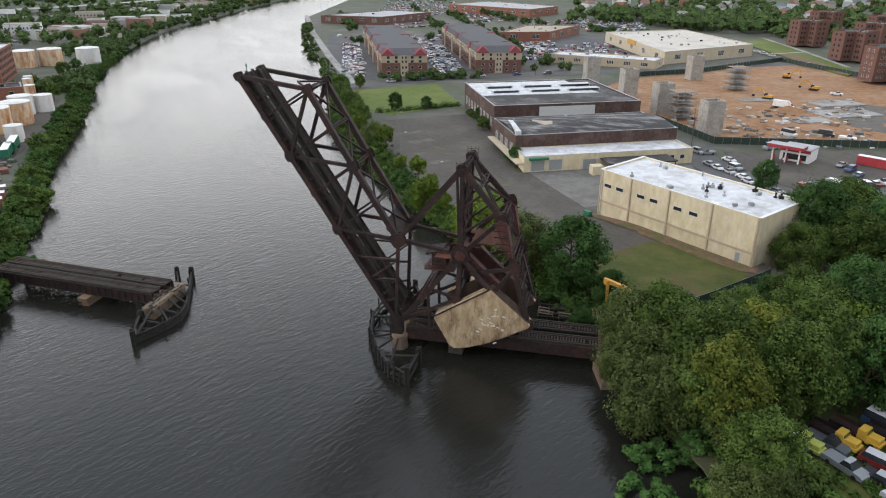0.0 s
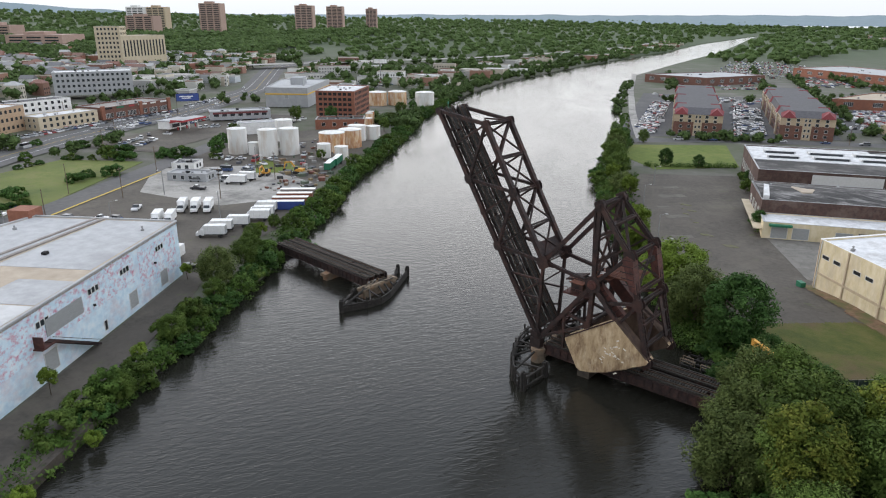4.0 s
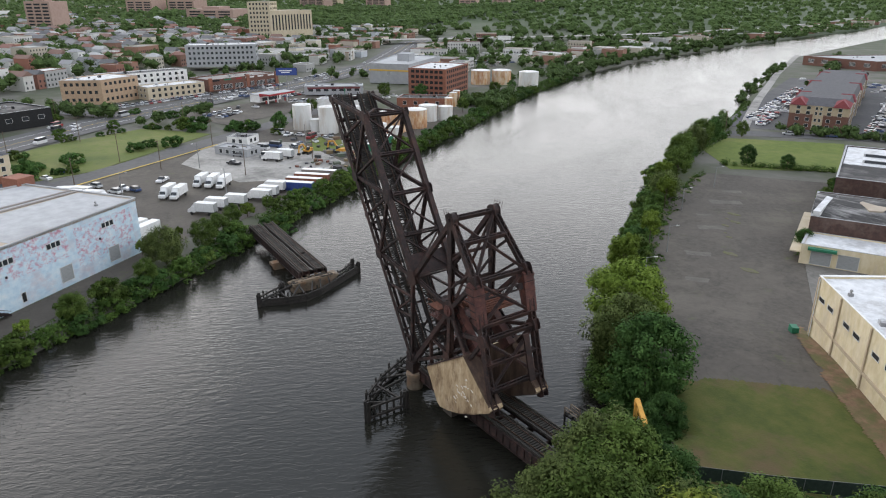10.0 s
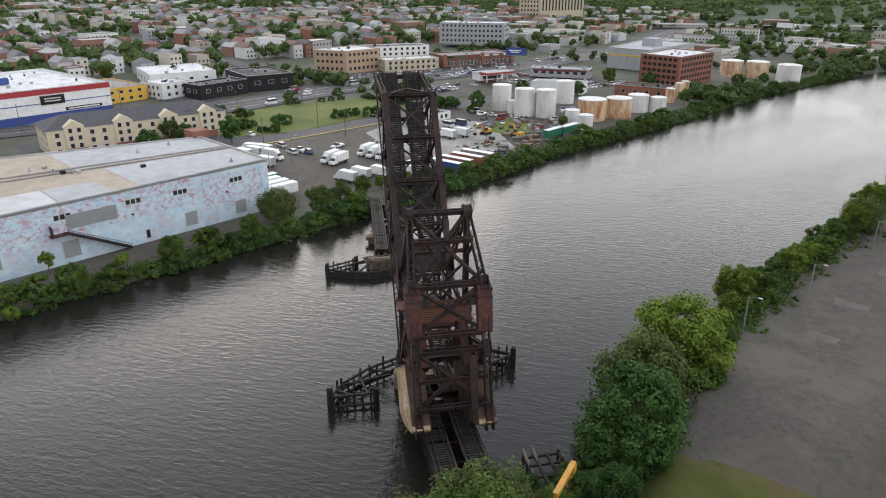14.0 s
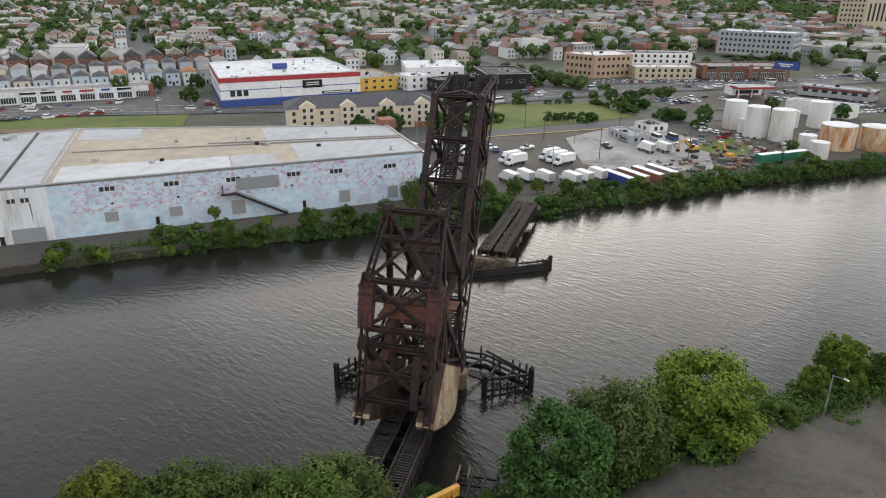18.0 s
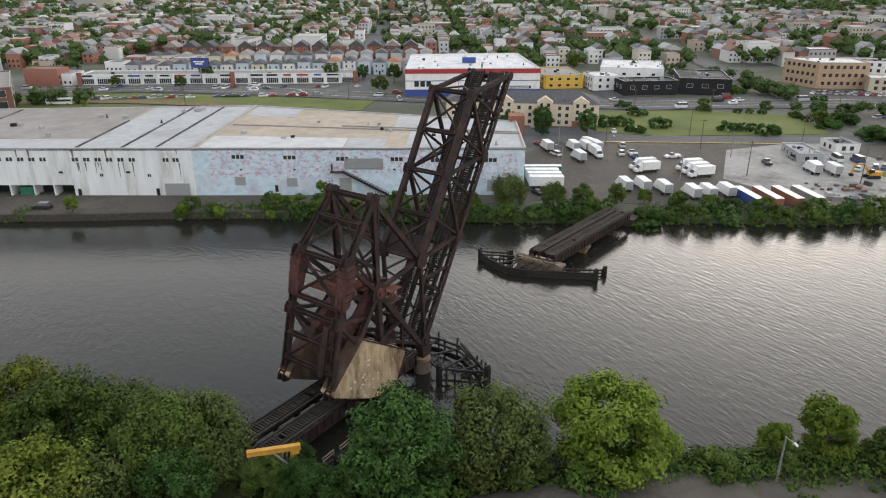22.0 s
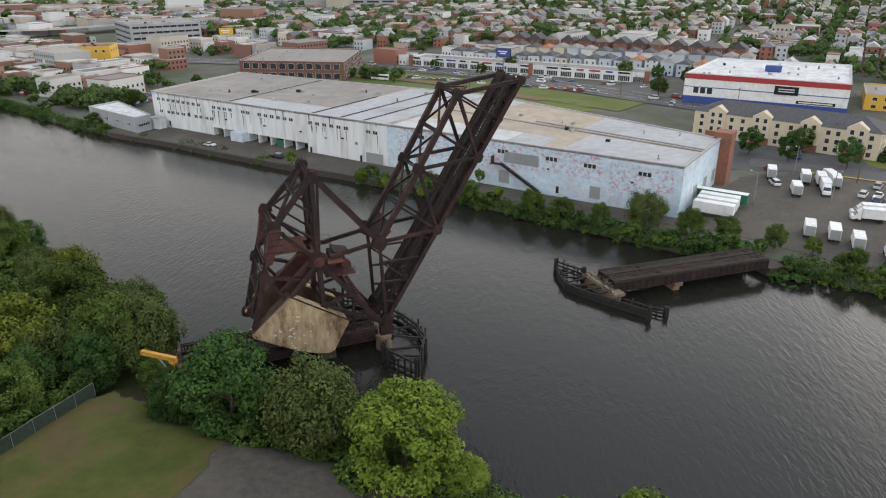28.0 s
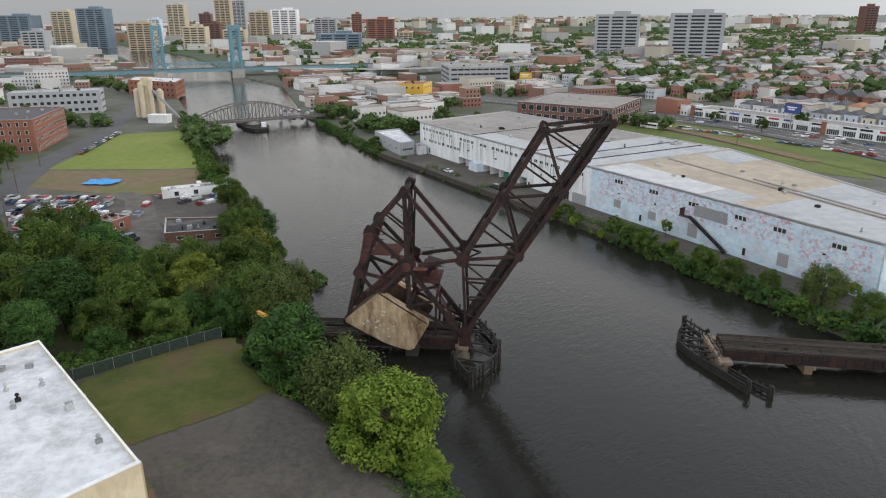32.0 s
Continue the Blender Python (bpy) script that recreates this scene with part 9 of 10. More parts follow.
M_GLASSBLUE = material("blue_grey_curtain_wall", [(0.10, 0.15, 0.20), (0.16, 0.22, 0.27)], 0.05, 0.3, coords="World")
CITY = [(-1109, 1412, 80, 97, M_GLASSBLUE), (-1035, 1464, 92, 60, M_STONE), (-876, 1328, 96, 78, M_GLASSBLUE), (-703, 1197, 64, 62, M_TANB), (-906, 1767, 112, 64, M_STONE), (-774, 1386, 70, 35, M_BLUEW), (-759, 1615, 84, 39, M_BRICK2), (-757, 1724, 128, 55, M_TANB), (-830, 2019, 128, 51, M_GREYW), (-604, 1570, 87, 65, M_TANB), (-516, 1494, 92, 80, M_WHITE), (-616, 1240, 54, 60, M_STONE)]
TOWN = [(-430, 1520, 68, 70, M_GREYW), (-277, 1043, 44, 94, M_GLASSBLUE), (-338, 1440, 80, 30, M_BRICK), (-269, 1352, 68, 78, M_BRICK), (20, 2078, 72, 54, M_TANB), (146, 866, 66, 64, M_GREYW), (222, 752, 67, 66, M_GREYW), (640, 1256, 88, 32, M_BRICK2), (-797, 1021, 50, 50, M_GREYW), (-218, 1361, 38, 40, M_TANB), (-640, 1380, 60, 44, M_BRICK2), (-560, 1300, 46, 60, M_STONE)]
for x, y, z, w, m in CITY + TOWN:
    tower(x, y, ground_z(x, y) + (z - ground_z(x, y)) * (1.0 if y < 900 else 0.86), w * (0.86 if y < 900 else 0.7), m, "distant downtown tower with rows of windows", a=-0.15 if y < 900 else 0.2, depth=16 if y < 900 else w * 0.6)
# wooded ridge: distance haze is put into its blue-grey base colour
M_HILL = material("hazed_far_woods", [(0.17, 0.225, 0.25), (0.20, 0.255, 0.28)], 0.02, 0.95, coords="World")
# brick of far towers, paled because distance haze is put into the colour
M_PBRICK = material("hazed_pale_brick", [(0.34, 0.235, 0.195), (0.42, 0.30, 0.25)], 0.3, 0.9, coords="World")
SKY_N = [(1748, -791, 88, 58, M_WHITE), (1725, -834, 88, 62, M_TANB), (1430, -809, 94, 62, M_PBRICK), (1522, -1148, 94, 62, M_PBRICK), (1675, -1388, 95, 65, M_PBRICK), (1698, -1564, 90, 46, M_PBRICK), (1560, -709, 67, 82, M_PBRICK), (1330, -262, 52, 70, M_PBRICK), (1290, -325, 52, 70, M_PBRICK), (1120, -330, 40, 110, M_PBRICK), (1180, 120, 70, 60, M_PBRICK), (980, -60, 56, 50, M_PBRICK)]
for x, y, z, w, m in SKY_N:
    tower(x, y, z - 4, w * 0.74, m, "distant brick apartment tower above the trees", a=0.7)

UX, VX = Vector((0.617, -0.786)), Vector((0.786, 0.617))


def house_shape(walls, roofs, glass, x, y, z, a, w, d, h, kind, detail):
    """One town house: walls, gabled or flat roof, and the dark panes of its street side."""
    c, s = math.cos(a), math.sin(a)
    tr = lambda p: (x + c * p[0] - s * p[1], y + s * p[0] + c * p[1], z + p[2])
    b = [(-w / 2, -d / 2), (w / 2, -d / 2), (w / 2, d / 2), (-w / 2, d / 2)]
    walls.solid([tr((*p, -1.0)) for p in b] + [tr((*p, h)) for p in b], [(0, 1, 5, 4), (1, 2, 6, 5), (2, 3, 7, 6), (3, 0, 4, 7)])
    if kind == "gable":
        e = 0.4
        r = [(-w / 2 - e, -d / 2 - e, h - 0.2), (w / 2 + e, -d / 2 - e, h - 0.2), (w / 2 + e, d / 2 + e, h - 0.2), (-w / 2 - e, d / 2 + e, h - 0.2), (0, -d / 2 - e, h + w * 0.36), (0, d / 2 + e, h + w * 0.36)]
        roofs.solid([tr(p) for p in r], [(0, 4, 5, 3), (1, 2, 5, 4), (0, 1, 4), (2, 3, 5)])
    elif kind == "hip":
        e = 0.4
        r = [(-w / 2 - e, -d / 2 - e, h - 0.2), (w / 2 + e, -d / 2 - e, h - 0.2), (w / 2 + e, d / 2 + e, h - 0.2), (-w / 2 - e, d / 2 + e, h - 0.2), (0, -d / 6, h + w * 0.3), (0, d / 6, h + w * 0.3)]
        roofs.solid([tr(p) for p in r], [(0, 4, 5, 3), (1, 2, 5, 4), (0, 1, 4), (2, 3, 5)])
    else:
        roofs.solid([tr((*p, h + 0.02)) for p in b], [(0, 1, 2, 3)])
        walls.solid([tr((*p, h)) for p in b] + [tr((*p, h + 0.5)) for p in b], [(0, 1, 5, 4), (1, 2, 6, 5), (2, 3, 7, 6), (3, 0, 4, 7)])
    if detail:
        for side in (-1, 1):
            for i in range(max(2, int(w / 2.6))):
                for k in range(max(1, int(h / 3.1))):
                    px = -w / 2 + w * (i + 0.5) / max(2, int(w / 2.6))
                    pz = 1.7 + 3.0 * k
                    if pz + 0.8 < h:
                        y0 = side * (d / 2 + 0.04)
                        q = [(px - 0.55, y0, pz - 0.7), (px + 0.55, y0, pz - 0.7), (px + 0.55, y0, pz + 0.7), (px - 0.55, y0, pz + 0.7)]
                        glass.face([tr(p) for p in (q if side < 0 else q[::-1])])


def town_house(x, y, a, w, d, h, wall, roof, label, gable=True):
    z = max(4.0, ground_z(x, y))
    t = thing("town_house", Matrix.Translation((x, y, z)) @ Matrix.Rotation(a, 4, "Z"), label, "house", "row houses")
    part("wall", Shape().box((0, 0, h / 2 - 0.3), (w, d, h + 0.6)).solid([(-w / 2, -d / 2, h), (w / 2, -d / 2, h), (0, -d / 2, h + w * (0.36 if gable else 0.001)), (-w / 2, d / 2, h), (w / 2, d / 2, h), (0, d / 2, h + w * (0.36 if gable else 0.001))], [(0, 1, 2), (4, 3, 5)]), wall, t)
    e = 0.45
    k = 0 if gable else d * 0.3
    top = h + w * (0.36 if gable else 0.26)
    r = Shape()
    for z in (0.0,):
        c = [(-w / 2 - e, -d / 2 - e, h - 0.2), (w / 2 + e, -d / 2 - e, h - 0.2), (w / 2 + e, d / 2 + e, h - 0.2), (-w / 2 - e, d / 2 + e, h - 0.2), (0, -d / 2 - e + k, top), (0, d / 2 + e - k, top)]
        r.solid(c, [(0, 4, 5, 3), (1, 2, 5, 4), (0, 1, 4), (2, 3, 5), (0, 3, 2, 1)])
    part("gable_roof" if gable else "hipped_roof", r, roof, t)
    me = window_mesh(1.1, 1.5, "sash")
    for px in (-w / 4, w / 4):
        for pz in (2.0, 5.0, 7.6):
            if pz + 0.6 < h:
                part("window", me, None, t, at=Matrix.Translation((px, -d / 2 - 0.02, pz)))
    part("door", Shape().box((0, -d / 2 - 0.05, 1.1), (1.0, 0.12, 2.1)), M_DARK, t)
    return t


r0 = random.Random(77)
M_SIDING = [material("siding_" + n, [tuple(v * 0.9 for v in c), c], 1.0, 0.8, coords="World") for n, c in (("white", (0.66, 0.66, 0.64)), ("cream", (0.60, 0.55, 0.44)), ("grey", (0.42, 0.44, 0.46)), ("pale_blue", (0.50, 0.56, 0.62)))]
M_TILE = [M_SHINGLE, M_DROOF, material("orange_tile_roof", [(0.30, 0.13, 0.07), (0.38, 0.18, 0.10)], 0.8, 0.9, coords="World")]
for row, (p, q, n) in enumerate((((152, 322), (262, 182 + 14), 19), ((178, 342), (290, 204), 19))):
    for k in range(n):
        x, y = lerp(p, q, (k + 0.5) / n)
        town_house(x, y, math.atan2(UX.y, UX.x) + (0 if row == 0 else math.pi), 7.2, 12, (7.6 if row == 0 else 8.6) + r0.uniform(-0.5, 0.7), M_SIDING[r0.randrange(4)], M_TILE[2] if r0.random() < 0.06 else M_TILE[r0.randrange(2)], "pale two-storey house with a hipped roof behind the shops", gable=False)
for k in range(14):
    x, y = lerp((206, 366), (310, 230), (k + 0.5) / 14)
    town_house(x, y, math.atan2(UX.y, UX.x), 9.6, 11, 9.4, M_BRICK if k % 2 else M_BRICK2, M_SHINGLE if k % 3 else M_DROOF, "brick row house with a gabled roof")

walls, roofs, glass, bwalls, broofs = Shape(), Shape(), Shape(), Shape(), Shape()
woods = Shape()


def lump(s, x, y, z, r, h, rnd):
    """A far tree: a cloud of leaf tufts when nearer, rough leafy lobes when farther."""
    far = math.hypot(x, y)
    if far < 1000:
        n, size = (130, 0.75) if far < 560 else (54, 1.2)
        for _ in range(3):
            o = (x + rnd.uniform(-0.45, 0.45) * r, y + rnd.uniform(-0.45, 0.45) * r, z + rnd.uniform(0.3, 0.68) * h)
            k = rnd.uniform(0.5, 0.75) * r
            leaf_cloud(s, o, k, n // 3, size, rnd, 0.9)
            k *= 0.86
            s.solid([(o[0] + k * a, o[1] + k * b, o[2] + k * c) for a, b, c in ((1, 0, 0), (0, 1, 0), (-1, 0, 0), (0, -1, 0), (0, 0, 0.85), (0, 0, -0.85))], [(0, 1, 4), (1, 2, 4), (2, 3, 4), (3, 0, 4), (1, 0, 5), (2, 1, 5), (3, 2, 5), (0, 3, 5)])
        return
    for _ in range(2 if far < 1900 else 1):
        ox, oy, oz = rnd.uniform(-0.5, 0.5) * r, rnd.uniform(-0.5, 0.5) * r, rnd.uniform(0.35, 0.7) * h
        k = rnd.uniform(0.55, 0.85) * r
        pts = [(x + ox, y + oy, z + oz + k * rnd.uniform(0.7, 1.1))]
        for ring, (zz, rr) in enumerate(((0.45, 0.75), (-0.3, 1.0))):
            for i in range(6):
                a = (i + 0.5 * ring) * math.pi / 3
                q = k * rr * rnd.uniform(0.7, 1.25)
                pts.append((x + ox + q * math.cos(a), y + oy + q * math.sin(a), z + oz + k * zz * rnd.uniform(0.8, 1.2)))
        f = [(0, 1 + i, 1 + (i + 1) % 6) for i in range(6)]
        for ring in (0,):
            b, c = 1 + 6 * ring, 7 + 6 * ring
            f += [(b + i, c + i, c + (i + 1) % 6, b + (i + 1) % 6) for i in range(6)]
        s.solid(pts, f)


ZONES = [((197, 153), 62), ((244, 145), 64), ((180, 80), 60), ((352, -10), 36), ((358, -50), 34), ((368, -98), 34), ((390, -42), 34), ((290, 40), 54), ((284, -194), 40), ((360, -215), 55), ((475, -120), 34), ((738, -275), 55), ((300, -115), 52), ((40, 320), 62), ((-66, 410), 24), ((-25, 525), 52), ((270, -250), 40), ((300, 92), 50), ((225, -80), 80)]


def near_line(x, y, line, d):
    for p, q in zip(line, line[1:]):
        v = Vector((q[0] - p[0], q[1] - p[1]))
        t = max(0.0, min(1.0, ((x - p[0]) * v.x + (y - p[1]) * v.y) / v.length_squared))
        if math.dist((x, y), (p[0] + v.x * t, p[1] + v.y * t)) < d:
            return True
    return False


def fill_west():
    r = random.Random(5)
    base = Vector((230, 300))
    for j in range(0, 62):                    # rows, away from the river
        for i in range(-170, 230):            # along the streets
            p = base + UX * (i * 9.4) + VX * (j * 19.0 - 20)
            x, y = p.x + r.uniform(-1, 1), p.y + r.uniform(-1.5, 1.5)
            w = (x - along(WEST, y)) * 0.84
            far = math.hypot(x, y)
            if w < 215 or far > 1750 or abs(y) > 1500 or any(math.dist((x, y), c) < d for c, d in ZONES) or near_line(x, y, HIGHWAY, 24):
                continue
            if y < -330 and w < 330 or (x < 330 and 190 < y < 400 and w < 330):
                continue
            if near_line(x, y, [(192, 184), (640, 530)], 13) or near_line(x, y, [(296, -12), (420, 80), (700, 280)], 12) or near_line(x, y, [(352, -90), (420, -40), (700, 170)], 11):
                continue
            z = ground_z(x, y)
            t = r.random()
            wooded = 0.54 + 0.55 * min(1, max(0, (-y - 60) / 500)) * min(1, max(0, (w - 250) / 250)) + 0.18 * min(1, max(0, (far - 700) / 600)) + 0.35 * noise.noise((x * 0.006, y * 0.006, 0))
            if i % 15 == 0 or t < wooded:
                if r.random() < 0.85:
                    lump(woods, x, y, z, r.uniform(4.2, 8.6), r.uniform(9, 16), r)
                continue
            if far > 900 and r.random() < 0.35:
                continue
            a = math.atan2(UX.y, UX.x) + (math.pi if j % 2 else 0)
            if r.random() < 0.045:
                house_shape(bwalls, broofs, glass, x, y, z, a, r.uniform(13, 28), r.uniform(12, 20), r.uniform(7, 13), "flat", far < 900)
            else:
                kind = r.choice(("gable", "gable", "hip", "flat", "flat"))
                house_shape(walls, roofs, glass, x, y, z, a, r.uniform(6.4, 8.6), r.uniform(10, 14), r.uniform(6, 10.5), kind, far < 620)


def fill_rest():
    """Woods, sheds and houses on the outer land of both banks."""
    r = random.Random(9)
    for _ in range(6200):                     # north-west hills and river woods
        a, d = r.uniform(-1.55, 0.3), r.uniform(520, 4300) ** 1.0
        x, y = 180 + d * math.cos(a), d * math.sin(a) * 1.0
        if (x - along(WEST, y)) < 40 and x > along(EAST, y) - 30 or math.hypot(x, y) > 4600:
            continue
        if x - along(WEST, y) > 0 and math.hypot(x, y) < 1500 and y > -420:
            continue
        if near_line(x, y, HIGHWAY, 26) or (0 < x - along(WEST, y) < 70 and y > -1400):
            continue
        if x < along(EAST, y) and y > -900:
            continue
        k = 1.0 + d / 2400
        lump(woods, x, y, ground_z(x, y) - 1, r.uniform(5, 8) * k, r.uniform(9, 13) * (0.8 + 0.2 * k), r)
    for _ in range(2600):                     # east side, behind the stores
        x, y = r.uniform(-2600, 640), r.uniform(-4000, -430)
        e = (along(EAST, y) - x) * 0.84
        if e < 250 or (x > -60 and y > -760) or (x > -240 and y > -560 and not (-150 < x < -60 and y < -480)):
            continue
        k = 1 + math.hypot(x, y) / 3000
        lump(woods, x, y, ground_z(x, y) - 1, r.uniform(4.5, 7.5) * k, r.uniform(9, 13), r)
    for _ in range(1500):
        x, y = r.uniform(-1500, 500), r.uniform(-2600, -300)
        e = (along(EAST, y) - x) * 0.84
        if e < 260 or (x > -260 and y > -620):
            continue
        house_shape(walls, roofs, glass, x, y, ground_z(x, y), r.uniform(0, 3), r.uniform(7, 10), r.uniform(9, 13), r.uniform(6, 9), r.choice(("gable", "hip")), False)
    for _ in range(420):                      # south-east industry and the far south
        x, y = r.uniform(-1500, -150), r.uniform(60, 1500)
        e = (along(EAST, y) - x) * 0.84
        if e < 90 or near_line(x, y, [(-120, 20), (-150, 60), (-190, 150), (-260, 360), (-330, 520)], 30) or (x > -240 and y < 350) or (-330 < x < -200 and 280 < y < 470):
            continue
        house_shape(bwalls, broofs, glass, x, y, ground_z(x, y), r.uniform(0, 0.6), r.uniform(16, 50), r.uniform(14, 34), r.uniform(6, 18), "flat", y < 700)
    for _ in range(900):
        x, y = r.uniform(-2600, 1500), r.uniform(650, 4200)
        if along(EAST, y) - 20 < x < along(WEST, y) + 20 or math.hypot(x, y) < 500:
            continue
        house_shape(bwalls, broofs, glass, x, y, ground_z(x, y), r.uniform(0, 1.5), r.uniform(15, 50), r.uniform(15, 40), r.uniform(6, 24), "flat", False)
    for _ in range(1700):
        x, y = r.uniform(-2600, 2400), r.uniform(330, 4300)
        if along(EAST, y) - 25 < x < along(WEST, y) + 12 or near_line(x, y, HIGHWAY, 22) or (x > -240 and y < 600 and x < 60):
            continue
        k = 1 + math.hypot(x, y) / 2500
        lump(woods, x, y, ground_z(x, y) - 1, r.uniform(3.5, 6.5) * k, r.uniform(8, 12), r)
    for _ in range(330):                      # sheds and stores along the far west bank, upstream
        y = r.uniform(-1500, -330)
        x = along(WEST, y) + r.uniform(16, 95)
        if near_line(x, y, [(640, -330), (560, -700), (545, -1000), (600, -1300), (700, -1700)], 16):
            continue
        if r.random() < 0.72:
            lump(woods, x, y, ground_z(x, y), r.uniform(4, 7.5), 11, r)
        else:
            house_shape(bwalls, broofs, glass, x, y, ground_z(x, y), 0.3, r.uniform(10, 26), r.uniform(8, 16), r.uniform(4, 9), "flat", False)
    for _ in range(150):                      # west bank downstream, behind the annex
        y = r.uniform(300, 560)
        x = along(WEST, y) + r.uniform(10, 120)
        if any(math.dist((x, y), c) < d for c, d in ZONES) or r.random() < 0.4:
            continue
        if r.random() < 0.45:
            lump(woods, x, y, ground_z(x, y), r.uniform(3, 5), 8, r)
        else:
            house_shape(bwalls, broofs, glass, x, y, ground_z(x, y), 0.7, r.uniform(8, 22), r.uniform(8, 16), r.uniform(4, 9), "flat", True)


def fill_south():
    """Low blocks, yards and trees along both banks below the swing bridge."""
    r = random.Random(15)
    for _ in range(1700):
        x, y = r.uniform(-1000, 330), r.uniform(300, 1250)
        w, e = (x - along(WEST, y)) * 0.84, (along(EAST, y) - x) * 0.84
        if -30 < w < 26 or -30 < e < 20 or max(w, e) < 20 or near_line(x, y, HIGHWAY, 20) or any(math.dist((x, y), c) < d for c, d in ZONES):
            continue
        if near_line(x, y, [(-190, 150), (-212, 236), (-260, 360), (-330, 520)], 16) or (-340 < x < -190 and y < 470) or near_line(x, y, [(-252, 650), (-120, 640), (60, 700), (300, 900)], 16):
            continue
        if near_line(x, y, [(-620, 452), (-409, 562), (-252, 644)], 20):
            continue
        if r.random() < 0.42:
            lump(woods, x, y, ground_z(x, y) - 0.4, r.uniform(3, 6), r.uniform(6, 11), r)
        elif r.random() < 0.6:
            house_shape(walls, roofs, glass, x, y, ground_z(x, y), r.choice((0.5, 0.62, 2.1)), r.uniform(8, 15), r.uniform(9, 20), r.uniform(4, 9), "flat", y < 620)
        else:
            house_shape(bwalls, broofs, glass, x, y, ground_z(x, y), r.choice((0.5, 0.62, 2.1)), r.uniform(10, 30), r.uniform(10, 22), r.uniform(5, 13), "flat", y < 620)


fill_west()
fill_rest()
fill_south()
r0 = random.Random(77)
for _ in range(420):                          # gardens, trees and small blocks behind the highway upstream
    x, y = bil((420, -190), (470, -330), (900, -520), (820, -250), r0.random(), r0.random())
    if near_line(x, y, HIGHWAY, 26) or any(math.dist((x, y), c) < d for c, d in ZONES):
        continue
    if r0.random() < 0.72:
        lump(woods, x, y, ground_z(x, y) - 0.4, r0.uniform(2.6, 5.5), r0.uniform(6, 12), r0)
    else:
        house_shape(walls, roofs, glass, x, y, ground_z(x, y), r0.choice((0.5, 0.62, 2.1)), r0.uniform(8, 14), r0.uniform(9, 18), r0.uniform(5, 9), "flat", False)
r0 = random.Random(41)
for k in range(150):                          # yards and works behind the lower west bank
    x, y = r0.uniform(-140, 80), r0.uniform(262, 500)
    if (x - along(WEST, y)) * 0.84 < 24 or near_line(x, y, HIGHWAY, 22) or any(math.dist((x, y), c) < d for c, d in ZONES):
        continue
    if k % 3 == 0:
        house_shape(bwalls, broofs, glass, x, y, ground_z(x, y), r0.choice((0.6, 0.75, 2.3)), r0.uniform(10, 30), r0.uniform(9, 18), r0.uniform(4.5, 9), "flat", True)
    else:
        lump(woods, x, y, ground_z(x, y) - 0.4, r0.uniform(2.5, 5), r0.uniform(5, 9), r0)
for k in range(120):                          # trees along the promenade and round the car parks
    p, q = r0.choice((((102, -226), (142, -298)), ((142, -298), (210, -440)), ((210, -440), (244, -520)), ((86, -242), (40, -268)), ((160, -400), (100, -440)), ((14, -300), (60, -430)), ((0, -530), (120, -480))))
    x, y = lerp(p, q, r0.random())
    lump(woods, x + r0.uniform(-2, 5), y + r0.uniform(-3, 3), ground_z(x, y) - 0.3, r0.uniform(1.8, 3.6), r0.uniform(4, 7), r0)
for k in range(470):                          # yards, sheds and tree belts north of the shops
    x, y = r0.uniform(330, 760), r0.uniform(-520, -150)
    if (x - along(WEST, y)) * 0.84 < 60 or near_line(x, y, HIGHWAY, 26) or any(math.dist((x, y), c) < d for c, d in ZONES):
        continue
    if k % 6 == 0:
        house_shape(bwalls, broofs, glass, x, y, ground_z(x, y), r0.choice((0.6, 0.9, 2.2)), r0.uniform(12, 34), r0.uniform(10, 18), r0.uniform(5, 11), "flat", True)
    else:
        lump(woods, x, y, ground_z(x, y) - 0.4, r0.uniform(4, 7.5), r0.uniform(8, 14), r0)
for _ in range(330):                          # the wood belt behind the stores and housing blocks
    x, y = lerp((-20, -600), (-190, -500), r0.random())
    lump(woods, x + r0.uniform(-45, 45), y - r0.uniform(0, 150), 5, r0.uniform(5, 8), r0.uniform(10, 15), r0)
for _ in range(200):                          # trees by the mill road and the lower east bank
    p, q = r0.choice((((-176, 76), (-250, 190)), ((-196, 104), (-270, 240)), ((-130, 190), (-172, 262)), ((-245, 380), (-400, 520)), ((-230, 250), (-300, 280)), ((-80, 268), (-40, 236)), ((-104, 300), (-60, 320))))
    x, y = lerp(p, q, r0.random())
    lump(woods, x + r0.uniform(-9, 9), y + r0.uniform(-9, 9), 4, r0.uniform(3, 6), r0.uniform(7, 12), r0)
for _ in range(430):                          # the park below the slab towers, street trees and hedges
    x, y = r0.uniform(90, 520), r0.uniform(400, 780)
    if not near_line(x, y, HIGHWAY, 24):
        lump(woods, x, y, ground_z(x, y) - 0.5, r0.uniform(5, 8), r0.uniform(10, 15), r0)
for _ in range(120):
    p, q = r0.choice((((196, 348), (318, 214)), ((226, 386), (340, 244)), ((300, -5), (318, 24)), ((262, -8), (292, -52)), ((404, -30), (412, -120)), ((330, 90), (352, 20)), ((70, 300), (96, 268)), ((398, -150), (330, -260)), ((420, -60), (470, -160))))
    x, y = lerp(p, q, r0.random())
    lump(woods, x + r0.uniform(-4, 4), y + r0.uniform(-4, 4), ground_z(x, y) - 0.3, r0.uniform(2.6, 5.2), r0.uniform(6, 11), r0)
for _ in range(420):                          # the tall wood below the apartment towers
    x, y = lerp((1180, -200), (1420, -1450), r0.random())
    lump(woods, x + r0.uniform(-70, 60), y + r0.uniform(-60, 60), ground_z(x, y) - 1, r0.uniform(8, 13), r0.uniform(15, 23), r0)
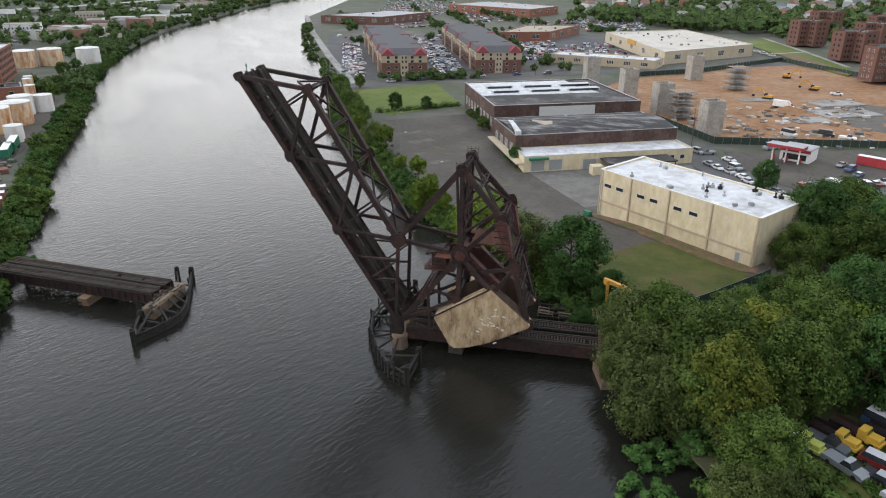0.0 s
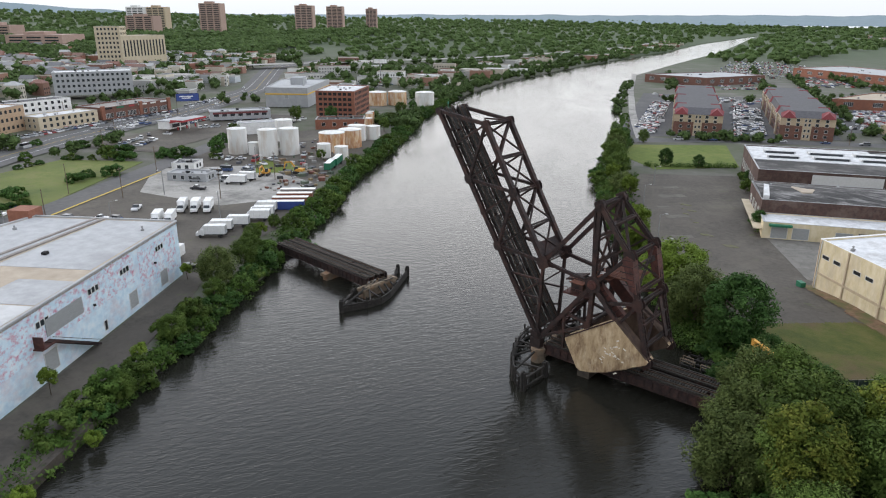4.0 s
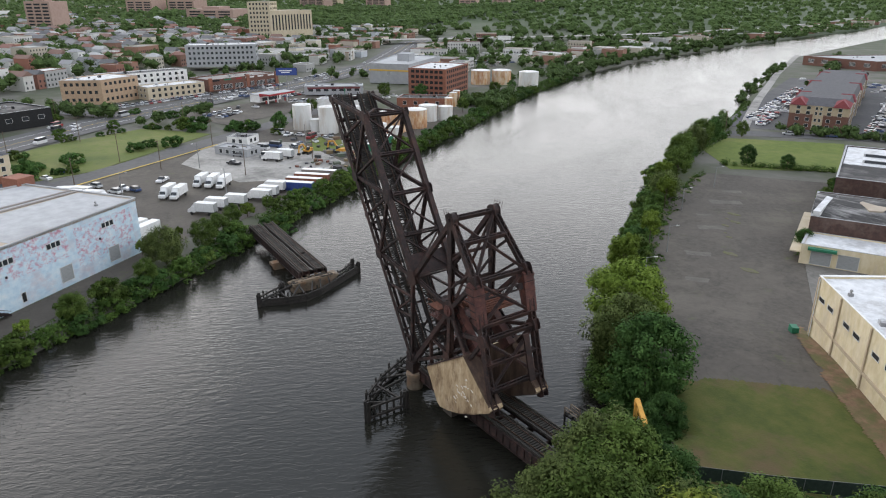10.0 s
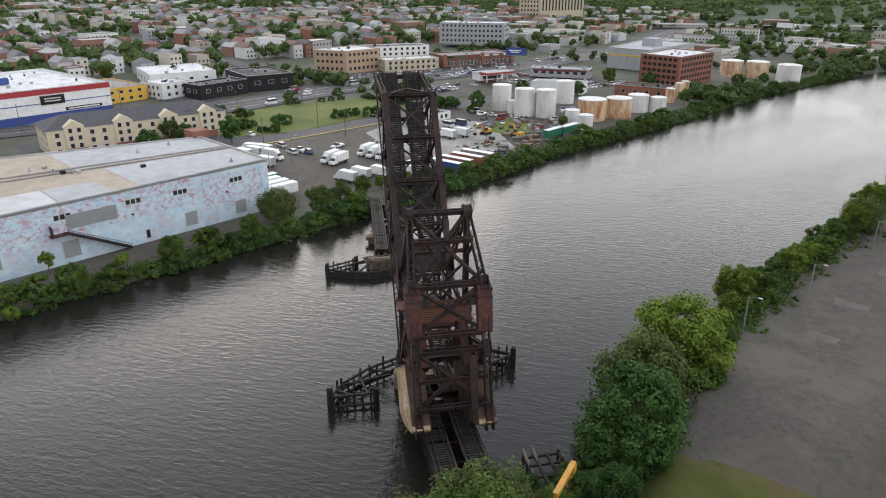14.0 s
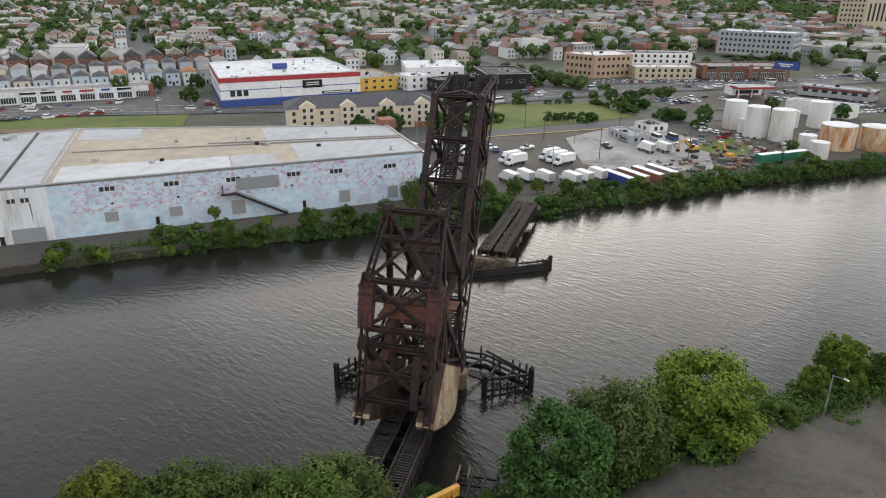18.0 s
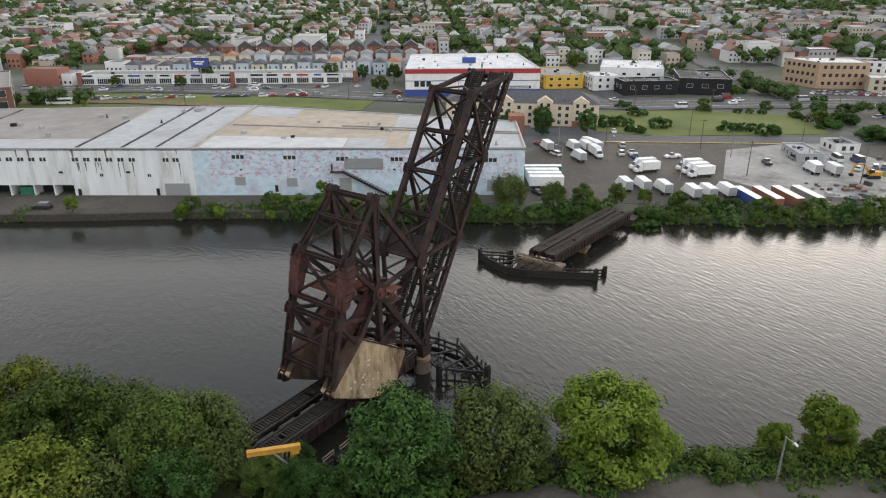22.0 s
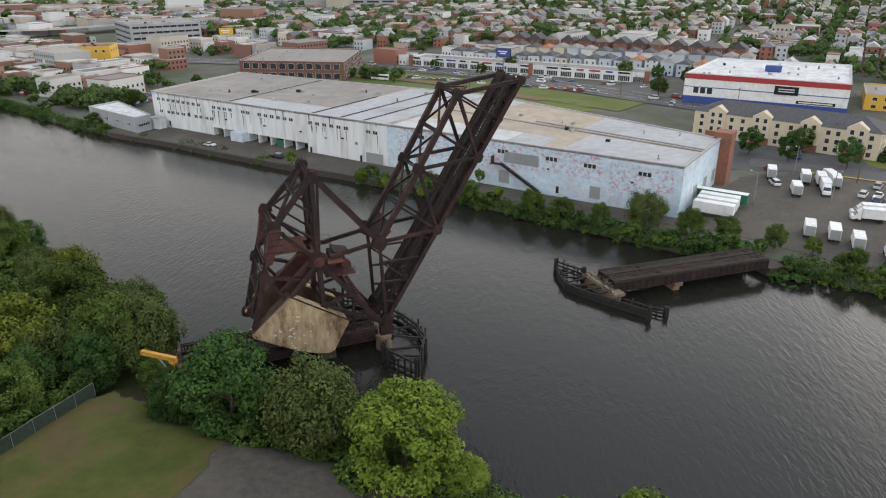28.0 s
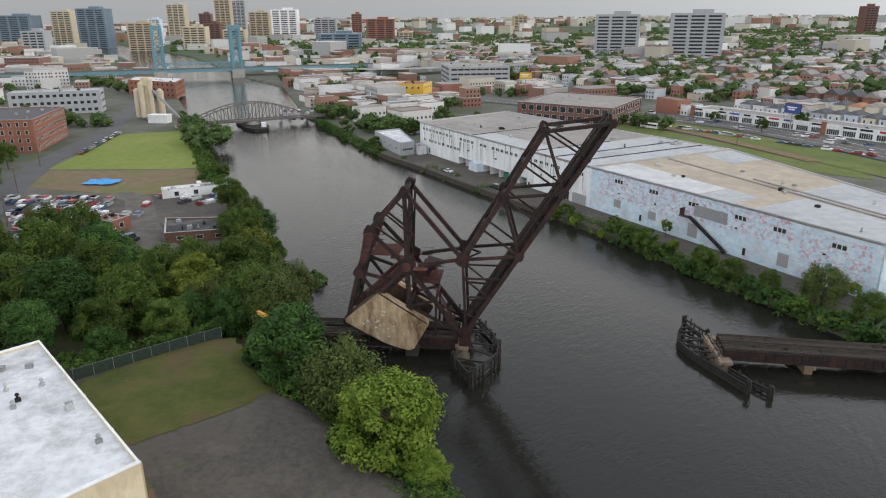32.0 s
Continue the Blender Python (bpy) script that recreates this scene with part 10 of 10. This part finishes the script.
for k in range(520):                          # scrub and trees on the upper west bank
    y = -175 - 1100 * r0.random() ** 1.4
    x = along(WEST, y) + r0.choice((3, 6, 9, 14, 22, 30, 40)) + r0.uniform(-2, 3)
    if near_line(x, y, [(640, -330), (560, -700), (545, -1000), (600, -1300), (700, -1700)], 12) or any(math.dist((x, y), c) < d for c, d in ZONES):
        continue
    lump(woods, x, y, max(1.0, ground_z(x, y)) - 0.4, r0.uniform(2.6, 5.4), r0.uniform(4, 10), r0)
hill = Shape()                                # ridge on the western horizon, its blue-grey haze put into the colour
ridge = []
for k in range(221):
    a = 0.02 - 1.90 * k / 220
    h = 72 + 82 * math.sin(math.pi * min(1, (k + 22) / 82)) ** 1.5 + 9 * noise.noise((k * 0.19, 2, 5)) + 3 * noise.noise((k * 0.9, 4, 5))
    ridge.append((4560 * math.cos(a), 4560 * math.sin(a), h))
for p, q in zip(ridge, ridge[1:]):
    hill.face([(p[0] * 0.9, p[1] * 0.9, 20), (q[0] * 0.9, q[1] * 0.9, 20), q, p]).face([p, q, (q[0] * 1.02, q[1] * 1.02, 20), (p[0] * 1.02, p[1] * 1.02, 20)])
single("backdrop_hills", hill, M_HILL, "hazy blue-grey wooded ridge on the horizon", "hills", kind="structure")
for k in range(620):                          # trees between the houses beyond the stores
    x, y = r0.uniform(-640, -60), r0.uniform(-980, -480)
    if y > -560 and x > -150:
        continue
    lump(woods, x, y, ground_z(x, y) - 0.6, r0.uniform(4, 8), r0.uniform(8, 14), r0)
for k in range(150):                          # verges and trees round the northern car parks
    p, q = (((146, -681), (71, -482)), ((71, -482), (-4, -295)), ((260, -640), (180, -470)), ((120, -720), (60, -600)), ((60, -600), (-60, -500)), ((205, -750), (120, -520)))[k % 6]
    x, y = lerp(p, q, r0.random())
    lump(woods, x + r0.uniform(-4, 4), y + r0.uniform(-4, 4), ground_z(x, y) - 0.3, r0.uniform(2.2, 4.6), r0.uniform(5, 10), r0)
single("distant_houses", walls, M_HOUSE, "closely packed distant houses in white, tan and brick", "houses", kind="stuff")
single("distant_house_roofs", roofs, M_HROOF, "grey and brown roofs of the distant houses", "roofs", kind="stuff")
single("distant_blocks", bwalls, M_BLOCK, "distant flat-roofed blocks in brick and concrete", "buildings", kind="stuff")
single("distant_block_roofs", broofs, M_BROOFS, "flat grey and white roofs of the distant blocks", "roofs", kind="stuff")
single("distant_windows", glass, M_GLASS, "dark window panes of the distant houses", "windows", kind="stuff")
single("distant_woods", woods, M_FAR, "dense dark green distant trees", "woods", kind="stuff")

# ---- trees and bushes ----


M_LEAFW = foliage("willow_leaves", (0.050, 0.074, 0.020), (0.080, 0.107, 0.030), (0.115, 0.142, 0.045))
M_LEAFU = foliage("undergrowth_leaves", (0.038, 0.076, 0.016), (0.062, 0.112, 0.022), (0.092, 0.146, 0.033), island=0.2)


def tree_kind(name, h, spread, leaf, seed, label, clumps=60, per=40, size=0.38, trunk=0.32, low=0.28, squash=0.8):
    """Trunk, forking limbs and a crown of leafy clumps round the limb ends, with gaps between."""
    rnd = random.Random(seed)
    t = thing(name, Matrix.Identity(4), label, "tree" if "tree" in name else "bush", "riverside trees" if "tree" in name else "riverside bushes")
    ends = []
    if trunk:
        w = Shape()
        w.tube((0, 0, -0.4), (0.1 * spread * 0.2, 0, h * low), trunk, trunk * 0.75, 9)
        w.tube((0.1 * spread * 0.2, 0, h * low), (0, 0.2, h * 0.75), trunk * 0.75, trunk * 0.2, 8)
        for k in range(9):
            a = k * 2.4 + rnd.uniform(-0.3, 0.3)
            z0 = h * rnd.uniform(low * 0.8, 0.62)
            q = spread * rnd.uniform(0.45, 0.8)
            e = (q * math.cos(a), q * math.sin(a), min(h * 0.9, z0 + h * rnd.uniform(0.12, 0.32)))
            (w.tube((0, 0, z0), (e[0] * 0.55, e[1] * 0.55, z0 + (e[2] - z0) * 0.6), trunk * 0.38, trunk * 0.22, 6).tube((e[0] * 0.55, e[1] * 0.55, z0 + (e[2] - z0) * 0.6), e, trunk * 0.22, trunk * 0.07, 6))
            ends.append(e)
        part("trunk", w, M_BARK, t)
    s = Shape()
    zc, rz = h * (0.5 + low * 0.5), h * (0.5 - low * 0.42)
    lobes = [(rnd.uniform(0.35, 0.75) * spread, rnd.uniform(0, 6.28), rnd.uniform(-0.5, 0.8)) for _ in range(7)]
    for k in range(clumps):
        if ends and k < len(ends) * 2:
            e = ends[k % len(ends)]
            c = (e[0] * rnd.uniform(0.85, 1.1), e[1] * rnd.uniform(0.85, 1.1), e[2] + rnd.uniform(-0.4, 0.9))
        else:
            q, a, f = lobes[rnd.randrange(len(lobes))]
            a += rnd.gauss(0, 0.45)
            v = max(-0.95, min(0.98, f + rnd.gauss(0, 0.38)))
            if k % 3:                         # most clumps fill the round of the crown, the others swell its lobes
                a, v = k * 2.4 + rnd.uniform(-0.4, 0.4), rnd.uniform(-0.8, 0.95)
            ring = math.sqrt(max(0.05, 1 - v * v)) * spread * (rnd.uniform(0.55, 0.86) if k % 3 else rnd.uniform(0.72, 0.98))
            c = (ring * math.cos(a), ring * math.sin(a), zc + v * rz)
        leaf_cloud(s, c, rnd.uniform(0.10, 0.20) * (spread + h * 0.35), per, size, rnd, squash)
    part("crown", s, leaf, t)
    return t


TREES = [
    tree_kind("broad_tree", 12.5, 5.6, M_LEAF, 1, "full green broadleaf tree on the river bank", 96, 150, 0.212, low=0.16),
    tree_kind("broad_tree", 11.0, 5.0, M_LEAF3, 2, "deep green broadleaf tree on the river bank", 90, 150, 0.212, low=0.08),
    tree_kind("broad_tree", 10.0, 5.2, M_LEAF2, 3, "bright green broadleaf tree on the river bank", 96, 150, 0.212, low=0.08),
    tree_kind("broad_tree", 12.0, 4.6, M_LEAFY, 4, "yellowing broadleaf tree among the green ones", 80, 150, 0.212),
    tree_kind("willow_tree", 9.5, 5.4, M_LEAFW, 5, "drooping grey-green willow tree by the water", 92, 150, 0.205, low=0.12, squash=1.3),
    tree_kind("slender_tree", 8.0, 2.6, M_LEAF2, 6, "slender young tree with an open crown", 40, 70, 0.25, 0.16, 0.3),
    tree_kind("broad_tree", 13.5, 6.0, M_LEAF3, 7, "tall dense deep green tree", 100, 150, 0.212),
]
STREET = [
    tree_kind("broad_tree", 12.5, 5.6, M_LEAF, 21, "full green broadleaf tree beside the streets", 52, 100, 0.34),
    tree_kind("broad_tree", 11.0, 5.0, M_LEAF3, 2, "deep green broadleaf tree beside the streets", 52, 100, 0.34, low=0.2),
    tree_kind("broad_tree", 10.0, 5.2, M_LEAF2, 3, "bright green broadleaf tree beside the streets", 52, 100, 0.34, low=0.2),
    tree_kind("broad_tree", 12.0, 4.6, M_LEAFY, 4, "yellowing broadleaf tree among the green ones", 52, 100, 0.34),
    tree_kind("willow_tree", 9.5, 5.4, M_LEAF, 5, "drooping grey-green willow tree beside the yards", 56, 100, 0.32, low=0.12, squash=1.3),
    tree_kind("slender_tree", 8.0, 2.6, M_LEAF2, 6, "slender young tree with an open crown", 40, 70, 0.25, 0.16, 0.3),
    tree_kind("broad_tree", 13.5, 6.0, M_LEAF3, 7, "tall dense deep green tree", 52, 100, 0.34),
]
BUSHES = [
    tree_kind("dense_bush", 3.6, 2.9, M_LEAF, 11, "dense green bush on the river bank", 28, 70, 0.25, 0, 0.0),
    tree_kind("dense_bush", 2.8, 3.2, M_LEAF3, 12, "deep green sprawling bush on the river bank", 28, 70, 0.25, 0, 0.0),
    tree_kind("dense_bush", 3.2, 2.6, M_LEAFU, 13, "green bush on the river bank", 26, 70, 0.25, 0, 0.0),
]
USED = set()


def plant_at(kind, x, y, scale=1.0, z=None, seed=0):
    z = ground_z(x, y) if z is None else z
    m = Matrix.Translation((x, y, max(z, 1.5) - 0.1)) @ Matrix.Rotation(random.Random(int(x * 13 + y * 7) + seed).uniform(0, 6.28), 4, "Z")
    if kind.name not in USED:
        USED.add(kind.name)
        ob = kind
        ob.matrix_basis = m
    else:
        ob = copy_thing(kind, m)
    ob.scale = (scale, scale, scale * random.Random(int(x * 5 + y * 3)).uniform(0.9, 1.1))
    return ob


T = TREES
# the wood south-east of the abutment
WOOD_EDGE = [(-31, -12, 1, 0.45), (-33.8, 7, 4, 0.76), (-34.6, 0.6, 4, 0.92), (-27, -7, 1, 0.5), (-33, -8, 0, 0.42), (-39, 2, 0, 0.86), (-37, 9, 4, 0.86), (-41.5, 15, 4, 0.85), (-37.2, 17.4, 4, 0.9), (-42, -3, 1, 0.7), (-45, 12, 0, 1.0), (-48.5, 23, 4, 0.7), (-45, 17.5, 0, 0.8), (-47, 33, 4, 0.62), (-51, 42, 4, 0.62), (-55, 50, 4, 0.6),
        (-46, 20, 3, 0.95), (-52, 5, 3, 1.0), (-52, -8, 0, 0.68), (-54, 7, 2, 1.0), (-62, -14, 0, 0.7), (-62, -4, 0, 0.85)]
WOOD_HEART = [(-73, -18, 6, 0.72), (-66, 1, 2, 0.95), (-56, 13, 0, 0.9), (-67, 8, 1, 0.95), (-50, 28, 0, 0.7), (-50, 33, 4, 0.6), (-50, 36, 4, 0.55), (-75, -6, 6, 0.95), (-84, -4, 0, 1.0), (-78, 14, 6, 0.9), (-93, 16, 0, 1.0), (-86, -26, 0, 0.95),
        (-96, -12, 6, 0.9), (-72, -2, 1, 0.85), (-69, -56, 1, 0.95), (-72, -47, 6, 1.0), (-80, -54, 0, 1.0), (-86, -44, 6, 0.95)]
WOOD_BACK = [(-86, -61, 1, 1.0), (-78, -38, 0, 0.95), (-68, -36, 0, 0.8), (-98, -50, 0, 1.0), (-94, -34, 6, 1.0), (-106, -22, 0, 1.0), (-104, 2, 6, 1.0), (-50, -3, 1, 0.72), (-59, -18, 1, 0.6), (-48, 2, 4, 0.9), (-60, 6, 0, 0.95), (-74, 6, 0, 0.95),
        (-56, 43, 4, 0.55), (-49, 40, 0, 0.55), (-62, 60, 0, 0.6), (-57, 49, 4, 0.6), (-66, 57, 0, 0.6), (-60, 66, 1, 0.7)]
WOOD_SOUTH = [(-68, 74, 4, 0.7), (-78, 86, 0, 0.7), (-112, 20, 0, 1.0), (-118, 4, 6, 1.0), (-124, -20, 0, 1.0), (-110, 40, 0, 0.9), (-126, 30, 6, 1.0), (-138, 14, 0, 1.0), (-100, 40, 0, 0.85), (-92, 34, 1, 0.8), (-140, 44, 0, 0.9), (-152, 34, 6, 1.0),
        (-164, 70, 0, 0.9), (-172, 96, 6, 0.8), (-73, -96, 1, 0.6), (-118, -58, 0, 1.0), (-130, -70, 6, 0.9)]
WOOD = WOOD_EDGE + WOOD_HEART + WOOD_BACK + WOOD_SOUTH
for x, y, k, s in WOOD:
    plant_at(T[k], x, y, s * (1.0 if x > -30 else 1.22))
# the row along the east bank, upstream of the bridge
ROW_NEAR = [(-23.6, -21.4, 1, 1.06), (-31.6, -15.8, 1, 0.52), (-13.6, -28.4, 4, 1.0), (-4.4, -39.2, 2, 1.16), (1.5, -43.5, 2, 0.5), (9.5, -56, 5, 0.62), (16, -61.5, 2, 0.56), (15.2, -61, 5, 1.0), (22, -78, 5, 0.8), (30, -88, 5, 0.62), (41, -108, 5, 0.9),
        (47.5, -115.5, 4, 0.72), (57, -127, 5, 0.9), (62, -141, 0, 0.7)]
ROW_FAR = [(68, -150, 0, 0.7), (77, -164, 0, 0.7), (72, -158, 1, 0.65), (82, -178, 4, 0.75), (88, -190, 0, 0.7), (92, -204, 1, 0.6), (90, -222, 0, 0.4), (58, -176, 1, 0.5), (46, -182, 1, 0.42), (20, -166, 1, 0.35), (16, -150, 0, 0.35), (0, -122, 1, 0.35),
        (-2, -106, 1, 0.4)]
ROW = ROW_NEAR + ROW_FAR
for x, y, k, s in ROW:
    plant_at(T[k], x, y, s * 1.25)
# the west bank and the streets behind it
BANK_NEAR = [(71, 31, 0, 0.45), (80, 24.5, 4, 0.92), (88, 28, 5, 0.55), (85, 14, 0, 0.62), (91, 8.5, 0, 0.52), (60, 47, 0, 0.5), (55, 56, 5, 0.55), (56, 71, 5, 0.6), (38, 72, 5, 0.5), (31, 84, 5, 0.55), (48, 63, 0, 0.42),
        (66, 39, 4, 0.42), (26, 92, 5, 0.7), (9, 116, 5, 0.7), (99, 2, 0, 0.45)]
BANK_YARDS = [(104, -4, 2, 0.4), (108, -12, 4, 0.4), (96, 17, 5, 0.4), (157, 70, 1, 0.85), (162, 58, 1, 0.8), (172, 44, 1, 0.8), (195, 168, 0, 0.8), (226, 184, 0, 0.8), (203, 27, 1, 0.7), (193, 45, 1, 0.7), (216, -60, 1, 0.75), (213, -57, 6, 0.5),
        (238, -46, 1, 0.6), (300, 22, 0, 0.7), (285, -30, 1, 0.6), (176, -86, 0, 0.4)]
BANK_STREETS = [(240, -78, 1, 0.6), (252, -92, 0, 0.6), (246, -120, 1, 0.7), (276, -150, 0, 0.7), (268, -170, 1, 0.8), (197, 41, 0, 0.6), (213, 3, 1, 0.6), (217, -3, 1, 0.55), (214, -12, 1, 0.7), (221, 44, 0, 0.6), (177, 66, 0, 0.7), (247, -26, 0, 0.8),
        (252, -34, 1, 0.8), (240, -30, 1, 0.7), (226, -48, 1, 0.9), (232, -44, 1, 0.7)]
BANK_LOTS = [(262, -30, 0, 0.6), (270, 0, 5, 0.6), (256, 24, 5, 0.7), (236, 56, 1, 0.5), (304, -16, 1, 0.5), (143, 260, 0, 0.6), (128, 296, 0, 0.5), (166, 268, 0, 0.7), (186, 240, 1, 0.5), (210, 216, 0, 0.8), (222, 204, 1, 0.7), (90, 258, 5, 0.5),
        (70, 286, 5, 0.5), (48, 300, 0, 0.6), (-30, 300, 0, 0.6), (-10, 290, 1, 0.6)]
BANK_FAR = [(-40, 240, 0, 0.6), (212, -160, 0, 0.6), (228, -182, 0, 0.6), (250, -212, 0, 0.7), (262, -236, 1, 0.6), (-153, 224, 0, 0.25), (-131, 177, 1, 0.25), (-107, 134, 0, 0.5), (-104, 140, 0, 0.6), (-141, 198, 1, 0.25), (-172, 252, 0, 0.35),
        (-230, 140, 6, 0.8), (-210, 120, 0, 0.9), (-240, 160, 0, 0.8)]
BANK_MILL = [(-198, 142, 0, 0.8), (-206, 132, 1, 0.9), (-214, 148, 0, 0.8), (-190, 122, 1, 0.8), (-202, 112, 0, 0.9), (-220, 126, 1, 0.9), (-182, 104, 0, 0.6)]
BANK = BANK_MILL + BANK_NEAR + BANK_YARDS + BANK_STREETS + BANK_LOTS + BANK_FAR
for x, y, k, s in BANK:
    if 185 < x < 305 and -60 < y < 70:        # scrubby growth round the vacant lot
        plant_at(BUSHES[k % 3], x, y, s * 2.0)
        if k != 5:
            plant_at(BUSHES[(k + 1) % 3], x + 3.2, y - 2.4, s * 1.5)
    else:
        plant_at(T[k] if x < 100 and y < 80 and y > -30 else STREET[k], x, y, s)
r0 = random.Random(3)
y = 300.0
while y > -330:                               # bushes along both water's edges
    for line, side in ((WEST, 1), (EAST, -1)):
        if line is WEST and -7 < y < 2 or line is EAST and (-5 < y < 6 or y < -226):
            continue
        thin = 0.93 if (line is WEST and 96 < y < 196) else 0.35 if (line is WEST and y > 78) else 0.0
        if r0.random() > thin:
            x = along(line, y) + side * r0.uniform(1.0, 3.4)
            plant_at(BUSHES[r0.randrange(3)], x, y, r0.uniform(0.9, 1.4) * (1.0 if abs(y) < 150 else 0.8 if line is EAST else 1.0), z=r0.uniform(1.5, 2.6))
        if r0.random() > 0.35 + thin * 0.6:
            x = along(line, y) + side * (r0.uniform(3.2, 4.8) if line is WEST and -2 < y < 96 else r0.uniform(4.5, 8.0))
            plant_at(BUSHES[r0.randrange(3)], x, y + r0.uniform(-1, 1), r0.uniform(0.9, 1.5) * (1.0 if abs(y) < 150 else 0.7 if line is EAST else 0.9))
    y -= 6.0 if abs(y) < 130 else 13.0
for x, y, s in ((91, -10.5, 0.9), (89.5, -8.2, 0.7), (93.5, -7.6, 0.8), (91.5, 4.0, 0.8), (89, 5.2, 0.7), (96, -9.6, 0.9), (95.5, 3.0, 0.8)):
    plant_at(BUSHES[int(x) % 3], x, y, s)  # bushes round the far abutment
hedge = Shape()                               # the unbroken low growth along both water's edges
y = 290.0
while y > -320:
    for line, side in ((WEST, 1), (EAST, -1)):
        if line is WEST and -4.6 < y < -0.2 or line is EAST and -5 < y < 6 or (line is WEST and 96 < y < 196 and r0.random() < 0.94):
            continue
        for o, k in ((0.4, 1.2), (1.9, 1.7), (3.4, 1.9), (4.8, 1.4)) if line is WEST and y > -2 else ((0.4, 1.2), (1.9, 1.7), (3.8, 2.1), (6.0, 2.2), (8.2, 1.6)) if line is WEST or y > -226 else ((0.4, 0.9), (2.2, 0.9), (4.4, 0.7)):
            if r0.random() < 0.92:
                x = along(line, y) + side * (o + r0.uniform(-0.8, 0.8))
                q = r0.uniform(0.8, 1.25) * k
                leaf_cloud(hedge, (x, y + r0.uniform(-0.8, 0.8), max(1.6, ground_z(x, y)) + q * 0.42), q, 56, 0.30, r0, 0.75)
    y -= 2.1
for p, q in (((-19, -23), (-8, -37)), ((-8, -37), (4, -54)), ((4, -54), (25, -83)), ((25, -83), (45, -115)), ((45, -115), (61, -152))):
    for k in range(int(math.dist(p, q) / 0.9)):   # weeds creeping over the edge of the empty lot
        x, y = lerp(p, q, r0.random())
        o = abs(r0.gauss(0, 1.5))
        w = r0.uniform(0.5, 1.3) * (1.3 if o < 1.5 else 0.6)
        leaf_cloud(hedge, (x - o * 0.8, y - o * 0.5, 4.1 + w * 0.25), w, 30, 0.24, r0, 0.5)
for p, q in (((-24, -20), (-19, -21.5)), ((-19, -21.5), (-8, -36)), ((-8, -36), (4, -53)), ((4, -53), (15, -68)), ((15, -68), (26, -83)), ((26, -83), (46, -114))):
    n = int(math.dist(p, q) / 1.0)            # the solid hedge between the empty lot and the water
    for k in range(n):
        x, y = lerp(p, q, k / n)
        for o in (0.6, 2.2, 3.8, 5.2):
            w = r0.uniform(1.0, 1.5)
            leaf_cloud(hedge, (x + o * 0.83 + r0.uniform(-0.5, 0.5), y + o * 0.55 + r0.uniform(-0.5, 0.5), 4.1 + r0.uniform(0.5, 1.2) - max(0, o - 3) * 0.5), w, 52, 0.25, r0, 0.8)
for k in range(70):                           # the hedge south of the mown field and beside the factory
    p, q = (((66, -168), (44, -184)), ((44, -184), (34, -192)), ((10, -146), (27, -176)), ((-4, -102), (10, -146)))[k % 4]
    x, y = lerp(p, q, r0.random())
    w = r0.uniform(1.0, 1.9)
    leaf_cloud(hedge, (x + r0.uniform(-0.8, 0.8), y + r0.uniform(-0.8, 0.8), 4.1 + w * 0.5), w, 60, 0.3, r0, 0.85)
for k in range(150):                          # growth climbing the fence of the lot
    x, y = lerp((-61, -27.5), (-41.5, -7.5), r0.random())
    w = r0.uniform(1.0, 1.9)
    o = r0.uniform(1.4, 4.0)
    leaf_cloud(hedge, (x - o * 0.71, y + o * 0.71, 5.4 + r0.uniform(0, 3.0)), w, 60, 0.27, r0, 0.9)
for k in range(230):                          # low scrub round the wrecks of the scrapyard
    x, y = r0.uniform(-78, -46), r0.uniform(10, 36)
    w = r0.uniform(0.4, 1.0)
    if y > 26.5 - (x + 46) * 0.12:
        w *= 2.1
    leaf_cloud(hedge, (x, y, 4.05 + w * 0.3), w, int(24 + 20 * w), 0.26, r0, 0.7)
single("bank_undergrowth", hedge, M_LEAFU, "unbroken green undergrowth along the river banks", "bushes", kind="stuff")
for k in range(60):                           # undergrowth of the wood
    x, y = r0.uniform(-100, -32), r0.uniform(-30, 36)
    if (x > -62 and y < -8) or (-96 < x < -46 and 10 < y < 50) or (x > -60 and y < -2):
        continue
    plant_at(BUSHES[r0.randrange(3)], x, y, r0.uniform(0.9, 1.4))
for k in range(26):                           # weeds round the vacant lot and the factory
    p, q = (((187, 22), (196, 62)), ((231, -33), (262, -12)), ((262, -12), (246, 30)), ((-4, -102), (14, -150)), ((10, -146), (27, -178)))[k % 5]
    x, y = lerp(p, q, r0.random())
    plant_at(BUSHES[r0.randrange(2)], x, y, r0.uniform(0.5, 0.9))

# trees of the remaining kinds stand behind the stores
for k, kind in enumerate(q for q in TREES + STREET + BUSHES if q.name not in USED):
    plant_at(kind, 322 + 9 * k, 122 + 7 * k, 0.8)

# settle the first car of each kind and the first truck in the yards
for k, (x, y, a) in zip(("car", "suv", "pickup", "van"), ((148, 52, 1.1), (163, 26, 0.5), (158, 6, 2.4), (188, -46, 0.6))):
    CARS[k].matrix_basis = Matrix.Translation((x, y, 4.07)) @ Matrix.Rotation(a, 4, "Z")
for k, (x, y, a) in zip(("car", "suv", "pickup", "van"), ((330, -70, 1.0), (326, -62, 1.0), (334, -78, 1.0), (338, -86, 1.0))):
    FARCARS[k].matrix_basis = Matrix.Translation((x, y, ground_z(x, y) + 0.1)) @ Matrix.Rotation(a, 4, "Z")
TRUCK.matrix_basis = Matrix.Translation((155, 36, 4.07)) @ Matrix.Rotation(1.1, 4, "Z")
